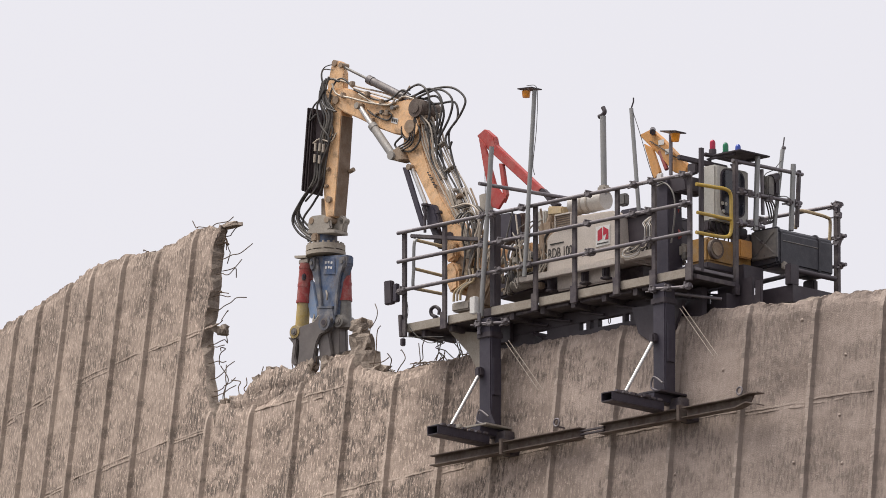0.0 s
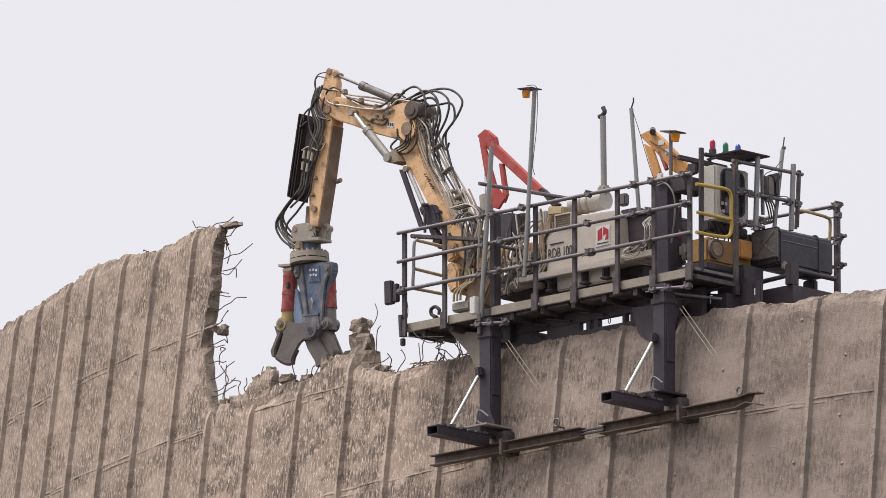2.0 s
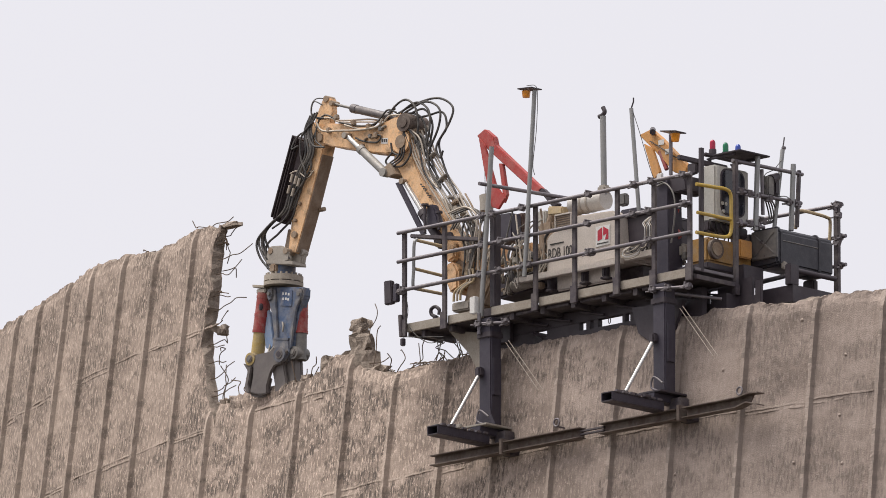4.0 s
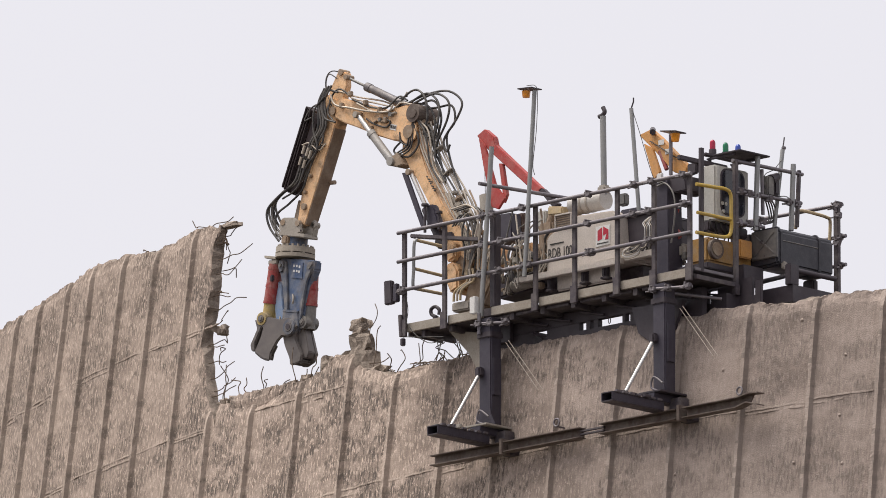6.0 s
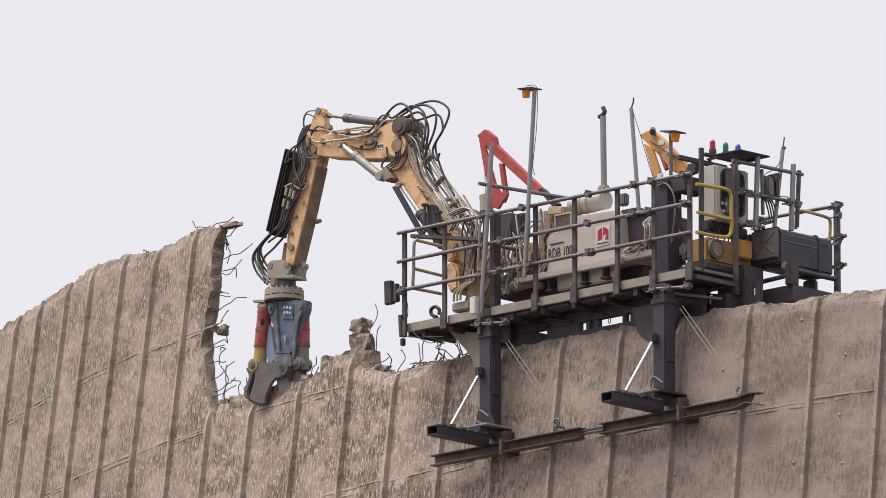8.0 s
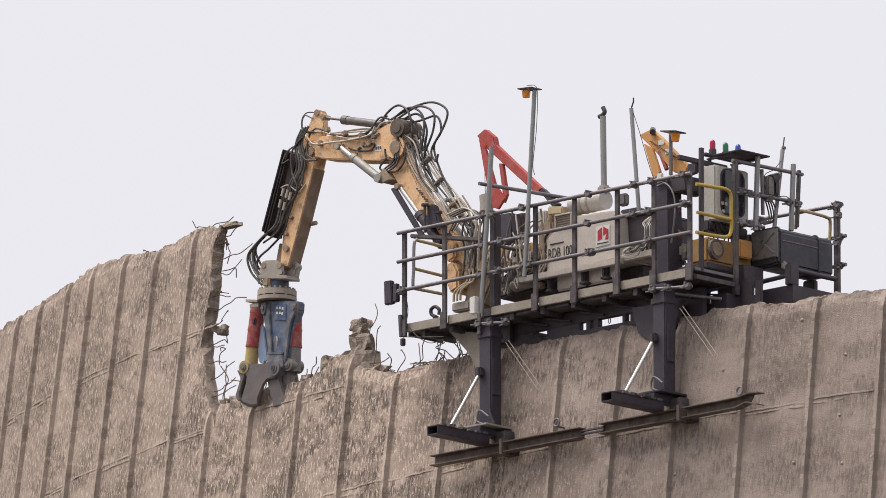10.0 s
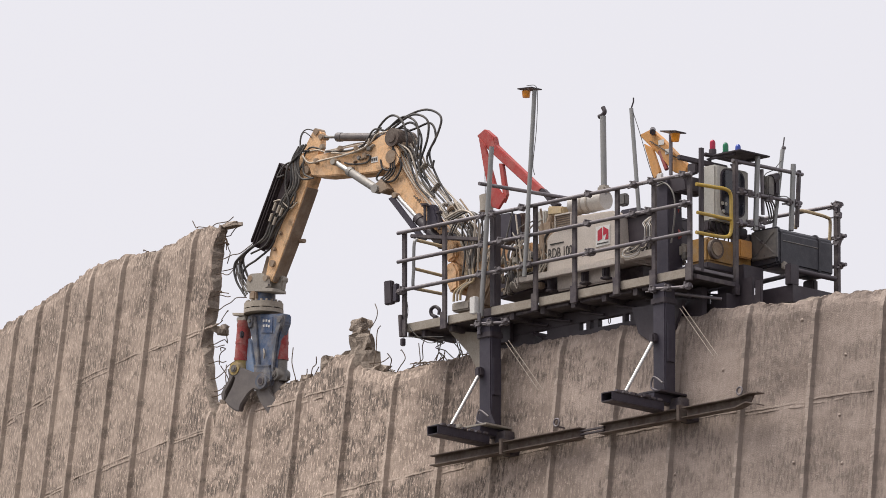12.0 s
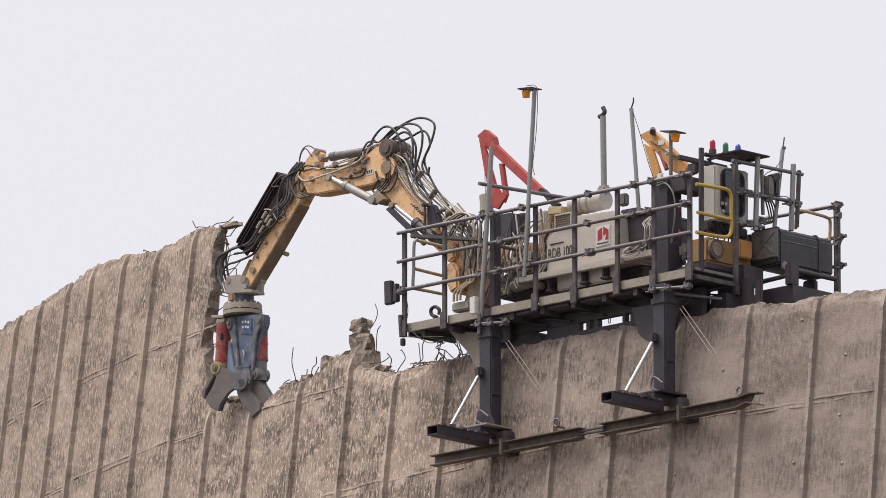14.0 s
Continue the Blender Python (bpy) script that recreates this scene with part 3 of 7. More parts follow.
loose_bar((-64.043, 2.9), 0.12, 0.05, 22, wall_high, curl=0.03)
loose_bar((-55.074, 2.887), -0.05, 0.08, 23, wall_high, curl=0.03)
loose_bar((-52.012, 0.282), 0.02, 0.5, 30, wall_low, curl=0.05)
loose_bar((-51.691, 0.274), 0.04, 0.42, 31, wall_low, curl=0.09)
loose_bar((-51.006, 0.253), -0.14, 0.36, 32, wall_low, curl=0.08)
loose_bar((-50.953, 0.248), -0.06, 0.3, 33, wall_low, curl=0.08)
loose_bar((-50.146, 0.263), -0.04, 0.35, 34, wall_low, curl=0.04)
loose_bar((-50.146, 0.263), 0.04, 0.2, 35, wall_low, curl=0.05)
loose_bar((-48.655, 0.196), -0.1, 0.5, 36, wall_low, curl=0.06)
loose_bar((-48.464, 0.194), 0.06, 0.24, 37, wall_low, curl=0.04)
loose_bar((-49.439, 0.225), 0.12, 0.16, 38, wall_low, curl=0.05)
loose_bar((-48.094, 0.22), 0.18, 0.32, 39, wall_low, curl=0.03)
loose_bar((-48.089, 0.204), 0.14, 0.2, 40, wall_low, curl=0.03)
for pts in (((-46.144, 0.718), (-45.884, 0.739), (-45.676, 0.782), (-45.568, 0.865), (-45.573, 0.958), (-45.692, 1.062)), ((-45.828, 0.548), (-45.792, 0.653), (-45.776, 0.822)), ((-45.495, 0.162), (-45.452, 0.389), (-45.485, 0.578), (-45.472, 0.685), (-45.376, 0.73))):
    bar(wall_low, [on_wall(p[0], p[1], 0.1) for p in pts])
for k in range(14):
    rnd = random.Random(500 + k)
    x = -43.2 + 0.11 * k
    loose_bar((x - 1.6 * (k % 3 == 0), profile(LOW, x) + 0.0), rnd.uniform(-0.35, 0.35), rnd.uniform(0.06, 0.45), 600 + k, wall_low, curl=0.12)
for k in range(10):
    rnd = random.Random(800 + k)
    x = -45.8 + 0.3 * k
    loose_bar((x, profile(LOW, x) + 0.02), rnd.choice((-1, 1)) * rnd.uniform(0.2, 0.5), rnd.uniform(0.02, 0.1), 820 + k, wall_low, curl=0.05)


# ---- the demolition arm ----
VA = 0.75                      # face of the arm that looks outwards
P_BOOM, P_KNEE, P_STICK, P_TOOL = (-2.592, 1.518), (-3.943, 3.641), (-5.452, 4.085), (-5.784, 2.374)
P_JAW = (-5.62, 0.974)
LIFT_BASE, LIFT_END = (-3.534, 1.756), (-4.073, 2.853)
FOLD_BASE, FOLD_END = (-4.344, 3.04), (-4.971, 3.813)
CROWD_BASE, CROWD_END = (-4.115, 3.756), (-5.434, 4.456)

arm = thing("demolition_arm", (-2.623, VA, 0.45), "dusty yellow articulated excavator arm with black hoses", "excavator arm")


def arm_part(name, bm, mat, pivot, label=""):
    return part(name, bm, mat, arm, label, at=(pivot[0], VA, pivot[1]))


boom = arm_part("base_boom", prism([(-4.261, 3.181), (-4.104, 2.881), (-4.011, 2.775), (-3.793, 2.405), (-3.617, 2.073), (-3.348, 1.652), (-2.884, 1.294), (-2.545, 1.304), (-2.483, 1.522), (-2.873, 1.717), (-3.265, 1.974), (-3.554, 2.369), (-3.772, 2.784), (-3.917, 3.189), (-3.969, 3.465), (-3.949, 3.745), (-4.094, 3.814), (-4.198, 3.692), (-4.219, 3.427)], VA, VA + 0.22, 0.015), YELLOW, P_BOOM, "worn yellow lower boom with dust and stains")
front = arm_part("front_boom", prism([(-5.496, 4.127), (-5.307, 4.128), (-4.951, 3.987), (-4.49, 3.784), (-4.115, 3.786), (-3.886, 3.674), (-3.907, 3.455), (-4.198, 3.309), (-4.386, 3.353), (-4.72, 3.497), (-5.013, 3.651), (-5.307, 3.789), (-5.475, 3.892)], VA - 0.03, VA + 0.25, 0.015), YELLOW, P_KNEE, "worn yellow upper boom")
stick = arm_part("stick", prism([(-5.592, 4.527), (-5.434, 4.518), (-5.371, 4.354), (-5.37, 4.014), (-5.675, 4.063), (-5.665, 4.261)], VA + 0.02, VA + 0.12, 0.01, prism([(-5.37, 4.122), (-5.391, 3.802), (-5.452, 3.042), (-5.525, 2.408), (-5.682, 2.417), (-5.736, 2.855), (-5.706, 3.543), (-5.686, 4.172)], VA, VA + 0.22, 0.012)), YELLOW, P_STICK, "dusty yellow stick with a brown face, darkened for shade")


def cylinder_pair(name, base, end, r_barrel, r_rod, frac, v, mat, rod_mat=None):
    """A hydraulic cylinder: barrel and rod, each on its own pin."""
    a, b = Vector(at_v(base, v)), Vector(at_v(end, v))
    d = (b - a).normalized()
    length = (b - a).length
    bb = tube([a, a + d * length * frac], r_barrel, 20)
    tube([a + d * length * (frac - 0.05), a + d * (length * frac + 0.015)], r_barrel * 1.12, 20, bb)
    pin(base[0], base[1], v - r_barrel, v + r_barrel, r_barrel * 1.05, bb)
    barrel = part(name + "_barrel", bb, mat, arm, "grey hydraulic cylinder barrel", at=a)
    rb = tube([b, b - d * length * 0.62], r_rod, 16)
    rod = part(name + "_rod", rb, rod_mat or CHROME, arm, "" if rod_mat else "bright chromed piston rod", at=b)
    eye_bm = pin(end[0], end[1], v - r_barrel, v + r_barrel, r_rod * 1.35)
    part("rod_eye", eye_bm, BROWN, rod)
    return barrel, rod


lift_barrel, lift_rod = cylinder_pair("lift", LIFT_BASE, LIFT_END, 0.066, 0.03, 0.46, VA - 0.02, BLACK)
fold_barrel, fold_rod = cylinder_pair("fold", FOLD_BASE, FOLD_END, 0.056, 0.034, 0.6, VA - 0.09, LIGHT_BARREL)
crowd_barrel, crowd_rod = cylinder_pair("crowd", CROWD_BASE, CROWD_END, 0.055, 0.018, 0.62, VA + 0.06, DARK_BARREL, BARREL)
part("rod_guard", prism([(-4.188, 2.863), (-4.094, 2.849), (-3.762, 2.004), (-3.855, 2.018)], VA - 0.08, VA - 0.05, 0.006), DARK, lift_rod, "dark guard plate")

# ---- the concrete crusher ----
tool = thing("concrete_crusher", at_v(P_TOOL, VA), "blue hydraulic concrete crusher with red cylinders and steel jaws", "crusher")
VC = VA + 0.13
VR = VA + 0.05
FLANGE = surf("pale_dusty_flange", (0.4, 0.35, 0.29), (0.25, 0.215, 0.18), 0.75)
HITCH = [(-5.949, 2.446), (-5.9, 2.47), (-5.7, 2.458), (-5.654, 2.434), (-5.561, 2.367), (-5.539, 2.244), (-5.678, 2.215), (-5.897, 2.237), (-5.982, 2.334)]
part("bracket", prism(HITCH, VA - 0.05, VA + 0.0, 0.014, prism(HITCH, VA + 0.2, VA + 0.25, 0.014)), GREY, tool, "dusty grey hitch bracket")
part("hitch_plate", prism([(-5.96, 2.29), (-5.46, 2.22), (-5.45, 2.17), (-5.95, 2.23)], VA - 0.06, VA + 0.2, 0.008), GREY, tool)
part("hitch_ear", prism([(-5.64, 2.429), (-5.5, 2.45), (-5.43, 2.377), (-5.463, 2.2), (-5.626, 2.2)], VA + 0.1, VA + 0.2, 0.02), GREY, tool, "dusty grey hitch ear")
CX = (-5.805, VC, 2.03)
part("rotator", tube([(CX[0], VC, 2.06), (CX[0], VC, 2.25)], 0.155, 28), BLUE, tool, "blue slewing housing")
part("rotator_guard", prism([(-5.86, 2.2), (-5.8, 2.19), (-5.79, 2.05), (-5.87, 2.05)], VA - 0.06, VA - 0.03, 0.008), GREY, tool)
part("flange", tube([(CX[0], VC, 2.0), (CX[0], VC, 2.075)], 0.262, 36), FLANGE, tool, "grey bolted flange ring")
part("flange_plate", tube([(CX[0], VC, 1.935), (CX[0], VC, 1.985)], 0.266, 36), FLANGE, tool, "grey lower flange plate")
part("crusher_frame", prism([(-5.96, 1.935), (-5.3, 1.865), (-5.305, 1.74), (-5.39, 1.567), (-5.43, 1.305), (-5.451, 1.056), (-5.523, 0.893), (-5.66, 0.841), (-5.79, 0.911), (-5.826, 1.096), (-5.817, 1.254), (-5.87, 1.564), (-5.935, 1.76)], VA, VA + 0.16, 0.02), BLUE, tool, "worn blue crusher frame")


def ram(u_top, pin_pt, mat_sleeve, name, v=VR):
    top = Vector((u_top[0], v, u_top[1]))
    low = Vector((pin_pt[0], v, pin_pt[1]))
    d = (low - top).normalized()
    barrel = part(name, tube([top, top + d * 0.12, top + d * 0.2, top + d * 0.53], 0.1, 20), RED, tool, "worn red hydraulic cylinder", at=top)
    for f_ in (0.04, 0.28, 0.5):
        part("band", tube([top + d * f_, top + d * (f_ + 0.035)], 0.105, 20), RED, barrel)
    part("port", box(top + d * 0.2 + Vector((0.05, -0.09, 0)), (0.06, 0.05, 0.09), 0.016), BLACK, barrel)
    part("cap", box(top - d * 0.02, (0.17, 0.17, 0.06), 0.01), GREY, barrel)
    sl = part("sleeve", tube([low + d * 0.085, low + d * 0.06, low - d * 0.02, low - d * 0.5], 0.09, 20), mat_sleeve, tool, "", at=low)
    part("clevis", pin(low.x, low.z, v - 0.135, v + 0.1, 0.088), mat_sleeve, sl)
    part("pivot", pin(low.x, low.z, v - 0.15, v + 0.12, 0.05), STEEL, sl)
    part("pivot_cap", pin(low.x, low.z, v - 0.16, v - 0.151, 0.028), BARREL, sl)
    return barrel, sl, top, low


JAW_PIN_L, JAW_PIN_R = (-6.16, 1.115), (-5.455, 1.04)
ram_left, sleeve_left, RL_TOP, RL_LOW = ram((-6.07, 1.86), JAW_PIN_L, SLEEVE, "left_cylinder")
ram_right, sleeve_right, RR_TOP, RR_LOW = ram((-5.475, 1.80), JAW_PIN_R, BARREL, "right_cylinder", VA + 0.13)

# each jaw is a pair of cheeks on a web, with a worn blunt tip
JL = [(-6.27, 1.085), (-6.17, 1.15), (-6.003, 1.129), (-5.814, 1.086), (-5.642, 1.099), (-5.48, 0.974), (-5.619, 0.846), (-5.755, 0.862), (-5.83, 0.81), (-5.885, 0.74), (-5.95, 0.64), (-5.965, 0.55), (-6.06, 0.565), (-6.151, 0.604), (-6.267, 0.68), (-6.165, 0.872), (-6.13, 1.0), (-6.28, 1.05)]
JL_STRIP = [(-6.31, 1.116), (-6.199, 1.03), (-6.15, 1.03), (-6.275, 0.793), (-6.267, 0.68), (-6.334, 0.691), (-6.363, 0.777), (-6.251, 0.984)]
JR_NEAR = [(-5.757, 1.107), (-5.569, 1.072), (-5.55, 0.829), (-5.406, 0.591), (-5.43, 0.5), (-5.53, 0.48), (-5.623, 0.467), (-5.642, 0.559), (-5.757, 0.749), (-5.8, 0.877)]
JR_FAR = [(-5.85, 1.159), (-5.696, 1.118), (-5.531, 1.093), (-5.44, 0.918), (-5.32, 0.621), (-5.37, 0.52), (-5.5, 0.463), (-5.588, 0.47), (-5.58, 0.6), (-5.751, 0.875)]


def jaw(name, cheeks, web, tip, tv):
    b = bmesh.new()
    for pts, va, vb in cheeks:
        prism(pts, va, vb, 0.012, b)
    prism(web[0], web[1], web[2], 0.01, b)
    ob = part(name, b, STEEL, tool, "worn dark steel crushing jaw", at=at_v(P_JAW, VA))
    for k, q in enumerate(tip):
        part("tooth", box((q[0], (tv[0] + tv[1]) / 2, q[1]), (0.085, tv[1] - tv[0], 0.06), 0.02, None, Matrix.Rotation(radians(25 - 50 * k), 4, "Y")), STEEL, ob, "worn blunt steel tooth")
    return ob


jaw_left = jaw("left_jaw", [(JL, VA - 0.075, VA - 0.025), ([(p[0] - 0.08, p[1]) for p in JL[6:16]] + [(-5.75, 1.0)], VA + 0.0, VA + 0.03), (JL_STRIP, VA - 0.07, VA + 0.03)], (JL[9:16], VA - 0.025, VA + 0.01), [(-6.045, 0.61), (-6.21, 0.67)], (VA - 0.06, VA + 0.03))
# web set back between strip and cheek; black stands for the recess's shade
part("jaw_web", prism([JL[16], JL[14], JL_STRIP[4], JL_STRIP[3], JL_STRIP[2]], VA + 0.0, VA + 0.03, 0), BLACK, jaw_left)
jaw_right = jaw("right_jaw", [(JR_NEAR, VA - 0.02, VA + 0.04), (JR_FAR, VA + 0.16, VA + 0.22)], ([(-5.69, 1.1), (-5.5, 1.08), (-5.42, 0.9), (-5.33, 0.64), (-5.36, 0.56), (-5.52, 0.54), (-5.6, 0.72), (-5.72, 0.88)], VA + 0.04, VA + 0.16), [(-5.58, 0.51), (-5.45, 0.51)], (VA + 0.0, VA + 0.18))
part("jaw_pivot", pin(P_JAW[0], P_JAW[1], VA - 0.09, VA + 0.24, 0.105), PALE_BLUE, tool, "dusty steel pivot boss")
part("jaw_pivot_ring", pin(P_JAW[0], P_JAW[1], VA - 0.1, VA - 0.091, 0.06), STEEL, tool)


# fittings on the arm
# strip over the stick's side face: shade put into its brown, with dirt
edge_ = [(-5.391, 3.764), (-5.452, 3.042), (-5.525, 2.424)]
part("shaded_side_face", prism([(p[0] - 0.004, p[1]) for p in edge_] + [(p[0] + 0.008, p[1]) for p in edge_[::-1]], VA + 0.006, VA + 0.214, 0), surf("brown_dirt_and_shade", (0.25, 0.172, 0.118), (0.17, 0.118, 0.085), 0.85, dusty=0.3), stick, "brown side face, dirt and shade in its colour")
part("knee_boss", pin(-3.94, 3.63, VA - 0.09, VA + 0.28, 0.125), RAIL, front, "brown greasy pivot boss")
part("knee_cap", pin(-3.94, 3.63, VA - 0.105, VA - 0.091, 0.07), RAIL, front)
part("knee_ring", pin((-4.105, 3.401)[0], (-4.105, 3.401)[1], VA - 0.035, VA + 0.25, 0.12), YELLOW, boom)
part("knee_washer", pin(-4.06, 3.4, VA - 0.06, VA - 0.03, 0.15), YELLOW, front, "worn yellow pivot disc")
part("knee_hub", pin(-4.06, 3.4, VA - 0.08, VA - 0.061, 0.09), BROWN, front)
part("fold_pin", pin((-4.971, 3.813)[0], (-4.971, 3.813)[1], VA - 0.15, VA + 0.02, 0.04), GREY, front)
part("fold_lug", prism([(-4.365, 3.105), (-4.24, 3.147), (-4.136, 2.962), (-4.281, 2.954), (-4.365, 3.013)], VA - 0.11, VA + 0.1, 0.01), BROWN, boom, "brown cylinder lug")
part("tip_pin", pin((-5.529, 4.502)[0], (-5.529, 4.502)[1], VA + 0.0, VA + 0.15, 0.045), BROWN, stick)
part("crowd_pin", pin((-5.413, 4.46)[0], (-5.413, 4.46)[1], VA + 0.0, VA + 0.14, 0.035), BROWN, stick)
part("stick_pin", pin((-5.454, 3.981)[0], (-5.454, 3.981)[1], VA - 0.05, VA + 0.25, 0.055), BROWN, stick)
part("lower_pin", pin((-5.599, 2.65)[0], (-5.599, 2.65)[1], VA - 0.04, VA + 0.27, 0.045), BROWN, stick)
part("bolt_stub", tube([((-5.431, 3.039)[0] + 0.0, VA + 0.2, (-5.431, 3.039)[1] + 0.0), ((-5.431, 3.039)[0] + 0.08, VA + 0.2, (-5.431, 3.039)[1] + 0.02)], 0.03, 10), BROWN, stick)
part("tilt_link", prism([(-5.83, 2.716), (-5.704, 2.697), (-5.682, 2.417), (-5.829, 2.424)], VA + 0.06, VA + 0.18, 0.01), BROWN, stick, "brown tilt link")
gb = prism([(-5.97, 3.955), (-5.822, 3.916), (-5.925, 2.776), (-6.083, 2.847)], VA - 0.06, VA + 0.2, 0.006)
part("cover_plate", gb, COVER, stick, "black folded cover plate")
for k in range(3):
    f_ = 0.2 + 0.3 * k
    a, b = (-5.97 + 0.148 * f_, 3.955 - 0.039 * f_), (-6.083 + 0.158 * f_, 2.847 - 0.071 * f_)
    part("cover_rib", prism([a, (a[0] + 0.02, a[1] - 0.005), (b[0] + 0.02, b[1] - 0.009), b], VA - 0.085, VA - 0.061, 0.004), COVER, stick)
part("cover_strip", prism([(-5.79, 3.896), (-5.685, 3.871), (-5.788, 2.763), (-5.893, 2.772)], VA - 0.05, VA - 0.02, 0.004), COVER, stick, "black cover strip")
part("sticker", prism([(-4.417, 3.588), (-4.302, 3.547), (-4.323, 3.474), (-4.438, 3.515)], VA - 0.036, VA - 0.032, 0), WHITE, front, "small white sticker with dark marks")
for k in range(3):
    part("sticker_mark", prism([(-4.41 + 0.035 * k, 3.57 - 0.012 * k), (-4.385 + 0.035 * k, 3.561 - 0.012 * k), (-4.395 + 0.035 * k, 3.52 - 0.012 * k), (-4.42 + 0.035 * k, 3.529 - 0.012 * k)], VA - 0.039, VA - 0.0365, 0), STENCIL, front)
for k in range(7):
    q = (-3.803, 2.758)
    w_ = 0.03 + 0.02 * (k % 3)
    part("stencil_bar", prism([(q[0] + 0.022 * k, q[1] - 0.036 * k), (q[0] + 0.022 * k + w_, q[1] - 0.036 * k - 0.4 * w_), (q[0] + 0.022 * k + w_ - 0.006, q[1] - 0.036 * k - 0.4 * w_ - 0.016), (q[0] + 0.022 * k - 0.006, q[1] - 0.036 * k - 0.016)], VA - 0.003, VA + 0.002, 0), STENCIL, boom)


def hose(parent, pts, v0, v1, r=0.0155, mat=None, name="hose"):
    """A hose or pipe through points of (u, z), drifting from v0 to v1."""
    n = len(pts) - 1
    way = curve_pts([(p[0], v0 + (v1 - v0) * k / n, p[1]) for k, p in enumerate(pts)], 7)
    return part(name, tube(way, r, 8), mat or HOSE, parent)


hose(boom, [(-4.386, 3.721), (-4.178, 3.903), (-3.949, 3.959), (-3.782, 3.818), (-3.741, 3.559), (-3.824, 3.312)], VA, VA - 0.02)
hose(boom, [(-4.344, 3.715), (-4.021, 3.848), (-3.762, 3.876), (-3.564, 3.7), (-3.585, 3.405), (-3.72, 3.143)], VA + 0.05, VA)
hose(boom, [(-4.303, 3.724), (-3.917, 3.816), (-3.606, 3.844), (-3.378, 3.686), (-3.409, 3.453), (-3.616, 3.172)], VA + 0.03, VA + 0.02)
hose(boom, [(-4.386, 3.783), (-3.866, 3.87), (-3.409, 3.843), (-3.15, 3.65), (-3.233, 3.449), (-3.492, 3.199), (-3.44, 3.023), (-3.378, 3.105)], VA + 0.05, VA + 0.03)
hose(boom, [(-4.49, 3.769), (-3.99, 3.767), (-3.679, 3.763), (-3.544, 3.513), (-3.627, 3.144), (-3.472, 2.6)], VA + 0.06, VA + 0.04)
hose(boom, [(-4.157, 3.731), (-3.679, 3.672), (-3.368, 3.638), (-3.316, 3.416), (-3.471, 3.234), (-3.389, 2.839), (-3.223, 2.471)], VA + 0.08, VA + 0.06)
hose(boom, [(-4.438, 3.822), (-4.157, 3.823), (-3.803, 3.722), (-3.679, 3.496), (-3.699, 3.231)], VA + 0.07, VA + 0.05, 0.014)
hose(boom, [(-3.949, 3.469), (-3.886, 3.222), (-4.052, 3.072), (-4.261, 3.119), (-4.365, 3.212), (-4.219, 3.312)], VA - 0.05, VA - 0.03, 0.014)
hose(boom, [(-4.011, 3.548), (-3.949, 3.347), (-4.073, 3.228), (-4.219, 3.297), (-4.24, 3.43)], VA - 0.04, VA - 0.04, 0.013)
for k in range(8):
    sh = 0.036 * k
    m_ = (PIPE, PIPE, PIPE, GREY, HOSE, PIPE, PIPE, PIPE)[k]
    q = [(-3.949, 3.469), (-3.845, 3.086), (-3.658, 2.736), (-3.451, 2.391), (-3.244, 2.002)]
    hose(boom, [(p[0] + sh, p[1] + 0.25 * sh + 0.02 * math.sin(k * 2.1 + j * 1.7)) for j, p in enumerate(q)], VA - 0.03 + 0.02 * k, VA - 0.02 + 0.02 * k, 0.011 + 0.002 * (k % 3), m_, "pipe" if m_ is not HOSE else "hose")
for k, q in enumerate([(-3.596, 2.726), (-3.368, 2.34), (-3.762, 3.073)]):
    part("pipe_clamp", box((q[0] + 0.14, VA + 0.07, q[1] + 0.02), (0.17, 0.1, 0.025), 0.006, None, Matrix.Rotation(radians(-26 + 0 * k), 4, "Y")), GREY, boom)
for k in range(3):
    hose(boom, [(-3.141, 2.138), (-2.832, 2.137), (-2.647, 1.964), (-2.709, 1.708), (-2.832, 1.499)], VA - 0.1 - 0.06 * k, VA - 0.05 - 0.08 * k, 0.013, (HOSE, DUSTY_HOSE, PIPE)[k])
    hose(boom, [(-3.224 + 0.05 * k, 1.938), (-3.059 + 0.07 * k, 2.065), (-2.873 + 0.06 * k, 1.885), (-2.874 + 0.03 * k, 1.581), (-2.956, 1.289)], VA - 0.12, VA - 0.1, 0.012, (DUSTY_HOSE, HOSE, TOE)[k])
for k in range(9):
    rnd = random.Random(6100 + k)
    d_ = 0.045 * k
    hose(boom, [(-3.42 + d_, 2.45 - 0.1 * d_ + rnd.uniform(-0.04, 0.04)), (-3.3 + d_, 2.2 + rnd.uniform(-0.05, 0.05)), (-3.14 + 0.8 * d_, 1.98 + rnd.uniform(-0.06, 0.06)), (-3.05 + 0.7 * d_, 1.7 + rnd.uniform(-0.06, 0.06)), (-3.0 + 0.5 * d_, 1.45)], VA - 0.03 + 0.01 * k, VA - 0.08 + 0.01 * k, rnd.choice((0.01, 0.013, 0.016)), (TOE, PIPE, GREY, BROWN, DUSTY_HOSE)[k % 5], "pipe")
for k in range(8):
    rnd = random.Random(6300 + k)
    q = (-3.45 + 0.075 * k, 2.42 - 0.09 * k)
    part("pipe_fitting", box((q[0] + 0.16 + rnd.uniform(-0.05, 0.05), VA - 0.02, q[1]), (rnd.uniform(0.05, 0.1), 0.08, rnd.uniform(0.04, 0.09)), 0.012, None, Matrix.Rotation(radians(rnd.uniform(-40, 0)), 4, "Y")), (GREY, BROWN, TOE)[k % 3], boom)
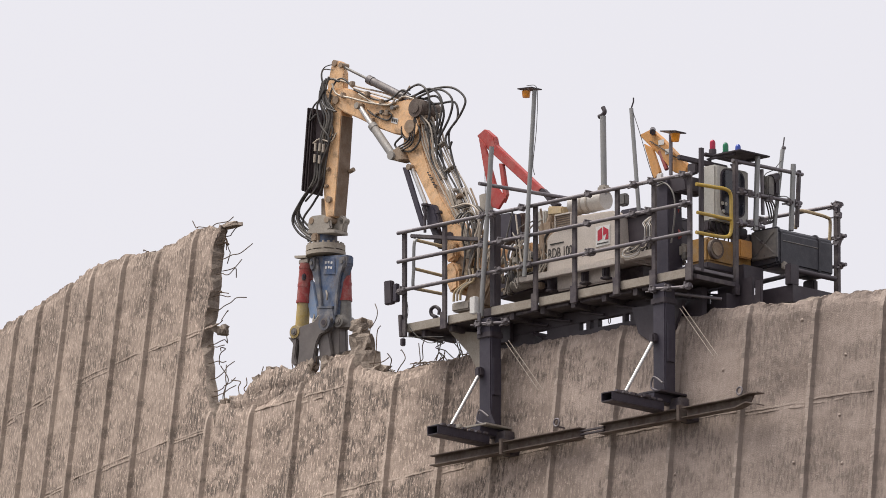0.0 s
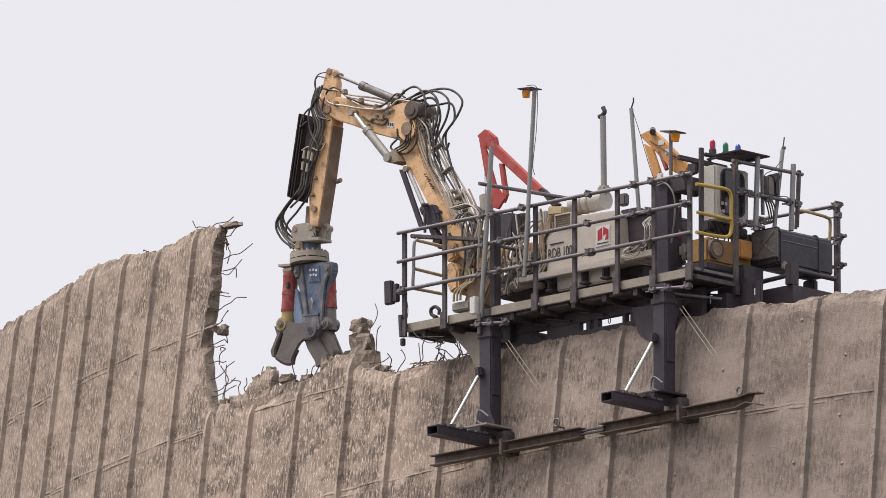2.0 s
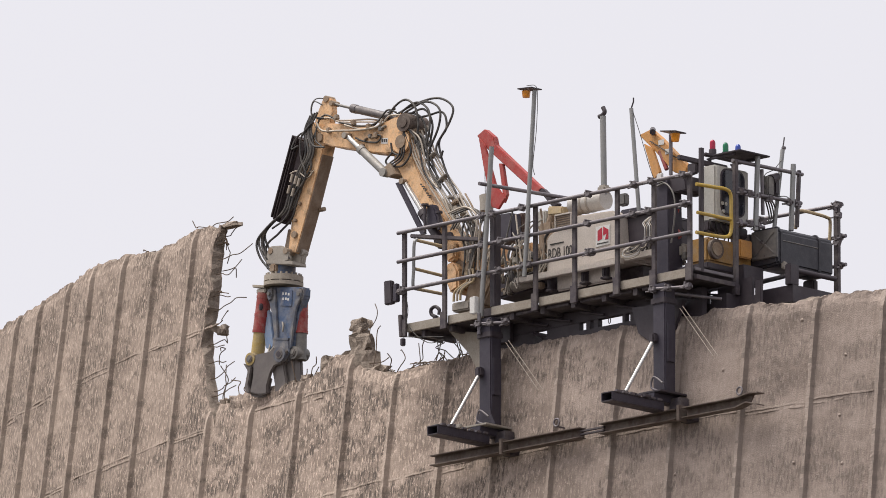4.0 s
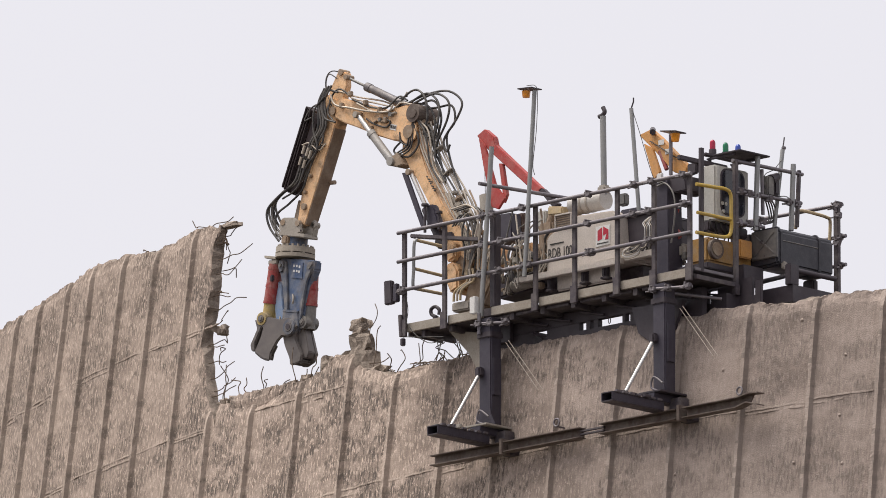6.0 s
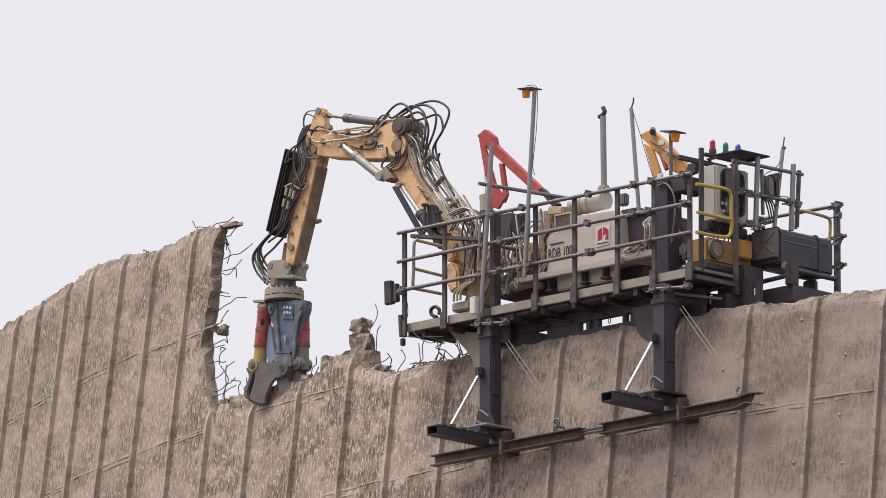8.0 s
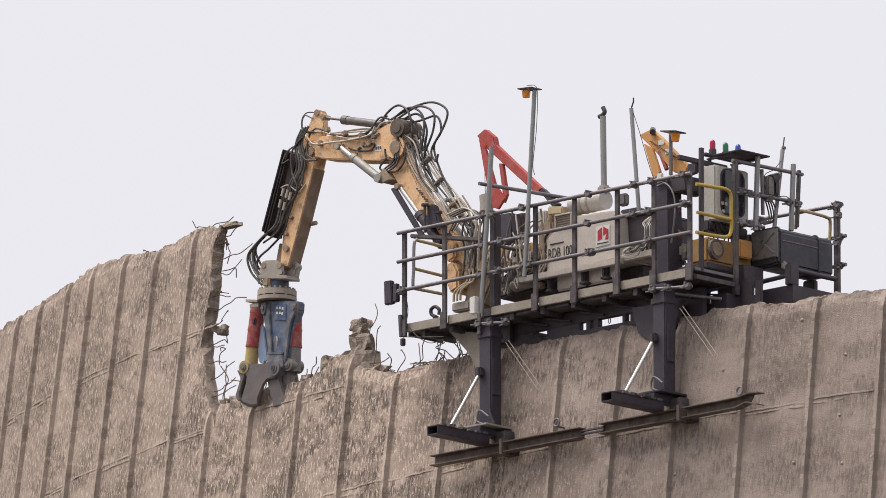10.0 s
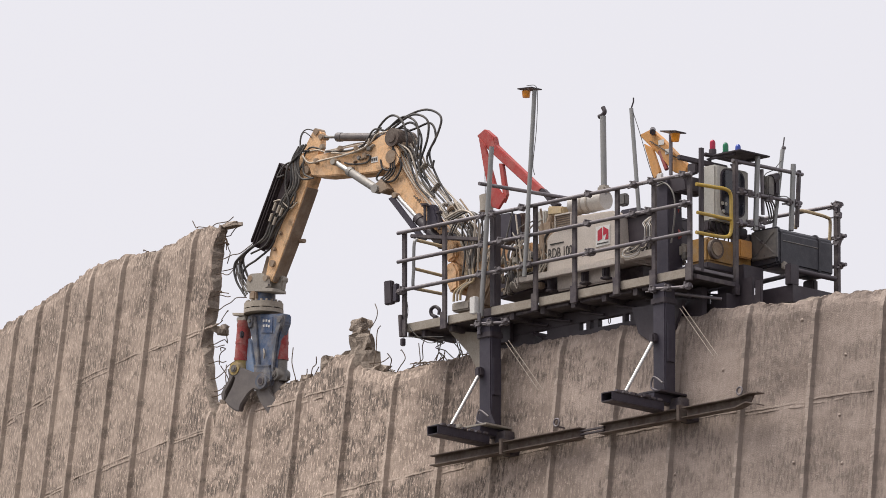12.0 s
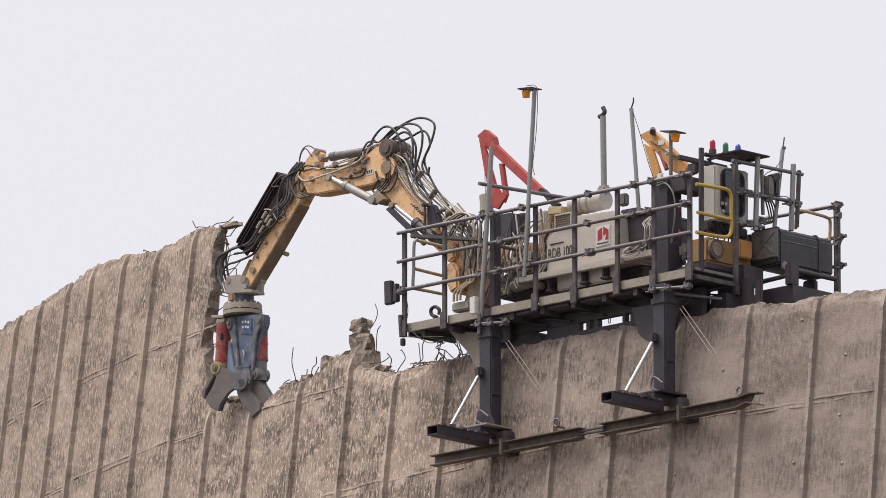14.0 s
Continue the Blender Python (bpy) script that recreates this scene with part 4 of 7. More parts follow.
hose(front, [(-5.496, 4.204), (-5.412, 4.052), (-5.118, 3.944), (-4.783, 3.83), (-4.428, 3.751), (-4.323, 3.819)], VA - 0.07, VA - 0.07, 0.014, PIPE, "pipe")
hose(front, [(-5.539, 4.288), (-5.307, 4.205), (-5.139, 4.086), (-4.804, 3.971), (-4.449, 3.839)], VA + 0.02, VA + 0.02, 0.012, PIPE, "pipe")
hose(front, [(-5.476, 4.262), (-5.171, 4.137), (-4.72, 3.989), (-4.386, 3.86), (-4.219, 4.002)], VA + 0.1, VA + 0.1, 0.012, PIPE, "pipe")
hose(front, [(-5.307, 4.112), (-4.961, 3.95), (-4.637, 3.83), (-4.386, 3.913), (-4.178, 3.934)], VA + 0.0, VA + 0.06, 0.012)
hose(front, [(-4.856, 3.749), (-4.72, 3.651), (-4.49, 3.554), (-4.407, 3.61), (-4.49, 3.661)], VA - 0.05, VA - 0.05, 0.012)
for q in ((-5.139, 4.147), (-4.856, 3.964), (-5.307, 4.02), (-4.595, 3.816), (-4.49, 3.646), (-4.762, 3.588)):
    part("pipe_bracket", box((q[0], VA - 0.05, q[1]), (0.06, 0.07, 0.07), 0.01), BROWN, front)
for k in range(5):
    sh = 0.03 * k
    q = [(-5.665, 4.246), (-5.728, 4.025), (-5.611, 3.729), (-5.705, 3.497), (-5.789, 3.171), (-5.83, 2.931), (-6.083, 2.724), (-6.23, 2.5), (-6.124, 2.299), (-5.892, 2.141)]
    hose(stick, [(p[0] + sh * (0.9 if j < 5 else 0.55 if j < 7 else 0.3) + 0.012 * math.sin(j * 2.3 + k * 1.9), p[1] + (0.015 * k if j < 6 else 0.03 * k - 0.02)) for j, p in enumerate(q)], VA - 0.08, VA - 0.06 + 0.03 * k, 0.016, (HOSE, DUSTY_HOSE, DUSTY_HOSE, HOSE, DUSTY_HOSE)[k])
for k, q in enumerate([(-5.789, 3.387), (-5.705, 3.374), (-5.642, 3.349), (-5.8, 3.234), (-5.715, 3.206)]):
    part("coupling", tube([(q[0], VA - 0.09, q[1] - 0.06), (q[0] + 0.01, VA - 0.09, q[1] + 0.05)], 0.02, 10), PIPE, stick, "bright hose coupling")
hose(stick, [(-5.539, 4.504), (-5.729, 4.488), (-5.792, 4.389), (-5.728, 4.225), (-5.538, 4.041)], VA + 0.05, VA, 0.008)
hose(stick, [(-5.56, 4.414), (-5.728, 4.441), (-5.749, 4.321), (-5.665, 4.153)], VA, VA, 0.008)
for q in ((-5.516, 3.514), (-5.61, 3.067), (-5.641, 2.841)):
    part("hose_bracket", box((q[0], VA - 0.02, q[1]), (0.06, 0.05, 0.045), 0.012), BROWN, stick)
hose(stick, [(-5.538, 4.072), (-5.601, 3.835), (-5.516, 3.575), (-5.6, 3.358), (-5.663, 3.075), (-5.704, 2.85), (-5.893, 2.633), (-6.082, 2.431), (-5.976, 2.138)], VA - 0.04, VA - 0.02, 0.015)
hose(stick, [(-5.602, 4.143), (-5.748, 3.935), (-5.685, 3.663), (-5.537, 3.44), (-5.684, 3.155), (-5.767, 2.86), (-5.998, 2.68)], VA - 0.1, VA - 0.06, 0.014)
hose(stick, [(-5.769, 3.823), (-5.896, 3.766), (-5.833, 3.949), (-5.664, 4.061)], VA - 0.1, VA - 0.06, 0.012)
hose(stick, [(-5.832, 3.44), (-5.726, 3.485), (-5.537, 3.425), (-5.453, 3.535)], VA - 0.09, VA - 0.03, 0.01, PIPE)

# details of the crusher
for k in range(20):
    a = 6.28319 * k / 20
    part("flange_bolt", tube([(CX[0] + 0.23 * math.cos(a), VC + 0.23 * math.sin(a), 2.076), (CX[0] + 0.23 * math.cos(a), VC + 0.23 * math.sin(a), 2.105)], 0.016, 6), FLANGE, tool)
    if k % 2:
        part("flange_spacer", tube([(CX[0] + 0.25 * math.cos(a), VC + 0.25 * math.sin(a), 1.986), (CX[0] + 0.25 * math.cos(a), VC + 0.25 * math.sin(a), 1.999)], 0.02, 6), FLANGE, tool)
part("gap_ring", tube([(CX[0], VC, 1.986), (CX[0], VC, 1.999)], 0.225, 32), BLACK, tool)
part("top_plate", prism([(-6.22, 1.978), (-6.0, 1.95), (-5.99, 1.912), (-6.21, 1.94)], VA - 0.05, VA + 0.14, 0.005), FLANGE, tool, "pale dusty top plate")
for x_ in (0, 1):
    q = ((-5.875, 1.82), (-5.35, 1.77))[x_]
    part("trunnion_lug", prism([(q[0] - 0.055, q[1] + 0.09), (q[0] + 0.055, q[1] + 0.08), (q[0] + 0.065, q[1] + 0.0), (q[0] + 0.04, q[1] - 0.09), (q[0] - 0.02, q[1] - 0.11), (q[0] - 0.06, q[1] - 0.04)], VA + (-0.06, -0.02)[x_], VA + (-0.02, 0.03)[x_], 0.02), PALE_BLUE, tool, "dust-covered cylinder lug")
    part("trunnion_pin", pin(q[0], q[1], VA + (-0.085, -0.045)[x_], VA + 0.1, 0.026), BARREL, tool)
part("cheek_plate", prism([(-5.93, 1.9), (-5.8, 1.88), (-5.76, 1.59), (-5.69, 1.053), (-5.778, 1.058), (-5.784, 1.249), (-5.85, 1.559), (-5.92, 1.771)], VA - 0.035, VA - 0.002, 0.008), PALE_BLUE, tool, "dust-covered blue cheek plate")
part("cheek_plate", prism([(-5.4, 1.84), (-5.305, 1.81), (-5.31, 1.74), (-5.39, 1.565), (-5.435, 1.3), (-5.46, 1.05), (-5.51, 1.06), (-5.485, 1.35), (-5.45, 1.58)], VA - 0.03, VA - 0.002, 0.008), PALE_BLUE, tool, "dust-covered blue cheek plate")
part("inner_plate", prism([(-6.1, 1.738), (-5.95, 1.575), (-5.86, 1.15), (-5.91, 1.077), (-6.01, 1.114), (-6.07, 1.393)], VA + 0.04, VA + 0.1, 0.008), surf("pale_worn_blue", (0.17, 0.27, 0.46), (0.26, 0.31, 0.4), 0.6, dusty=0.4), tool, "pale blue inner plate")
part("nose_plate", prism([(-5.8, 1.2), (-5.5, 1.165), (-5.47, 1.0), (-5.53, 0.9), (-5.66, 0.85), (-5.77, 0.91), (-5.81, 1.05)], VA - 0.045, VA - 0.004, 0.012), PALE_BLUE, tool, "dust-covered nose plate")
part("cross_bar", prism([(-5.792, 1.222), (-5.496, 1.188), (-5.504, 1.158), (-5.789, 1.191)], VA - 0.05, VA - 0.004, 0.004), PALE_BLUE, tool)
part("nameplate", prism([(-5.712, 1.866), (-5.499, 1.837), (-5.499, 1.624), (-5.701, 1.651)], VA - 0.012, VA + 0.004, 0), surf("deep_blue_plate", (0.03, 0.07, 0.17), (0.06, 0.09, 0.16), 0.6, dusty=0.4), tool, "blue plate with worn white marks")
for dz in range(6):
    q = ((-5.678, 1.824), (-5.625, 1.819), (-5.571, 1.806), (-5.674, 1.755), (-5.621, 1.75), (-5.578, 1.738))[dz]
    part("mark_bar", prism([q, (q[0] + 0.031, q[1] - 0.002), (q[0] + 0.03, q[1] - 0.034), (q[0] + 0.001, q[1] - 0.032)], VA - 0.016, VA - 0.008, 0), WHITE, tool)
q = (-5.648, 1.44)
part("chain_hook", tube(curve_pts([(q[0], VA - 0.02, q[1] - 0.02), (q[0] + 0.04, VA - 0.04, q[1] - 0.09), (q[0] + 0.02, VA - 0.03, q[1] - 0.15)]), 0.013, 6), GREY, tool)
part("rotator_port", box(((-5.829, 2.162)[0], VA - 0.03, (-5.829, 2.162)[1]), (0.12, 0.1, 0.12), 0.02), BROWN, tool)
part("inner_hose", tube(curve_pts([at_v((-5.932, 1.149), VA + 0.05), at_v((-5.889, 1.02), VA - 0.02), at_v((-5.763, 1.094), VA - 0.04)]), 0.014, 8), GREY, tool)
part("jaw_nut", tube([at_v(P_JAW, VA - 0.075), at_v(P_JAW, VA - 0.105)], 0.04, 8), BLACK, tool)
for q in ((-5.609, 2.375), (-5.892, 2.402)):
    part("hitch_pin", pin(q[0], q[1], VA - 0.06, VA + 0.22, 0.042), BROWN, tool)
part("hitch_lug", pin((-5.472, 0.9, 2.362)[0], (-5.472, 0.9, 2.362)[2], VA + 0.1, VA + 0.2, 0.045), GREY, tool)
for k in range(5):
    q = ((-5.892, 2.325), (-5.808, 2.32), (-5.724, 2.308), (-5.64, 2.287), (-5.556, 2.275))[k]
    part("hitch_bolt", tube([at_v(q, VA - 0.03), at_v(q, VA - 0.045)], 0.014, 6), BLACK, tool)
hose(front, [(-5.454, 3.843), (-5.559, 3.983), (-5.475, 4.201), (-5.349, 4.258), (-5.202, 4.157)], VA - 0.08, VA - 0.02, 0.012)
hose(front, [(-5.391, 3.802), (-5.601, 3.912), (-5.644, 4.15), (-5.539, 4.272), (-5.37, 4.215)], VA - 0.1, VA - 0.06, 0.014)
hose(front, [(-5.118, 4.067), (-4.762, 3.888), (-4.49, 3.83), (-4.261, 3.932), (-4.115, 3.848)], VA - 0.04, VA, 0.013)
hose(front, [(-5.013, 3.989), (-4.678, 3.798), (-4.386, 3.767), (-4.219, 3.833), (-4.021, 3.772)], VA - 0.06, VA - 0.02, 0.012, PIPE, "pipe")
for k in range(3):
    hose(boom, [(-3.886, 3.528), ((-3.762, 3.348)[0] + 0.03 * k, (-3.762, 3.348)[1] + 0.02 * k), ((-3.72, 3.158)[0] + 0.04 * k, (-3.72, 3.158)[1]), ((-3.679, 2.884)[0] + 0.035 * k, (-3.679, 2.884)[1] - 0.05 * (k % 2)), ((-3.513, 2.607)[0] + 0.03 * k, (-3.513, 2.607)[1])], VA - 0.06 + 0.03 * k, VA - 0.04 + 0.02 * k, 0.013, (HOSE, PIPE)[k % 2])
part("valve_cluster", box(at_v((-3.845, 3.453), VA + 0.05), (0.12, 0.16, 0.14), 0.02), BROWN, boom)
part("valve_cluster", box(at_v((-3.741, 3.299), VA + 0.06), (0.1, 0.14, 0.1), 0.02), BARREL, boom)
for k, q in enumerate(((-4.595, 3.677), (-4.532, 3.645), (-4.49, 3.676), (-4.386, 3.706), (-4.678, 3.667), (-4.323, 3.712))):
    part("bracket", box(at_v(q, VA - 0.05), (0.05 + 0.02 * (k % 2), 0.05, 0.025 + 0.03 * (k % 3 == 0)), 0.006, None, Matrix.Rotation(radians(-14 + 9 * (k % 4)), 4, "Y")), (BARREL, BROWN, GREY)[k % 3], front)
for k in range(3):
    hose(boom, [(-3.949, 3.576), ((-4.032, 3.39)[0] + 0.03 * k, (-4.032, 3.39)[1]), ((-4.094, 3.216)[0] + 0.03 * k, (-4.094, 3.216)[1] - 0.03 * k), ((-4.261, 3.15)[0] - 0.02 * k, (-4.261, 3.15)[1] - 0.03 * k), (-4.344, 3.102)], VA - 0.05, VA - 0.08, 0.012)

# ---- platform ----
platform = thing("work_platform", (-1.0, 0.8, 0.3), "dark steel work platform with scaffold-tube railings, straddling the wall", "work platform")
U0, U1, VN = -3.15, 1.96, -0.3
for a, b in ((U0, -2.47), (-2.41, -1.78), (-1.62, -0.83), (-0.77, -0.13), (-0.07, 0.63), (0.69, 1.28), (1.34, 1.9)):
    part("toe_board", span((a, VN - 0.01, 0.335), (b, VN + 0.03, 0.45), 0.004), TOE, platform, "dusty beige toe board")
part("deck", span((U0, VN + 0.03, 0.33), (-1.75, 0.36, 0.37), 0.004), BLACK, platform)
part("deck", span((-1.748, VN + 0.03, 0.33), (U1, 0.45, 0.37), 0.004), POST, platform)
part("deck", span((-1.748, 1.75, 0.33), (U1, 2.32, 0.37), 0.004), BLACK, platform)
part("end_board", span((U0 - 0.02, VN + 0.035, 0.29), (U0 + 0.02, 0.36, 0.42), 0.004), POST, platform)
for u in (-2.9, -2.4, -1.9):
    part("joist", span((u - 0.03, VN + 0.04, 0.25), (u + 0.03, 0.34, 0.329), 0.004), POST, platform)
for u in (-1.3, -0.75, -0.2, 0.35, 0.9, 1.45):
    part("joist", span((u - 0.04, VN + 0.04, 0.24), (u + 0.04, 0.45, 0.329), 0.004), POST, platform)
for u in (-1.55, -1.05, -0.5, 0.1, 0.62, 1.2):
    part("floor_panel", span((u - 0.2, VN + 0.06, 0.29), (u + 0.2, 0.05, 0.328), 0.006), POST, platform, "dark dusty floor panel")
# the girder over the wall: a deep plate with a row of small openings
part("girder_chord", span((-1.9, 0.1, 0.13), (1.75, 0.2, 0.285), 0.006), BLACK, platform)
part("girder_foot", span((-1.02, 0.1, -0.12), (0.6, 0.2, 0.02), 0.006), BLACK, platform)
for a, b, z_ in ((-1.9, -1.27, -0.35), (-1.02, -0.435, -0.2), (-0.32, -0.242, 0.021), (-0.188, -0.1, 0.021), (0.325, 0.383, 0.021), (0.465, 0.565, 0.021), (0.6, 1.75, -0.4)):
    part("girder_plate", span((a, 0.11, z_), (b, 0.19, 0.129), 0.004), BLACK, platform)
part("girder_stay", tube([(-1.3, 0.12, 0.1), (-1.0, 0.12, 0.03)], 0.012, 6), BLACK, platform)
part("girder_stay", tube([(-1.27, 0.14, 0.14), (-1.12, 0.14, 0.02)], 0.02, 6), BLACK, platform)
part("girder_ring", tube(curve_pts([(0.09 + 0.022 * math.cos(a), 0.12, 0.085 + 0.04 * math.sin(a)) for a in (0, 1.05, 2.1, 3.14, 4.2, 5.2, 6.28)]), 0.006, 6), BLACK, platform)
for a, b, z0, z1 in ((0.9, 1.44, -0.25, 0.42), (1.44, 1.6, -0.25, 0.17), (1.44, 1.6, 0.335, 0.42), (1.6, 2.21, -0.25, 0.42), (2.26, 2.36, -0.2, 0.36), (2.21, 2.26, -0.2, 0.17)):
    part("end_plate", span((a, 0.55, z0), (b, 0.6, z1), 0.004), BLACK, platform)
for z_ in (0.235, 0.285):
    part("tie_tube", tube([(1.42, 0.57, z_ + 0.02), (1.62, 0.57, z_ - 0.02)], 0.012, 8), BLACK, platform)
part("brace_tube", tube([(1.3, -0.44, 0.22), (2.0, 0.2, 0.1)], 0.022, 8), TUBE, platform)
for u in (-1.35, -0.95, -0.35, 0.25, 0.8, 1.2):
    part("brace_tube", tube([(u, 0.04, 0.25), (u + 0.4, 0.06, 0.16)], 0.018, 8), BLACK, platform)
part("hinge_plate", prism([(1.02, 0.2), (1.42, 0.2), (1.36, -0.3), (1.2, -0.36), (1.05, -0.12)], 0.31, 0.35, 0.01), BLACK, platform)
part("main_beam", span((-1.7, 1.5, -0.25), (2.3, 1.7, 0.239), 0.006), BLACK, platform)
for u in (-1.6, 1.15, 1.85):
    part("cross_frame", span((u - 0.14, 0.302, -0.28), (u + 0.14, 1.498, 0.2), 0.006), BLACK, platform)
part("side_plate", prism([(-2.065, 0.12, 0.441)[::2], (-1.596, 0.12, 0.417)[::2], (-1.597, 0.12, 0.041)[::2], (-2.066, 0.12, 0.049)[::2]], 0.02, 0.09, 0.006), BLACK, platform)

for u in (-3.17, -2.44, -0.8, -0.1, 0.66, 1.31, 1.94):
    part("post", span((u - 0.036, VN - 0.05, 0.27), (u + 0.036, VN - 0.012, 1.69), 0.006), POST, platform)
    part("post_foot", span((u - 0.05, VN - 0.075, 0.27), (u + 0.06, VN - 0.051, 0.5), 0.004), POST, platform)
for z in (1.665, 1.28, 0.89):
    part("rail", tube([(U0 - 0.1, VN - 0.08, z), (U1 + 0.05, VN - 0.08, z)], 0.025, 12), TUBE, platform)

part("toe_board", span((-1.779, VN + 0.005, 0.34), (-1.621, VN + 0.028, 0.446), 0.004), POST, platform)

clamp_me = None


def clamp(p, mat=TUBE):
    """A scaffold coupler; all share one mesh."""
    global clamp_me
    if clamp_me is None:
        b = box((0, 0, 0), (0.075, 0.085, 0.09), 0.014)
        box((0.012, -0.045, 0.0), (0.105, 0.03, 0.05), 0.008, b)
        tube([(0, -0.075, 0.035), (0, 0.055, 0.035)], 0.013, 6, b)
        tube([(0.045, -0.05, -0.02), (0.045, -0.1, -0.035)], 0.013, 6, b)
        tube([(-0.03, -0.04, -0.03), (-0.06, -0.085, -0.04)], 0.011, 6, b)
        bmesh.ops.recalc_face_normals(b, faces=b.faces)
        clamp_me = bpy.data.meshes.new("clamp")
        b.to_mesh(clamp_me)
        b.free()
        clamp_me.materials.append(mat)
    ob = new("clamp", clamp_me)
    ob.parent = platform
    ob.location = Vector(p) - ORG[platform]
    ob.rotation_euler = (0, radians(random.uniform(-25, 25)), 0)
    return ob


for u in (-3.12, -1.72, -1.5, -1.4, -1.0, -0.9, 0.2, 0.3, 0.97, 1.27, 1.9):
    for z in (1.665, 1.28, 0.89):
        if random.random() < 0.72:
            clamp((u + random.uniform(-0.05, 0.05), VN - 0.08, z))

# tubes across the deck, end rails and far railing
for a, b in (((-1.62, -0.534, 2.06), (-1.62, 1.2, 2.13)), ((-1.66, -0.28, 1.299), (-1.66, 1.186, 1.292)),
             ((2, 0.414, 1.962), (2, 1.75, 1.987)), ((2, 0.486, 1.57), (2, 1.725, 1.601)), ((2, 0.484, 1.159), (2, 1.01, 1.166)),
             ((0.41, 2.276, 1.665), (2.14, 2.364, 1.665))):
    part("rail", tube([a, b], 0.025, 12), TUBE, platform)
for z in (1.24, 0.86):
    part("rail", tube([(0.4, 2.36, z), (2.2, 2.36, z)], 0.025, 12), TUBE, platform)
part("post", tube([(1.98, -0.153, 2.038), (1.98, -0.162, 0.414)], 0.035, 4), BLACK, platform)
part("post", span((1.97, 0.44, 0.27), (2.03, 0.5, (2, 0.489, 1.981)[2]), 0.006), POST, platform)
part("post", tube([(2.02, 0.876, 2.107), (2.02, 0.826, 1.097)], 0.035, 10), POLE, platform)
part("post", tube([(2.02, 1.556, 2.088), (2.02, 1.506, 1.204)], 0.035, 10), POLE, platform)
part("post", tube([(2, 1.685, 2.03), (2, 1.636, 1.272)], 0.03, 4), POST, platform)
part("post", span((2.05, 2.28, 0.3), (2.13, 2.34, 1.7), 0.006), POST, platform)
part("end_beam", span((1.97, VN, 0.29), (2.03, 0.44, 0.35), 0.004), POST, platform)
part("end_beam", span((1.97, VN, 0.41), (2.0, 0.44, 0.45), 0.004), TUBE, platform)
part("post_foot", span((1.965, 0.43, 0.19), (2.04, 0.51, 0.33), 0.004), POST, platform)
for p in ((2, 0.561, 1.582), (2, 0.722, 1.577), (2, 0.883, 1.573), (2, 1.12, 1.565), (2, 1.552, 1.588), (2, 1.66, 1.575), (2, 0.537, 1.16), (2, 0.742, 1.175), (2, 0.902, 1.172), (2, 1.0, 1.254), (2, 1.514, 1.577), (2.1, 2.33, 1.66), (2.1, 2.33, 1.52), (2.1, 2.31, 1.151), (0.74, 2.354, 1.665), (1.979, 2.399, 1.665), (2.1, 2.36, 1.24), (2.1, 2.36, 0.86)):
    clamp(p)
far_deck = [(2.549, 0.956, 0.33), (1.939, 1.048, 0.33), (2.503, 1.837, 0.33)]
part("far_deck", span((far_deck[1][0], far_deck[0][1], 0.1), (far_deck[0][0], far_deck[2][1] + 0.1, 0.33), 0.006), BLACK, platform)
part("deck_post", span((far_deck[0][0] - 0.1, far_deck[0][1] - 0.04, 0.33), (far_deck[0][0], far_deck[0][1] + 0.12, 0.6), 0.006), BLACK, platform)
part("deck_tube", tube([(1.777, 1.171, 0.5), (2.397, 1.091, 0.5)], 0.03, 10), TUBE, platform)
part("deck_tube", tube([(2.4, 1.142, 0.567), (2.4, 1.93, 0.569)], 0.035, 8), BLACK, platform)

gate = thing("yellow_gate", (2.05, 0.0, 1.1), "yellow tubular safety gate on the platform's end", "gate")
part("gate_frame", tube(curve_pts([(2.05, -0.327, 1.523), (2.05, -0.007, 1.536), (2.05, 0.229, 1.544), (2.05, 0.325, 1.484), (2.05, 0.334, 1.255), (2.05, 0.332, 1.016), (2.05, 0.246, 0.92), (2.05, -0.01, 0.895), (2.05, -0.33, 0.89)], 5), 0.024, 12), SAFETY, gate)
part("gate_bar", tube([(2.05, -0.308, 1.154), (2.05, 0.333, 1.158)], 0.022, 12), SAFETY, gate)
end_gate = thing("cream_gate", (-3.1, 0.1, 0.9), "cream-coloured tubular gate closing the platform's end", "gate")
for a, b in (((-3.1, -0.191, 1.582), (-3.1, 0.343, 1.574)), ((-3.1, -0.212, 1.193), (-3.1, 0.343, 1.18)), ((-3.1, -0.201, 0.929), (-3.1, 0.343, 0.937))):
    part("gate_bar", tube([a, b], 0.022, 10), CREAM, end_gate)
part("gate_upright", tube(curve_pts([(-3.1, -0.169, 1.593), (-3.1, -0.223, 1.524), (-3.1, -0.233, 1.197), (-3.1, -0.244, 0.961), (-3.1, -0.18, 0.925)]), 0.022, 10), POLE, end_gate)
far_gate = thing("cream_gate", (1.9, 2.0, 1.3), "cream tube hoop beside the tank", "gate")
part("gate_hoop", tube(curve_pts([(1.95, 1.669, 1.262), (1.95, 1.692, 1.453), (1.95, 1.768, 1.518), (1.95, 2.071, 1.52), (1.95, 2.267, 1.506), (1.95, 2.331, 1.463), (1.95, 2.318, 1.176)]), 0.022, 10), CREAM, far_gate)


# ---- poles, beacons, floodlight ----
def pole(name, a, b, r, mat, label):
    th = thing(name, b, label, "pole")
    part("shaft", tube([b, a], r, 14), mat, th)
    return th


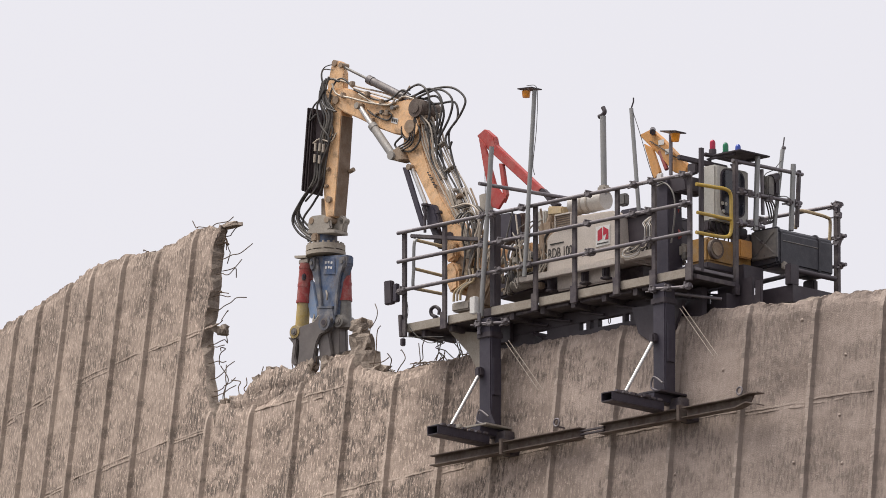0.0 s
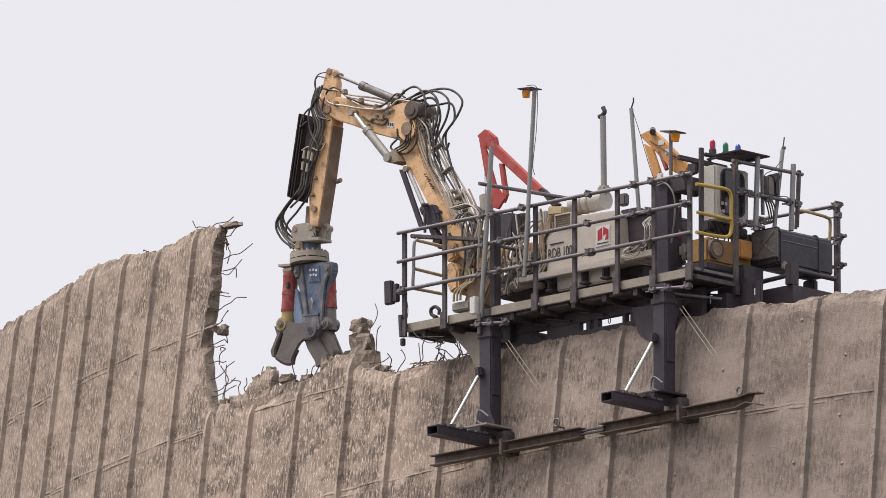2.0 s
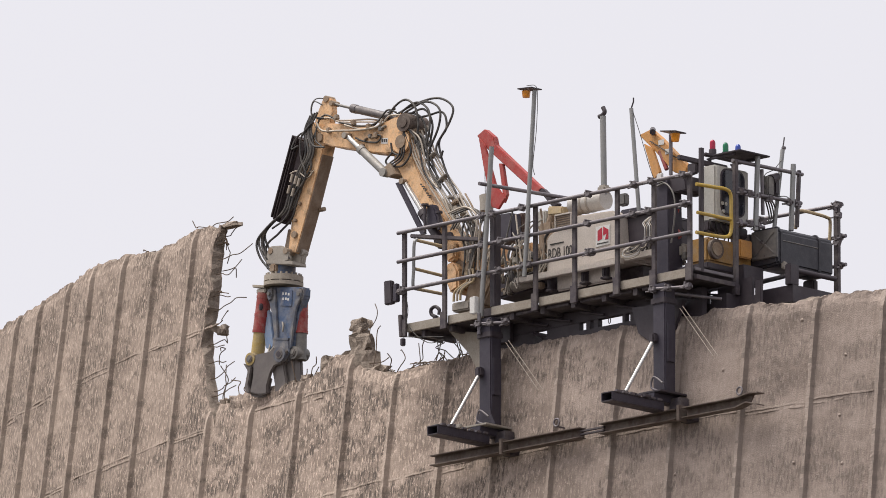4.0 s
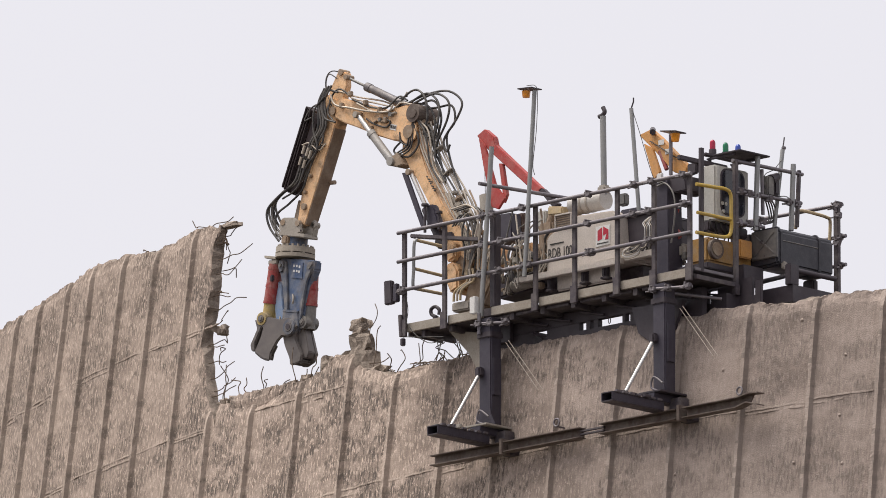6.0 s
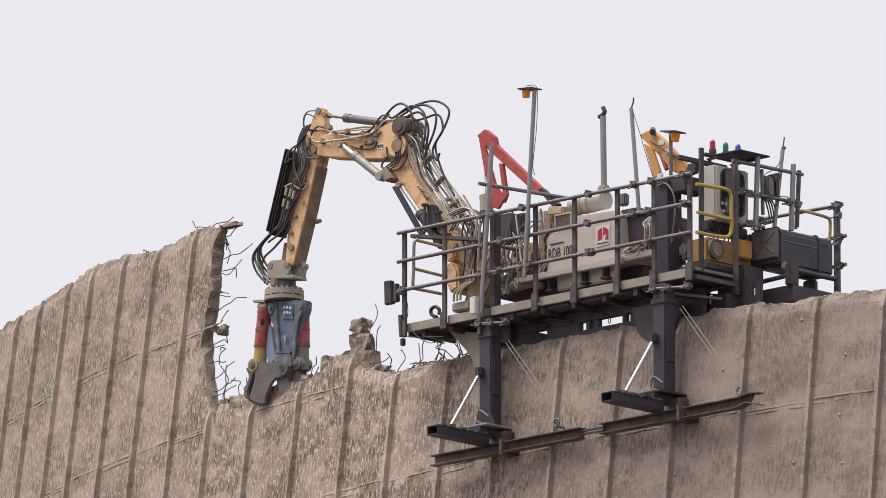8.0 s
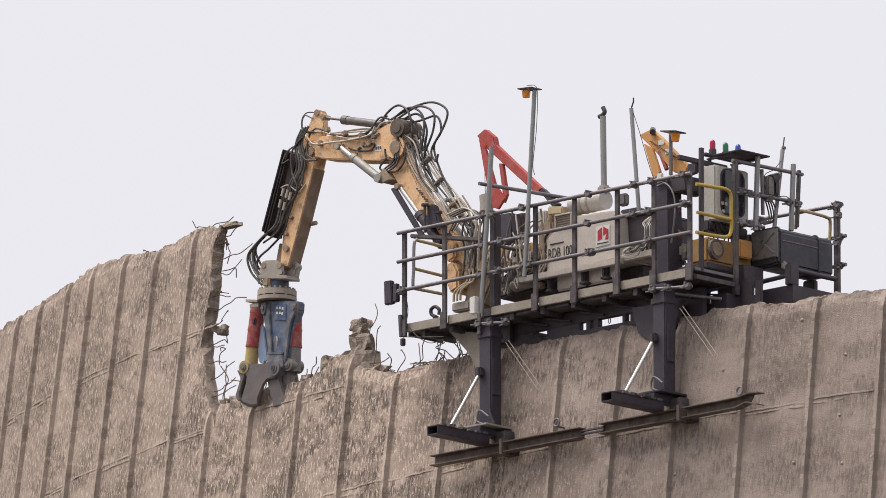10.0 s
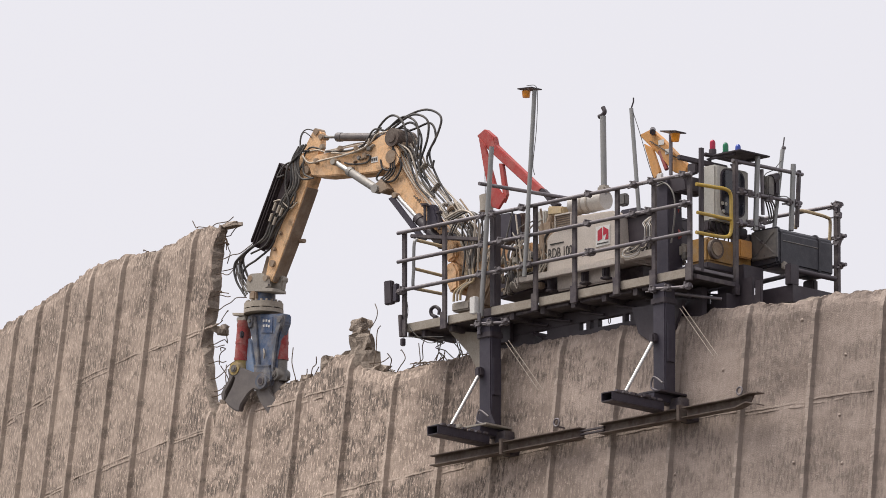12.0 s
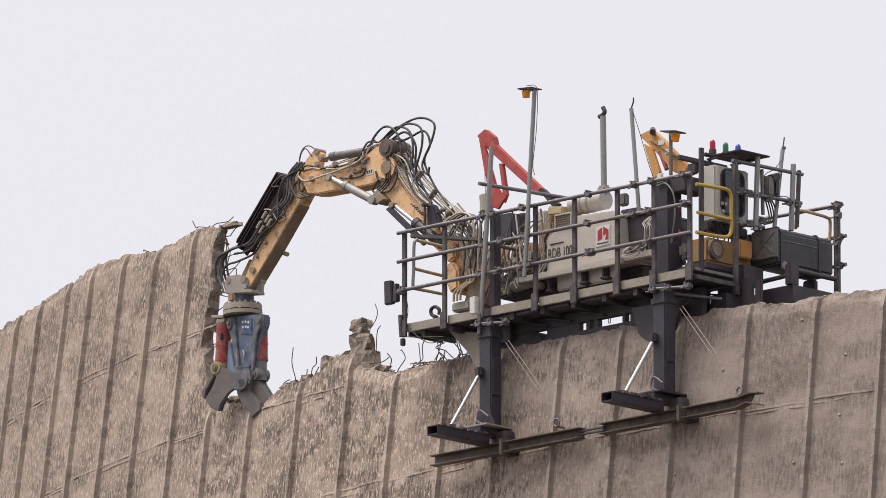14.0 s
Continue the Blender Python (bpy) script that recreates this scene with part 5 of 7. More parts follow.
p1 = pole("beacon_pole", (-0.711, -0.44, 3.177), (-0.898, -0.44, 0.724), 0.029, POLE, "tall grey steel pole carrying an amber beacon")
c1 = (-0.802, -0.44, 3.207)
part("beacon_plate", box(c1, (0.26, 0.2, 0.015), 0.004, None, Matrix.Rotation(radians(4), 4, "Y")), BLACK, p1)
part("beacon_lamp", tube([(c1[0] - 0.06, c1[1], c1[2] - 0.02), (c1[0] - 0.06, c1[1], c1[2] - 0.1)], 0.058, 16, None, 0.048), LENS_AMBER, p1, "amber beacon lens")
part("wire", tube(curve_pts([(-0.853, -0.44, 3.26), (-0.7, -0.44, 3.236), (-0.66, -0.44, 3.094), (-0.681, -0.44, 2.645), (-0.743, -0.44, 2.204), (-0.713, -0.44, 2.048)]), 0.005, 5), HOSE, p1)
p2 = pole("post_pole", (-1.504, -0.42, 2.55), (-1.701, -0.42, 0.32), 0.033, POLE, "pale grey scaffold pole clamped upright to the railing")
part("column", span((-1.68, -0.28, 0.46), (-1.58, -0.16, 1.7), 0.01), BLACK, p2)
p3 = pole("aerial_pole", (0.713, -0.12, 2.765), (0.847, -0.12, 1.351), 0.027, POLE, "slim grey pole with an aerial")
part("aerial", tube([(0.713, -0.12, 2.765), (0.753, -0.12, 2.849), (0.753, -0.12, 2.901)], 0.01, 6), BLACK, p3)
part("wire", tube(curve_pts([(0.733, -0.12, 2.739), (0.862, -0.12, 2.419), (1.02, -0.12, 1.983), (1.12, -0.12, 1.743)]), 0.005, 5), HOSE, p3)
p4 = pole("aerial_pole", (1.9, 1.482, 2.29), (1.9, 1.312, 1.214), 0.028, POLE, "slim grey aerial mast beside the tank")
part("aerial", tube([(1.9, 1.482, 2.29), (1.9, 1.516, 2.461)], 0.009, 6), BLACK, p4)
part("aerial_head", box((1.9, 1.504, 2.316), (0.05, 0.05, 0.04), 0.008), TUBE, p4)
beacon = thing("beacon", (0.737, 0.6, 2.066), "amber beacon under a dark plate on a short post", "beacon")
part("shaft", tube([(0.737, 0.6, 1.991), (0.739, 0.6, 2.532)], 0.025, 10), TUBE, beacon)
c2 = (0.78, 0.6, 2.555)
part("beacon_plate", box(c2, (0.28, 0.22, 0.015), 0.004, None, Matrix.Rotation(radians(8), 4, "Y")), BLACK, beacon)
part("beacon_lamp", tube([(c2[0] + 0.04, c2[1], c2[2] - 0.03), (c2[0] + 0.04, c2[1], c2[2] - 0.13)], 0.066, 16, None, 0.048), LENS_AMBER, beacon, "amber beacon lens")

flood = thing("floodlight", (-3.389, -0.36, 0.88), "black floodlight on the end of the lowest rail", "floodlight")
part("lamp_body", prism([(-3.472, -0.36, 1.051)[::2], (-3.338, -0.36, 1.046)[::2], (-3.317, -0.36, 0.733)[::2], (-3.462, -0.36, 0.731)[::2]], -0.42, -0.34, 0.012), BLACK, flood)
part("heat_sink", prism([(-3.317, -0.36, 0.983)[::2], (-3.245, -0.36, 0.995)[::2], (-3.235, -0.36, 0.751)[::2], (-3.317, -0.36, 0.748)[::2]], -0.41, -0.34, 0.01), DARK, flood)
part("bracket", tube([(-3.226, -0.38, 0.86), (-3.123, -0.38, 0.852)], 0.03, 10), TUBE, flood)
drop = thing("hanging_switch", (-3.183, -0.36, 0.547), "grey conduit with a small hanging black box", "switch box")
part("conduit", tube([(-3.214, -0.37, 0.565), (-3.194, -0.37, 0.275)], 0.028, 8), POST, drop)
part("switch", box((-3.163, -0.37, 0.195), (0.06, 0.06, 0.1), 0.01), BLACK, drop)
for pts in ([(-3.121, -0.36, 0.84), (-3.08, -0.36, 0.607), (-3.121, -0.36, 0.424)], [(-3.142, -0.36, 0.495), (-2.946, -0.36, 0.27), (-2.689, -0.36, 0.12), (-2.433, -0.36, 0.128)], [(-3.183, -0.36, 0.275), (-2.895, -0.36, 0.225), (-2.433, -0.36, 0.165)]):
    part("cable", tube(curve_pts(pts), 0.006, 5), HOSE, drop)
white_box = thing("junction_box", (-1.754, -0.46, 0.472), "small white junction box on the railing pole", "junction box")
part("case", prism([(-1.815, -0.46, 0.572)[::2], (-1.713, -0.46, 0.579)[::2], (-1.713, -0.46, 0.346)[::2], (-1.815, -0.46, 0.354)[::2]], -0.52, -0.44, 0.008), WHITE, white_box)
part("stub", tube([(-1.693, -0.46, 0.351), (-1.693, -0.46, 0.073)], 0.025, 8), TUBE, white_box)
ring = thing("lifting_eye", (-2.934, 0, 0.625), "black steel lifting eye on the deck", "lifting eye")
part("eye", tube(curve_pts([(-2.914, 0, 0.554), (-2.996, 0, 0.597), (-3.006, 0, 0.666), (-2.934, 0, 0.694), (-2.862, 0, 0.645), (-2.862, 0, 0.577)]), 0.024, 8), BLACK, ring)
part("stem", tube([(-2.924, 0, 0.563), (-2.924, 0, 0.458)], 0.04, 8), BLACK, ring)

# ---- legs, feet and rails on the wall ----
for k, u in enumerate((-1.63, 1.47)):
    leg = thing("support_leg", (u, -0.3, -1.1), "dark box-section support leg standing on an outrigger foot", "support leg", "support legs")
    part("column", span((u - 0.11, -0.42, -1.15), (u + 0.11, -0.22, 0.29), 0.015), DARK, leg)
    part("collar", span((u - 0.13, -0.44, 0.02), (u + 0.13, -0.2, 0.1), 0.01), BLACK, leg)
    part("side_plate", span((u + 0.112, -0.4, -0.75), (u + 0.14, -0.25, -0.25), 0.008), DARK, leg)
    part("foot_beam", span((u - 0.1, -1.4, -1.405), (u + 0.1, -0.43, -1.39), 0.003), BLACK, leg)
    part("foot_beam", span((u - 0.1, -1.4, -1.295), (u + 0.1, -0.43, -1.28), 0.003), BLACK, leg)
    part("foot_web", span((u - 0.1, -1.4, -1.389), (u - 0.085, -0.43, -1.296), 0.003), DARK, leg)
    part("foot_web", span((u + 0.085, -1.4, -1.389), (u + 0.1, -0.43, -1.296), 0.003), DARK, leg)
    for j in range(7):
        part("plate_tooth", box((u + 0.1, -1.3 + 0.13 * j, -1.268), (0.05, 0.08, 0.03), 0.006), TUBE, leg)
    part("spacer", span((u - 0.09, -0.6, -1.279), (u + 0.09, -0.15, -1.179), 0.008), DARK, leg)
    part("base_plate", span((u - 0.2, -0.6, -1.178), (u + 0.2, -0.1, -1.15), 0.006), (GREY, BLACK)[k], leg, ("pale dusty base plate", "dark base plate")[k])
    if k == 0:
        part("flare", prism([(u - 0.19, -1.149), (u + 0.2, -1.149), (u + 0.125, -1.0), (u + 0.115, -0.93), (u - 0.115, -0.98), (u - 0.13, -1.06)], -0.44, -0.425, 0.004), DARK, leg, "flared dusty foot of the column")
    part("brace", tube([(u - 0.06, -0.47, -0.47), (u - 0.06, -1.0, -1.23)], 0.024, 12), CHROME, leg, "bright steel brace rod")
    part("brace_end", box((u - 0.06, -0.46, -0.43), (0.1, 0.1, 0.13), 0.02), BLACK, leg)
    part("clevis", box((u - 0.06, -1.0, -1.24), (0.09, 0.1, 0.08), 0.015), POST, leg)
    part("foot_link", span((u + 0.06, -0.3, -1.4), (u + 0.26, -0.13, -1.22), 0.01), POST, leg)
    for j in (0, 1):
        part("wire", tube([(u + 0.24 + 0.05 * j, -0.28, -0.05 + 0.02 * j), (u + 0.75 + 0.08 * j, -0.2, -0.75)], 0.006, 5), PIPE, leg)
    for j in range(9):
        rnd = random.Random(1500 + 20 * k + j)
        part("fitting", box((u + rnd.uniform(-0.08, 0.16), rnd.uniform(-1.3, -0.7), -1.262), (rnd.uniform(0.03, 0.09), rnd.uniform(0.04, 0.12), rnd.uniform(0.03, 0.07)), 0.008), rnd.choice((BLACK, BARREL, POST, GREY)), leg)
    part("hook", tube(curve_pts([(u + 0.14, -0.5, -1.05), (u - 0.02, -0.5, -0.95), (u - 0.06, -0.5, -1.08), (u + 0.05, -0.5, -1.14)]), 0.014, 6), TUBE, leg)
part("gusset", prism([(-2.676, 0.02, 0.334)[::2], (-2.051, 0.02, 0.212)[::2], (-2.052, 0.02, -0.54)[::2], (-2.154, 0.02, -0.262)[::2], (-2.318, 0.02, -0.013)[::2]], -0.02, 0.04, 0.006), TOE, platform, "dusty beige gusset plate")
part("gusset", prism([(0.646, -0.05, 0.144)[::2], (1.566, -0.05, 0.121)[::2], (1.414, -0.05, -0.229)[::2], (1.064, -0.05, -0.416)[::2], (0.765, -0.05, -0.209)[::2]], -0.06, 0.0, 0.006), BLACK, platform)
for x in (0, 1):
    part("bracket_tube", tube([((-1.75, 1.35)[x], -0.47, 0.22), ((-1.3, 1.95)[x], -0.3, 0.2)], 0.02, 8), TUBE, platform)
    for f_ in (0.1, 0.45, 0.9):
        clamp(((-1.75, 1.35)[x] + f_ * (0.45, 0.6)[x], -0.47 + 0.17 * f_, 0.21))

wall_rail = thing("wall_rail", (0, -0.13, -1.45), "rusty brown steel channel running along the wall", "steel beam")


VB = -0.42
BZ0, BZ1 = (1.705, -0.42, -1.535)[2], (1.705, -0.42, -1.395)[2]


def channel(u0, u1):
    for nm, z0, z1, v0, v1 in (("flange", BZ0, BZ0 + 0.014, VB, VB + 0.14), ("flange", BZ1 - 0.014, BZ1, VB, VB + 0.14), ("web", BZ0 + 0.015, BZ1 - 0.015, VB + 0.1, VB + 0.115)):
        part(nm, span((u0, v0, z0), (u1, v1, z1), 0.003), RAIL, wall_rail)


channel((-2.631, -0.42, -1.463)[0], (-1.388, -0.42, -1.487)[0])
channel((-1.306, -0.42, -1.498)[0], (0.047, -0.42, -1.502)[0])
channel((0.388, -0.42, -1.475)[0], (1.744, -0.42, -1.482)[0])
channel((1.863, -0.42, -1.499)[0], (2.773, -0.42, -1.48)[0])
for k in (0.3, 0.6):
    z = BZ0 + (BZ1 - BZ0) * k
    part("tie_bar", span(((0.006, -0.42, -1.496)[0], VB + 0.06, z), ((0.428, -0.42, -1.481)[0], VB + 0.1, z + 0.025), 0.004), POST, wall_rail)
for u in ((-1.347, -0.42, -1.492)[0], (1.804, -0.42, -1.49)[0]):
    part("stiffener", span((u - 0.025, VB - 0.01, BZ0 - 0.03), (u + 0.025, VB + 0.16, BZ1 + 0.04), 0.004), RAIL, wall_rail)
    part("wall_block", span((u - 0.1, VB + 0.141, BZ0 - 0.02), (u + 0.1, VB + 0.3, BZ1 + 0.02), 0.01), BLACK, wall_rail)
ue = (2.783, -0.42, -1.482)[0]
part("bent_end", prism([(ue, BZ1 - 0.014), (ue + 0.26, BZ1 + 0.016), (ue + 0.4, BZ1 + 0.006), (ue + 0.4, BZ1 + 0.02), (ue + 0.26, BZ1 + 0.03), (ue, BZ1)], VB, VB + 0.14, 0), RAIL, wall_rail)
part("bent_end", prism([(ue, BZ0), (ue + 0.2, BZ0 + 0.045), (ue + 0.4, BZ0 - 0.01), (ue + 0.4, BZ0 + 0.004), (ue + 0.2, BZ0 + 0.06), (ue, BZ0 + 0.014)], VB, VB + 0.14, 0), RAIL, wall_rail)
part("bent_web", prism([(ue, BZ0 + 0.015), (ue + 0.2, BZ0 + 0.061), (ue + 0.26, BZ1 + 0.015), (ue, BZ1 - 0.015)], VB + 0.1, VB + 0.115, 0), RAIL, wall_rail)

for q in ((-0.459, -0.3, -1.249), (2.697, -0.22, -1.27)):
    eye_ = thing("wall_eye", q, "small steel lifting eye fixed to the concrete wall", "lifting eye", "wall eyes")
    part("ring", tube(curve_pts([(q[0] + 0.05 * math.cos(a), q[1], q[2] + 0.05 * math.sin(a)) for a in (0, 1.05, 2.1, 3.14, 4.2, 5.2, 6.28)]), 0.013, 7), TUBE, eye_)
    part("stem", tube([(q[0], q[1], q[2] - 0.05), (q[0], q[1] + 0.3, q[2] - 0.05)], 0.013, 7), TUBE, eye_)

# ---- machine house ----
house = thing("engine_housing", (0, 0.9, 0.6), "dusty beige engine housing with black lettering and a white panel", "machine housing")
VH = 0.3
HB = [(-1.217, 1.376), (-1.155, 1.442), (-1.023, 1.483), (-0.749, 1.622), (-0.011, 1.593), (0.06, 1.522), (0.099, 0.93), (-1.217, 0.916)]
part("cowl", prism(HB, VH, VH + 1.1, 0.025), HOUSING, house)
part("chassis_beam", prism([(-1.731, 0.22, 0.935)[::2], (0.194, 0.22, 0.926)[::2], (0.194, 0.22, 0.843)[::2], (-1.731, 0.22, 0.852)[::2]], 0.22, 0.3, 0.008), HOUSING, house, "dusty chassis beam")
part("skid", prism([(-1.896, 0.36, 0.92)[::2], (0.083, 0.36, 0.912)[::2], (0.082, 0.36, 0.702)[::2], (-1.896, 0.36, 0.724)[::2]], 0.75, 1.3, 0.01), POST, house)
part("vent", prism([(-1.013, 1.66), (-0.749, 1.655), (-0.749, 1.49), (-1.013, 1.49)], VH - 0.02, VH + 0.5, 0.01), BROWN, house, "brown radiator vent")
for a, b in (((-1.03, 1.678), (-0.735, 1.655)), ((-1.03, 1.655), (-1.012, 1.485)), ((-0.75, 1.655), (-0.735, 1.485))):
    part("vent_rim", span((a[0], VH - 0.035, b[1]), (b[0], VH, a[1]), 0.003), HOUSING, house)
for k in range(5):
    part("vent_slat", span((-1.005, VH - 0.028, 1.505 + 0.03 * k), (-0.755, VH - 0.021, 1.515 + 0.03 * k), 0.001), RAIL, house)
part("air_box", prism([(-1.338, 1.871), (-1.063, 1.829), (-1.063, 1.72), (-1.338, 1.743)], 0.45, 0.62, 0.02), CREAM, house, "cream air filter box")
part("air_pipe", tube(curve_pts([(-1.3, 0.5, 1.75), (-1.34, 0.5, 1.6), (-1.28, 0.48, 1.45), (-1.3, 0.46, 1.25)]), 0.045, 12), BROWN, house, "brown air pipe")
part("filter", prism([(-1.48, 0.6, 1.862)[::2], (-1.113, 0.6, 1.867)[::2], (-1.113, 0.6, 1.701)[::2], (-1.48, 0.6, 1.711)[::2]], 0.6, 0.9, 0.03), TOE, house)
for a, b in ((-1.12, -0.62), (-0.58, -0.06)):
    part("lower_panel", span((a, 0.4, 0.69), (b, 0.46, 0.915), 0.015), HOUSING, house, "dusty beige lower panel")
for x0 in ((-1.173, 0.35, 0.811), (-0.565, 0.35, 0.819), (-0.191, 0.35, 0.831)):
    part("mount", box((x0[0], 0.35, x0[2]), (0.07, 0.1, 0.2), 0.015), BLACK, house)
    part("mount_foot", box((x0[0] + 0.01, 0.35, x0[2] - 0.11), (0.12, 0.12, 0.03), 0.008), POST, house)

part("emblem_panel", prism([(-0.314, 0.29, 1.411)[::2], (-0.061, 0.29, 1.41)[::2], (-0.062, 0.29, 1.148)[::2], (-0.315, 0.29, 1.141)[::2]], VH - 0.012, VH + 0.004, 0.003), WHITE, house, "white panel with a red emblem")
part("emblem", prism([(-0.274, 0.28, 1.351)[::2], (-0.193, 0.28, 1.391)[::2], (-0.194, 0.28, 1.234)[::2], (-0.275, 0.28, 1.216)[::2]], VH - 0.016, VH - 0.008, 0), LOGO, house)
part("emblem", prism([(-0.173, 0.28, 1.396)[::2], (-0.082, 0.28, 1.344)[::2], (-0.083, 0.28, 1.217)[::2], (-0.143, 0.28, 1.218)[::2], (-0.113, 0.28, 1.296)[::2], (-0.174, 0.28, 1.276)[::2]], VH - 0.016, VH - 0.008, 0), LOGO, house)
part("small_print", prism([(-0.285, 0.28, 1.187)[::2], (-0.083, 0.28, 1.187)[::2], (-0.083, 0.28, 1.172)[::2], (-0.285, 0.28, 1.172)[::2]], VH - 0.016, VH - 0.008, 0), INK, house)
part("small_print", prism([(-1.136, 0.28, 1.307)[::2], (-0.892, 0.28, 1.308)[::2], (-0.892, 0.28, 1.293)[::2], (-1.136, 0.28, 1.292)[::2]], VH - 0.008, VH + 0.002, 0), INK, house)


def lettering(text, p, size, depth, mat, parent, tilt=0.0, squeeze=1.0):
    cu = bpy.data.curves.new("lettering", "FONT")
    cu.body, cu.size, cu.extrude, cu.space_character = text, size, depth, 1.0
    tmp = new("lettering_curve", cu)
    dg = bpy.context.evaluated_depsgraph_get()
    me = bpy.data.meshes.new_from_object(tmp.evaluated_get(dg))
    bpy.data.objects.remove(tmp)
    me.transform(Matrix.Diagonal((squeeze, 1.15, 1, 1)))
    me.materials.clear()
    me.materials.append(mat)
    ob = new("lettering", me)
    ob.parent = parent
    ob.matrix_local = Matrix.Translation(Vector(p) - ORG[parent]) @ pose(0, 0, 0, 90, tilt, 0)
    return tagged(ob, "black stencilled lettering")


lettering("RDB 100", ((-1.176, 0.29, 1.112)[0], VH - 0.004, (-1.176, 0.29, 1.112)[2]), 0.165, 0.003, STENCIL, house, 0.0, 0.72)

muffler = thing("exhaust_muffler", (-0.798, 0.6, 1.759), "grey cylindrical exhaust muffler with an upright pipe", "exhaust")
ma, mb = Vector((-1.0, 0.6, 1.843)), Vector((-0.42, 0.6, 1.843))
part("drum", tube([ma, ma + (mb - ma) * 0.03, mb - (mb - ma) * 0.03, mb], 0.13, 28), MUFFLER, muffler)
for f_ in (0.35, 0.55):
    q = ma + (mb - ma) * f_
    part("band", tube([q, q + Vector((0.03, 0, 0))], 0.136, 28), GREY, muffler)
part("stack_pipe", tube([(-0.453, 0.6, 1.91), (-0.47, 0.6, 2.962)], 0.04, 16), POLE, muffler, "pale exhaust pipe")
part("rain_cap", tube(curve_pts([(-0.541, 0.6, 2.965), (-0.48, 0.6, 2.978), (-0.439, 0.6, 3.017), (-0.469, 0.6, 3.082)]), 0.03, 10), BLACK, muffler)
part("elbow", box((-0.453, 0.6, 1.985), (0.16, 0.14, 0.1), 0.03), GREY, muffler)

engine = thing("engine_block", (0.153, 0.5, 1.088), "black engine block with loose cables and hoses", "engine")
part("block", prism([(-0.107, 0.5, 1.593)[::2], (0.477, 0.5, 1.549)[::2], (0.495, 0.5, 1.037)[::2], (-0.089, 0.5, 1.034)[::2]], 0.5, 1.3, 0.03), BLACK, engine)
part("cover", prism([(-0.04, 0.45, 1.62)[::2], (0.283, 0.45, 1.616)[::2], (0.504, 0.45, 1.508)[::2], (-0.02, 0.45, 1.497)[::2]], 0.45, 1.2, 0.02), DARK, engine)
part("tray", prism([(0.119, 0.3, 0.972)[::2], (0.702, 0.3, 0.975)[::2], (0.702, 0.3, 0.885)[::2], (0.119, 0.3, 0.882)[::2]], 0.3, 0.4, 0.01), HOUSING, engine)
part("lamp_box", box((0.37, 0.1, 1.638), (0.13, 0.1, 0.16), 0.02), BARREL, engine)
for k in range(9):
    a = Vector((0.178, 0.28, 0.96)) + Vector((0.05 * k, 0.03 * k, 0.01 * k))
    rnd = random.Random(40 + k)
    pts = [a + Vector((0.09 * j + rnd.uniform(-0.06, 0.06), rnd.uniform(-0.05, 0.05), 0.07 * math.sin(j * 1.3 + k) + 0.03 * j)) for j in range(6)]
    part("cable", tube(curve_pts(pts, 5), rnd.choice((0.008, 0.012, 0.016)), 6), rnd.choice((PIPE, HOSE, WHITE, BARREL)), engine)

valves = thing("valve_block", (-1.773, 0.5, 1.301), "brown and black hydraulic valve blocks with tangled hoses", "hydraulic valves")
part("brown_case", prism([(-2.195, 0.6, 1.895)[::2], (-1.909, 0.6, 1.897)[::2], (-1.909, 0.6, 1.564)[::2], (-2.196, 0.6, 1.547)[::2]], 0.6, 0.75, 0.015), surf("rust_brown_paint", (0.085, 0.045, 0.035), (0.06, 0.035, 0.03), 0.6), valves)
part("dark_case", prism([(-2.188, 0.4, 1.878)[::2], (-1.943, 0.4, 1.871)[::2], (-1.923, 0.4, 1.497)[::2], (-2.168, 0.4, 1.481)[::2]], 0.4, 0.6, 0.015), DARK, valves)
part("lower_case", prism([(-2.23, 0.7, 1.476)[::2], (-1.862, 0.7, 1.512)[::2], (-1.862, 0.7, 1.194)[::2], (-2.231, 0.7, 1.189)[::2]], 0.7, 0.95, 0.02), YELLOW, valves)
part("base_block", prism([(-2.285, 0.5, 1.075)[::2], (-1.468, 0.5, 1.105)[::2], (-1.468, 0.5, 0.841)[::2], (-2.286, 0.5, 0.773)[::2]], 0.5, 1.0, 0.03), BLACK, valves)
part("manifold", prism([(-1.521, 0.3, 1.648)[::2], (-1.256, 0.3, 1.683)[::2], (-1.237, 0.3, 1.039)[::2], (-1.502, 0.3, 1.018)[::2]], 0.45, 0.8, 0.03), BROWN, valves)
part("grey_case", span((-1.62, 0.5, 1.62), (-1.42, 0.66, 1.84), 0.02), CABINET, valves, "pale grey valve case")
part("tan_case", span((-1.74, 0.34, 1.02), (-1.5, 0.44, 1.2), 0.02), CREAM, valves, "dusty tan valve case")
part("pump_body", tube([(-1.9, 0.42, 0.88), (-1.56, 0.42, 0.9)], 0.085, 16), GREY, valves, "dusty grey pump body")
for k in range(16):
    rnd = random.Random(5200 + k)
    a = Vector((-2.25 + 0.065 * k, 0.22 + rnd.uniform(-0.06, 0.1), rnd.uniform(0.8, 1.25)))
    pts = [a + Vector((rnd.uniform(-0.05, 0.09) * j, rnd.uniform(-0.02, 0.02) * j, (0.1 + 0.03 * (k % 3)) * j * rnd.choice((1, 1, -0.3)))) for j in range(5)]
    part("hose", tube(curve_pts(pts, 5), rnd.choice((0.009, 0.012, 0.015)), 7), (TOE, PIPE, DUSTY_HOSE, GREY, BROWN)[k % 5], valves)
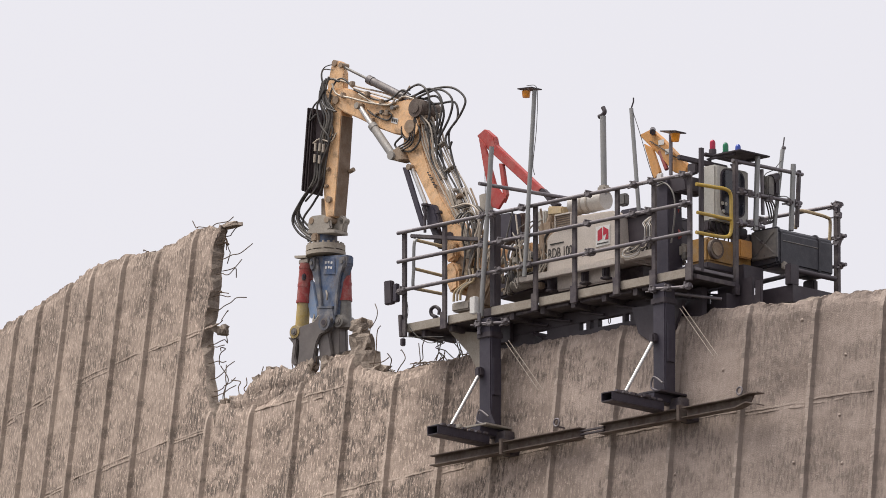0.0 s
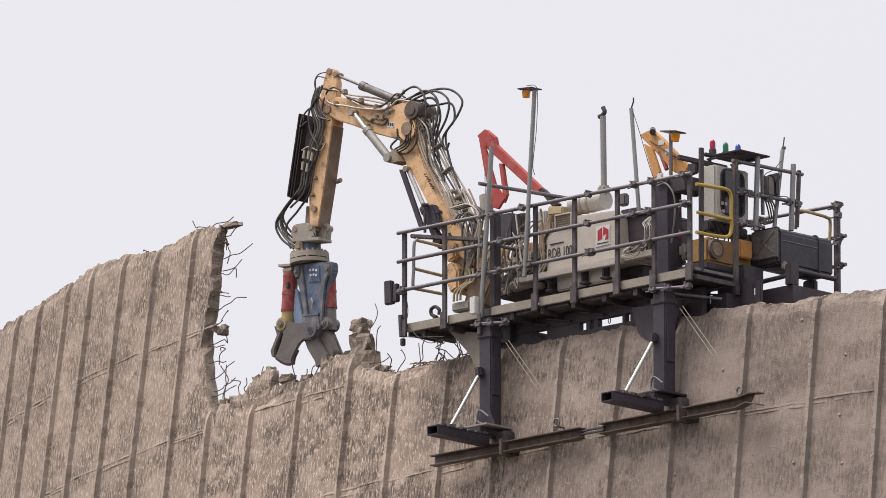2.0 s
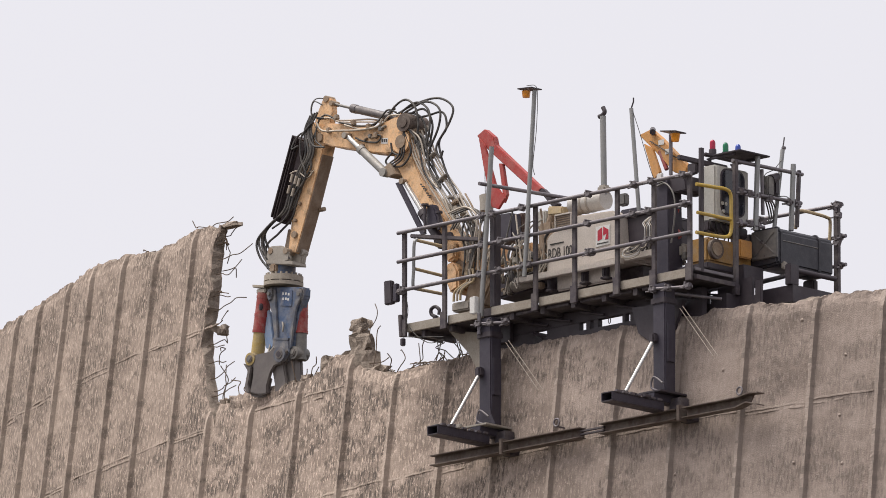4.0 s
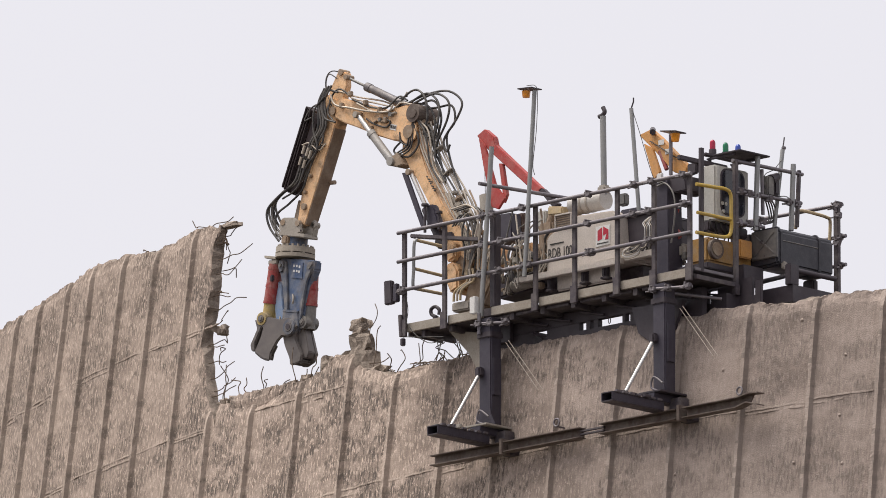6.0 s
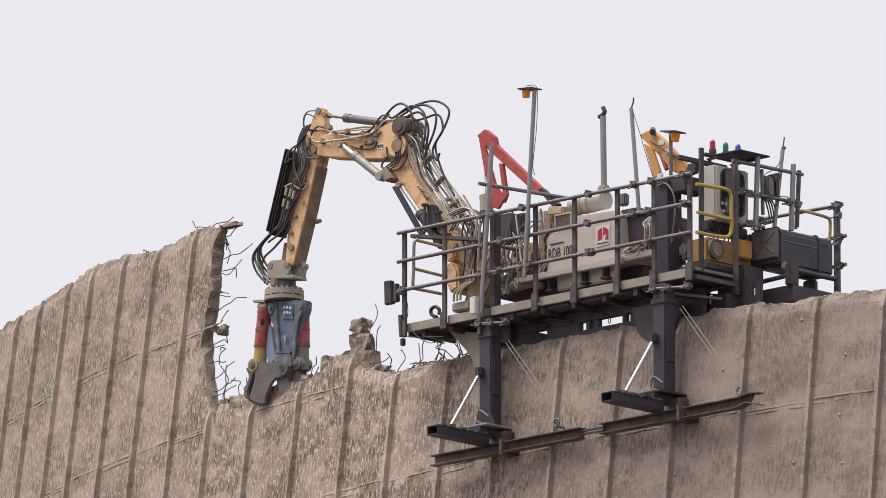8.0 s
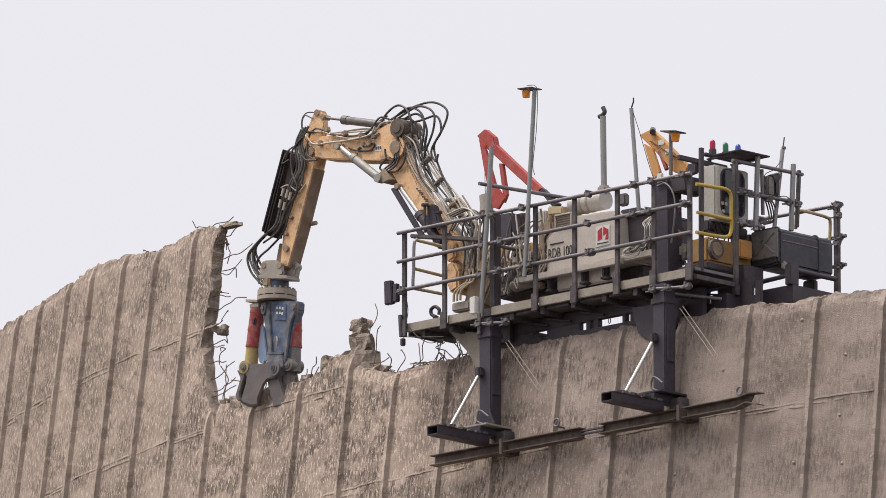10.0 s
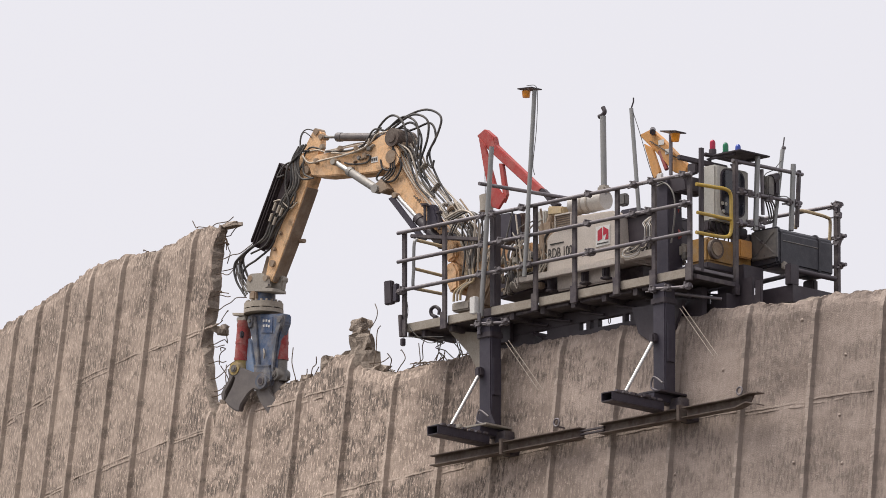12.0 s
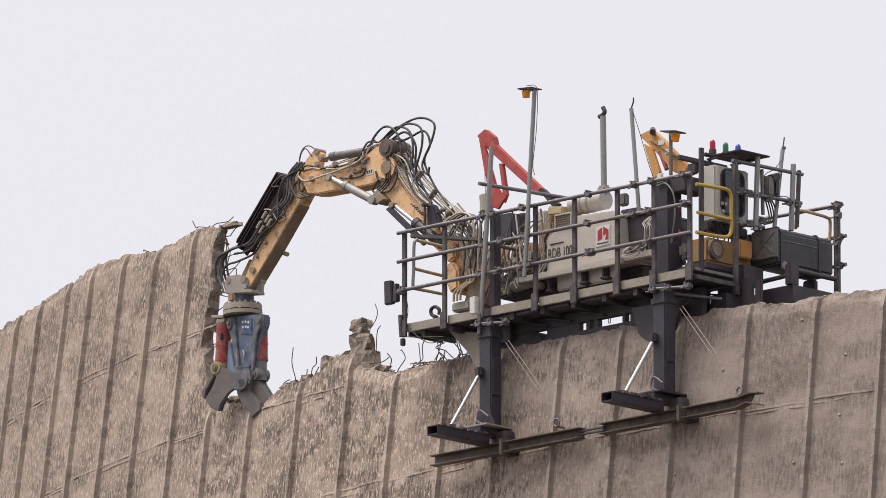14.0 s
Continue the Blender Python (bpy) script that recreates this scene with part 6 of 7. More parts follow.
for k in range(12):
    rnd = random.Random(5400 + k)
    part("fitting", box((rnd.uniform(-2.2, -1.35), rnd.uniform(0.2, 0.34), rnd.uniform(0.82, 1.3)), (rnd.uniform(0.04, 0.1), 0.07, rnd.uniform(0.04, 0.1)), 0.012), (GREY, TOE, BROWN, BARREL)[k % 4], valves)
for k in range(7):
    rnd = random.Random(70 + k)
    a = Vector((-2.149, 0.4, 0.964)) + Vector((0.12 * k, rnd.uniform(-0.1, 0.2), rnd.uniform(0.0, 0.2)))
    pts = [a + Vector((0.04 * j + rnd.uniform(-0.04, 0.04), rnd.uniform(-0.03, 0.03), 0.09 * j)) for j in range(5)]
    part("hose", tube(curve_pts(pts, 5), rnd.choice((0.012, 0.016, 0.02)), 7), rnd.choice((HOSE, HOSE, PIPE, BARREL, TOE)), valves)
for k in range(7):
    rnd = random.Random(170 + k)
    c = Vector((-1.784, 0.35, 0.864)) + Vector((rnd.uniform(-0.3, 0.5), rnd.uniform(0, 0.2), rnd.uniform(-0.05, 0.2)))
    part("fitting", box(c, (rnd.uniform(0.06, 0.14), 0.1, rnd.uniform(0.06, 0.16)), 0.015), rnd.choice((BLACK, BROWN, GREY, BARREL)), valves)

for k in range(12):
    rnd = random.Random(1270 + k)
    a = Vector((-2.012, 0.3, 1.155)) + Vector((rnd.uniform(0, 0.7), rnd.uniform(-0.1, 0.25), rnd.uniform(-0.25, 0.1)))
    pts = [a + Vector((0.09 * j, rnd.uniform(-0.03, 0.03), 0.07 * math.sin(j * 0.8 + k))) for j in range(5)]
    part("hose", tube(curve_pts(pts, 5), rnd.choice((0.009, 0.012, 0.016)), 7), rnd.choice((HOSE, HOSE, BARREL, PIPE)), valves)
for x_ in (0.0, 0.045):
    q0, q1 = (-1.761, -0.1, 1.704), (-1.752, -0.1, 0.527)
    part("pale_cable", tube([(q0[0] + x_, -0.1, q0[2]), (q1[0] + x_, -0.1, q1[2])], 0.007, 6), WHITE, valves)
for k in range(6):
    q = (0.636, 0.2, 1.029)
    part("pale_cable", tube(curve_pts([(q[0] + 0.03 * k, 0.2, q[2] + 0.05), (q[0] + 0.03 * k + 0.03, 0.18, q[2] + 0.2), (q[0] + 0.03 * k - 0.02, 0.2, q[2] + 0.28), (q[0] + 0.03 * k + 0.05, 0.25, q[2] + 0.36)]), 0.007, 6), (WHITE, PIPE, BARREL)[k % 3], engine)
for k in range(5):
    q = (0.394, 0.2, 0.953)
    w_, h_ = 0.17 - 0.012 * k, 0.075 - 0.008 * k
    part("cable_coil", tube(curve_pts([(q[0] + 0.02 * k + w_ * math.cos(a), 0.2 - 0.01 * k, q[2] + 0.012 * k + h_ * math.sin(a + 0.2 * k)) for a in [0.524 * j for j in range(13)]], 3), 0.007, 6), (PIPE, WHITE, PIPE, BARREL, PIPE)[k], engine)
for k in range(9):
    rnd = random.Random(3300 + k)
    c = Vector((-1.93, 0.3, 0.931)) + Vector((0.075 * k, rnd.uniform(-0.08, 0.15), 0.03 * k * 0.9 + rnd.uniform(-0.05, 0.06)))
    w_, h_ = rnd.uniform(0.06, 0.14), rnd.uniform(0.07, 0.16)
    part("hose_loop", tube(curve_pts([c + Vector((w_ * math.cos(a), 0.02 * a, h_ * math.sin(a))) for a in (-0.6, 0.3, 1.1, 1.9, 2.7, 3.5)], 4), rnd.choice((0.01, 0.013)), 6), rnd.choice((HOSE, DUSTY_HOSE, PIPE, DUSTY_HOSE)), valves)
turret = thing("boom_pedestal", (-3.09, 1.005)[:1] + (0.8, 0.5), "worn yellow cast pedestal carrying the boom", "pedestal")
part("casting", prism([(-3.41, 1.753), (-3.286, 1.764), (-3.203, 1.661), (-3.224, 1.496), (-3.348, 1.439), (-3.42, 1.571)], VA - 0.09, VA + 0.3, 0.03), YELLOW, turret)
part("casting", prism([(-3.4, 1.431), (-3.245, 1.454), (-3.162, 1.32), (-3.162, 1.077), (-3.307, 1.022), (-3.389, 1.202)], VA - 0.09, VA + 0.3, 0.03), YELLOW, turret)
part("column", prism([(-3.183, 1.627), (-2.75, 1.638), (-2.689, 1.098), (-2.874, 0.822), (-3.224, 0.873), (-3.121, 1.162)], VA + 0.06, VA + 0.35, 0.03), BROWN, turret)
for k in range(5):
    q = [(-2.914, 2.013), (-2.997, 1.919), (-3.028, 1.756), (-2.977, 1.52), (-3.018, 1.222)]
    part("hose", tube(curve_pts([(p[0] + 0.05 * k, VA - 0.14 + 0.05 * k, p[1] - 0.02 * k * (j % 2)) for j, p in enumerate(q)], 6), 0.013, 7), (HOSE, DUSTY_HOSE)[k % 2], turret)
part("foot", prism([(-3.307, 0.901), (-2.977, 0.898), (-2.977, 0.776), (-3.307, 0.779)], VA - 0.06, VA + 0.3, 0.02), GREY, turret)
for k in range(3):
    q = [(-3.224, 0.904), (-3.204, 1.022), (-3.08, 1.095), (-2.977, 1.14), (-2.997, 1.295)]
    part("pipe", tube(curve_pts([(p[0] + 0.06 * k, VA - 0.1, p[1]) for p in q], 6), 0.017, 8), (CREAM, PIPE, CREAM)[k], turret)
part("bracket", prism([(-3.121, 1.618), (-2.997, 1.63), (-2.956, 1.441), (-3.018, 1.177), (-3.121, 1.223), (-3.059, 1.426)], VA - 0.04, VA + 0.04, 0.015), BROWN, turret)
part("web", prism([(-3.369, 1.594), (-3.141, 1.621), (-3.1, 1.311), (-3.348, 1.348)], VA + 0.02, VA + 0.28, 0.02), BROWN, turret)
part("ram_mount", prism([(-3.658, 1.881), (-3.348, 1.88), (-3.286, 1.764), (-3.451, 1.652), (-3.617, 1.692)], VA - 0.02, VA + 0.2, 0.015), BLACK, turret)
part("ram_block", prism([(-3.68, 2.27), (-3.56, 2.26), (-3.43, 1.946), (-3.68, 1.971)], 0.6, 0.72, 0.02), DARK, turret, "dark ram bracket")
part("crosshead", prism([(-3.883, 0.5, 1.891)[::2], (-2.592, 0.5, 1.651)[::2], (-2.592, 0.5, 1.598)[::2], (-3.883, 0.5, 1.838)[::2]], 0.5, 0.6, 0.01), POST, turret)

for x_ in (0, 1):
    q = ((-3.651, 0.55, 2.245)[::2], (-3.393, 0.55, 2.107)[::2])[x_]
    b = tube([(q[0], 0.55, (-3.762, 1.882)[1]), (q[0], 0.55, q[1])], (0.02, 0.02)[x_], 10)
    tube([(q[0], 0.55, q[1] - 0.006), (q[0], 0.55, q[1] + 0.022)], (0.05, 0.046)[x_], 16, b)
    part("lock_pin", b, BLACK, turret, "dark mushroom-headed pin")

# ---- cranes ----
red_crane = thing("folded_crane", (-2.517, 0.85, 1.884), "folded red steel loader crane arm", "crane arm")
part("jib", prism([(-2.968, 0.85, 3.126)[::2], (-2.824, 0.85, 3.195)[::2], (-2.659, 0.85, 3.063)[::2], (-2.638, 0.85, 2.96)[::2], (-1.798, 0.85, 2.238)[::2], (-1.88, 0.85, 2.167)[::2], (-2.762, 0.85, 2.903)[::2]], 0.82, 0.92, 0.01), CRANE_RED, red_crane)
part("strut", prism([(-2.896, 0.85, 3.077)[::2], (-2.783, 0.85, 2.968)[::2], (-2.577, 0.85, 2.388)[::2], (-2.413, 0.85, 2.195)[::2], (-2.537, 0.85, 2.062)[::2], (-2.66, 0.85, 2.111)[::2], (-2.804, 0.85, 2.651)[::2]], 0.78, 0.82, 0.008), CRANE_RED, red_crane)
part("strut", prism([(-2.567, 0.85, 2.69)[::2], (-2.495, 0.85, 2.679)[::2], (-2.413, 0.85, 2.249)[::2], (-2.475, 0.85, 2.144)[::2]], 0.82, 0.87, 0.006), CRANE_RED, red_crane)
part("tail", prism([(-1.901, 0.85, 2.269)[::2], (-1.778, 0.85, 2.235)[::2], (-1.493, 0.85, 1.979)[::2], (-1.595, 0.85, 1.949)[::2]], 0.83, 0.91, 0.008), BLACK, red_crane)
part("ball", tube(curve_pts([(-2.777, 0.8, 2.289), (-2.766, 0.8, 2.181), (-2.767, 0.8, 2.074)]), 0.09, 16), GREY, red_crane)
part("wire", tube([(-2.807, 0.8, 2.933), (-2.787, 0.8, 2.26)], 0.005, 5), HOSE, red_crane)
orange_crane = thing("folded_crane", (0.773, 0.7, 1.851), "folded orange steel loader crane arm", "crane arm")
part("jib", prism([(0.112, 0.7, 2.63)[::2], (0.314, 0.7, 2.674)[::2], (0.475, 0.7, 2.544)[::2], (0.975, 0.7, 2.075)[::2], (0.934, 0.7, 1.962)[::2], (0.734, 0.7, 2.037)[::2], (0.374, 0.7, 2.394)[::2]], 0.66, 0.78, 0.01), CRANE_ORANGE, orange_crane)
part("strut", prism([(0.233, 0.7, 2.491)[::2], (0.394, 0.7, 2.406)[::2], (0.533, 0.7, 2.068)[::2], (0.412, 0.7, 1.982)[::2]], 0.62, 0.66, 0.008), CRANE_ORANGE, orange_crane)
part("ram", tube([(0.473, 0.68, 2.36), (0.592, 0.68, 2.101)], 0.03, 10), RED, orange_crane)
part("pin", tube([(0.418, 0.6, 2.612), (0.184, 0.85, 2.719)], 0.04, 10), BLACK, orange_crane)
for q in ((0.517, 0.655, 2.47), (0.637, 0.655, 2.331)):
    part("decal", box(q, (0.1, 0.006, 0.07), 0), WHITE, orange_crane)
part("hose", tube(curve_pts([(0.33, 0.64, 2.512), (0.53, 0.64, 2.39), (0.781, 0.64, 2.231), (1.051, 0.64, 2.137)]), 0.008, 6), HOSE, orange_crane)

mast = thing("dark_mast", (1.175, 0.05, 0.492), "dark box-section steel mast bolted to the deck", "mast")
part("box_column", prism([(0.977, 0, 1.769)[::2], (1.237, 0, 1.774)[::2], (1.261, 0, 0.501)[::2], (1.001, 0, 0.495)[::2]], 0.0, 0.27, 0.01), DARK, mast)
part("head", prism([(1.086, -0.02, 1.779)[::2], (1.496, -0.02, 1.791)[::2], (1.525, -0.02, 1.585)[::2], (1.305, -0.02, 1.581)[::2]], 0.05, 0.45, 0.015), BLACK, mast)
part("head_panel", box((1.126, -0.02, 1.795), (0.1, 0.04, 0.12), 0.01), WHITE, mast)
part("side_case", prism([(1.298, 0.3, 1.999)[::2], (1.468, 0.3, 2.011)[::2], (1.467, 0.3, 1.861)[::2], (1.307, 0.3, 1.841)[::2]], 0.3, 0.36, 0.015), BLACK, mast)
part("cable", tube(curve_pts([(1.075, -0.03, 1.689), (1.235, -0.03, 1.702), (1.374, -0.03, 1.532), (1.393, -0.03, 1.267), (1.331, -0.03, 0.904)]), 0.012, 6), BARREL, mast)
part("cable", tube(curve_pts([(1.238, 0.2, 1.402), (1.197, 0.2, 1.184), (1.287, 0.2, 1.058), (1.216, 0.2, 0.994)]), 0.02, 6), RED, mast)
part("pump", box((1.262, 0.3, 0.846), (0.14, 0.2, 0.2), 0.05), GREY, mast)
for k in range(6):
    rnd = random.Random(900 + k)
    a = Vector((1.285, 0.2, 0.76)) + Vector((rnd.uniform(-0.1, 0.2), rnd.uniform(0, 0.2), rnd.uniform(-0.1, 0.1)))
    part("fitting", box(a, (rnd.uniform(0.05, 0.1), 0.08, rnd.uniform(0.05, 0.12)), 0.012), rnd.choice((BLACK, BROWN, BARREL, GREY)), mast)

# ---- end cabin and tank ----
cabin = thing("control_cabinet", (1.75, 0.5, 1.4), "pale grey control cabinet with a rounded dark window", "control cabinet")
ztop, zbot = (1.85, 0.211, 1.908)[2], (1.85, 0.206, 1.175)[2]
CV0, CV1 = (1.85, 0.24, 1.539)[1], (1.85, 0.874, 1.639)[1]
part("case", span((1.62, CV0, zbot), (1.85, CV1, ztop), 0.015), CABINET, cabin)
part("door", span((1.851, CV0 + 0.02, zbot + 0.02), (1.87, CV1 - 0.02, ztop - 0.02), 0.008), CABINET, cabin)


def rounded(cy, cz, w, h, r):
    out = []
    for k in range(20):
        a = 6.28319 * (k + 0.5) / 20
        sx, sz = (1 if math.cos(a) > 0 else -1), (1 if math.sin(a) > 0 else -1)
        out.append((cy + sx * (w / 2 - r) + r * math.cos(a), cz + sz * (h / 2 - r) + r * math.sin(a)))
    return out


wc = (1.87, 0.551, 1.57)
for nm, w, h, r, d, m_ in (("window_rim", 0.46, 0.62, 0.12, 0.012, BLACK), ("window", 0.41, 0.57, 0.1, 0.018, WINDOW)):
    b = bmesh.new()
    ring_ = rounded(wc[1], wc[2], w, h, r)
    lo = [b.verts.new((1.868, y, z)) for y, z in ring_]
    hi = [b.verts.new((1.868 + d, y, z)) for y, z in ring_]
    b.faces.new(hi)
    for i in range(20):
        b.faces.new((lo[i], lo[(i + 1) % 20], hi[(i + 1) % 20], hi[i]))
    part(nm, b, m_, cabin, "dark rounded window" if nm == "window" else "")
for k, q in enumerate([(1.88, 0.346, 1.402), (1.88, 0.411, 1.404), (1.88, 0.367, 1.301)]):
    part("gauge", tube([(1.88, q[1], q[2]), (1.892, q[1], q[2])], 0.025, 12), CABINET, cabin)
part("roof", span((1.63, 0.45, 2.085), (2.1, 1.03, 2.105), 0.006), BLACK, cabin, "dark overhanging roof plate")
part("lamp_bar", span((1.455, 0.4, 2.105), (1.545, 1.15, 2.138), 0.005), BLACK, cabin)
for v in (0.5, 0.95):
    part("roof_arm", span((1.46, v, 2.06), (1.95, v + 0.04, 2.084), 0.004), BLACK, cabin)
    part("roof_arm", span((1.48, v, 1.9), (1.52, v + 0.04, 2.059), 0.004), BLACK, cabin)
part("roof_bracket", span((1.5, -0.1, (1.85, 0.211, 1.945)[2] + 0.02), (1.56, 0.8, (1.85, 0.211, 1.945)[2] + 0.08), 0.006), BLACK, cabin)
part("cable_box", span((1.6, 0.2, zbot - 0.14), (1.78, 0.95, zbot - 0.002), 0.02), BLACK, cabin)
for k in range(6):
    y_ = 0.2 + 0.1 * k
    part("cable", tube(curve_pts([(1.8, y_, zbot + 0.01), (1.8, y_ + 0.02, zbot - 0.08), (1.78, y_ + 0.12 - 0.05 * (k % 2), zbot - 0.14), (1.75, y_ + 0.1, zbot - 0.26)]), 0.01, 6), HOSE, cabin)
for nm, p, m_, lab in (("red_lamp", (1.5, 0.578, 2.267), LENS_RED, "red signal lamp"), ("green_lamp", (1.5, 0.825, 2.27), LENS_GREEN, "green signal lamp"), ("blue_lamp", (1.5, 1.062, 2.285), LENS_BLUE, "blue signal lamp")):
    lamp = thing("signal_lamp", (p[0], p[1], p[2] - 0.08), lab + " with a dark base on the cabinet roof", "signal lamp", "signal lamps")
    b = tube([(p[0], p[1], p[2] + h_) for h_ in (-0.06, 0.02, 0.04, 0.055, 0.066, 0.07)], 0.038, 16)
    for vtx in b.verts:
        k = max(0.0, (vtx.co.z - p[2] - 0.02) / 0.055)
        vtx.co.x = p[0] + (vtx.co.x - p[0]) * math.sqrt(max(0.03, 1 - k * k))
        vtx.co.y = p[1] + (vtx.co.y - p[1]) * math.sqrt(max(0.03, 1 - k * k))
    part("lens", b, m_, lamp)
    part("base", tube([(p[0], p[1], p[2] - 0.13), (p[0], p[1], p[2] - 0.06)], 0.05, 16), BLACK, lamp)
motor = thing("orange_motor", (1.7, 0.558, 0.865), "dusty orange motor unit below the cabinet", "motor")
part("shell", span((1.45, 0.16, 0.62), (1.8, 1.0, 0.95), 0.03), surf("dusty_orange_paint", (0.4, 0.22, 0.06), (0.25, 0.15, 0.07), 0.6, dusty=0.3), motor)
mo = (1.9, 0.257, 0.825)
part("fan_ring", tube([(1.8, mo[1] + 0.02, mo[2] - 0.03), (1.85, mo[1] + 0.02, mo[2] - 0.03)], 0.13, 24), RAIL, motor, "dark brown fan ring")
part("fan_hub", tube([(1.85, mo[1] + 0.02, mo[2] - 0.03), (1.862, mo[1] + 0.02, mo[2] - 0.03)], 0.09, 20), BROWN, motor)
part("tray", span((1.3, 0.1, 0.52), (1.85, 1.0, 0.6), 0.01), BLACK, motor)
part("side_cover", span((1.81, 0.66, 0.74), (1.9, 0.9, 0.98), 0.015), CRANE_ORANGE, motor, "dusty orange side cover")
part("stand", span((1.8, 0.6, 0.38), (2.02, 0.98, 0.62), 0.01), BLACK, motor)
part("backing", span((1.4, 1.01, 0.4), (1.75, 1.1, 1.12), 0.01), BLACK, motor)
PANEL = surf("grey_pressed_steel", (0.15, 0.145, 0.15), (0.23, 0.215, 0.205), 0.35, 0.3, dusty=0.35)
tank = thing("fuel_tank", (2.1, 1.4, 0.6), "large dark steel tank with a cross-pressed end panel", "tank")
TZ0, TZ1 = (2.35, 1.004, 0.695)[2], (2.35, 1.007, 1.151)[2]
part("shell", prism([(1.8, TZ1), (2.18, TZ1), (2.24, TZ1 - 0.06), (2.24, TZ0 - 0.03), (2.16, TZ0 - 0.05), (1.84, TZ0 - 0.05), (1.76, TZ0 - 0.03), (1.76, TZ1 - 0.06)], 0.99, 2.08, 0.025), TANK, tank)
for v in (1.05, 1.78):
    part("strap", prism([(1.79, TZ1 + 0.012), (2.19, TZ1 + 0.012), (2.252, TZ1 - 0.06), (2.252, TZ0 - 0.03), (2.16, TZ0 - 0.062), (1.84, TZ0 - 0.062), (1.748, TZ0 - 0.03), (1.748, TZ1 - 0.06)], v, v + 0.045, 0.006), TANK, tank)
PU0, PU1, PZ0, PZ1 = (1.82, 0.955, 0.909)[0], (2.277, 0.955, 0.9)[0], (1.819, 0.955, 0.737)[2], (1.821, 0.955, 1.118)[2]
part("end_panel", span((PU0, 0.955, PZ0), (PU1, 0.987, PZ1), 0.015), PANEL, tank, "grey end panel with a pressed cross")
for sgn in (-1, 1):
    a = math.atan2(PZ1 - PZ0 - 0.08, PU1 - PU0 - 0.08) * sgn
    part("pressing", box(((PU0 + PU1) / 2, 0.953, (PZ0 + PZ1) / 2), (0.46, 0.02, 0.03), 0.009, None, Matrix.Rotation(-a, 4, "Y")), PANEL, tank)
part("seam", tube([(2.242, 1.1, TZ0 + 0.28), (2.242, 1.77, TZ0 + 0.28)], 0.008, 6), BARREL, tank)
part("valve", box((2.26, 1.112, 0.643), (0.06, 0.08, 0.1), 0.015), GREY, tank)

part("cradle", span((1.8, 1.95, TZ0 - 0.25), (2.0, 2.05, TZ0 - 0.062), 0.02), BLACK, tank)
horn = thing("work_lamp", (1.95, 1.219, 1.753), "grey and black work lamp on a bracket", "work lamp")
part("case", box((1.95, 1.154, 1.743), (0.1, 0.12, 0.26), 0.015), BARREL, horn)
part("hood", tube([(1.95, 1.198, 1.84), (1.95, 1.328, 1.905)], 0.07, 12, None, 0.05), BLACK, horn)
part("back_case", box((1.9, 1.316, 1.761), (0.12, 0.1, 0.22), 0.02), BLACK, horn)
part("stay", tube([(1.95, 1.026, 1.947), (1.95, 1.044, 1.351)], 0.025, 8), TUBE, horn)
for k in range(4):
    rnd = random.Random(300 + k)
    a, b_ = Vector((1.9, 1.057, 1.66)), Vector((1.9, 1.118, 1.236))
    part("cable", tube(curve_pts([a + Vector((0, 0.02 * k, 0)), a + Vector((0, 0.1 + 0.05 * k, -0.12)), b_ + Vector((0, 0.1 + 0.04 * k, 0.1)), b_]), 0.01, 6), HOSE, horn)
part("wire", tube(curve_pts([(1.95, 1.4, 2.123), (1.95, 1.26, 1.985), (1.95, 1.1, 1.9), (1.95, 1.06, 1.8), (1.95, 1.09, 1.7)]), 0.006, 5), HOSE, horn)
part("wire", tube(curve_pts([(1.95, 1.2, 1.62), (1.95, 1.34, 1.64), (1.95, 1.5, 1.66), (1.95, 1.62, 1.6)]), 0.006, 5), HOSE, horn)
# ---- what moves ----
TIMES = [0, 0.5, 1, 1.5, 2, 2.5, 3, 5.5, 6, 6.5, 7, 7.5, 8, 10.5, 11, 11.5, 12, 12.5, 13, 13.5, 14]
A_BOOM = [0.0, 1.34, 4.79, 3.98, 1.14, 5.12, 5.7, 7.24, 2.09, 7.82, 8.64, 8.03, 7.96, 8.78, 7.89, 4.99, 12.32, 11.12, 10.58, 7.6, 16.21]
A_FRONT = [0.0, 3.85, 10.27, 8.72, 3.77, 9.78, 11.0, 11.63, 2.69, 14.93, 16.56, 15.48, 15.4, 15.64, 14.1, 9.61, 20.19, 18.49, 17.39, 12.52, 24.18]
A_STICK = [0.0, -4.94, -5.91, -4.14, -5.27, -14.06, -15.05, -17.52, -18.87, -12.38, -12.64, -12.91, -12.41, -15.48, -16.4, -15.44, -22.4, -23.9, -23.95, -24.64, -36.5]
A_TOOL = [0.0, -0.07, 1.09, 1.75, 1.72, -1.75, -2.33, -4.6, -5.02, -0.82, -1.26, -0.79, -0.91, -2.92, -3.54, -2.41, -1.24, -2.09, -1.72, -1.52, 0.36]
A_SLEW = [0.0, 1.78, 1.52, 0.84, 1.48, 1.79, 1.42, -1.9, -1.42, -0.3, 0.7, 0.76, 0.9, 1.23, -0.47, 1.48, 0.51, -0.22, -0.88, 0.93, 0.16]
A_JAW = [-19.1, -0.2, 3.3, -18.7, 3.2, 6.6, -3.0, -19.5, -0.0, 8.8, 2.6, -2.7, -3.8, -9.9, -19.6, 12.0, 9.7, -4.0, -15.5, 12.2, 13.9]


def swing(p, about, deg, to=None):
    """A point of (u, z), turned about another and carried to its new place."""
    a = radians(deg)
    x, z = p[0] - about[0], p[1] - about[1]
    to = to or about
    return (to[0] + math.cos(a) * x - math.sin(a) * z, to[1] + math.sin(a) * x + math.cos(a) * z)


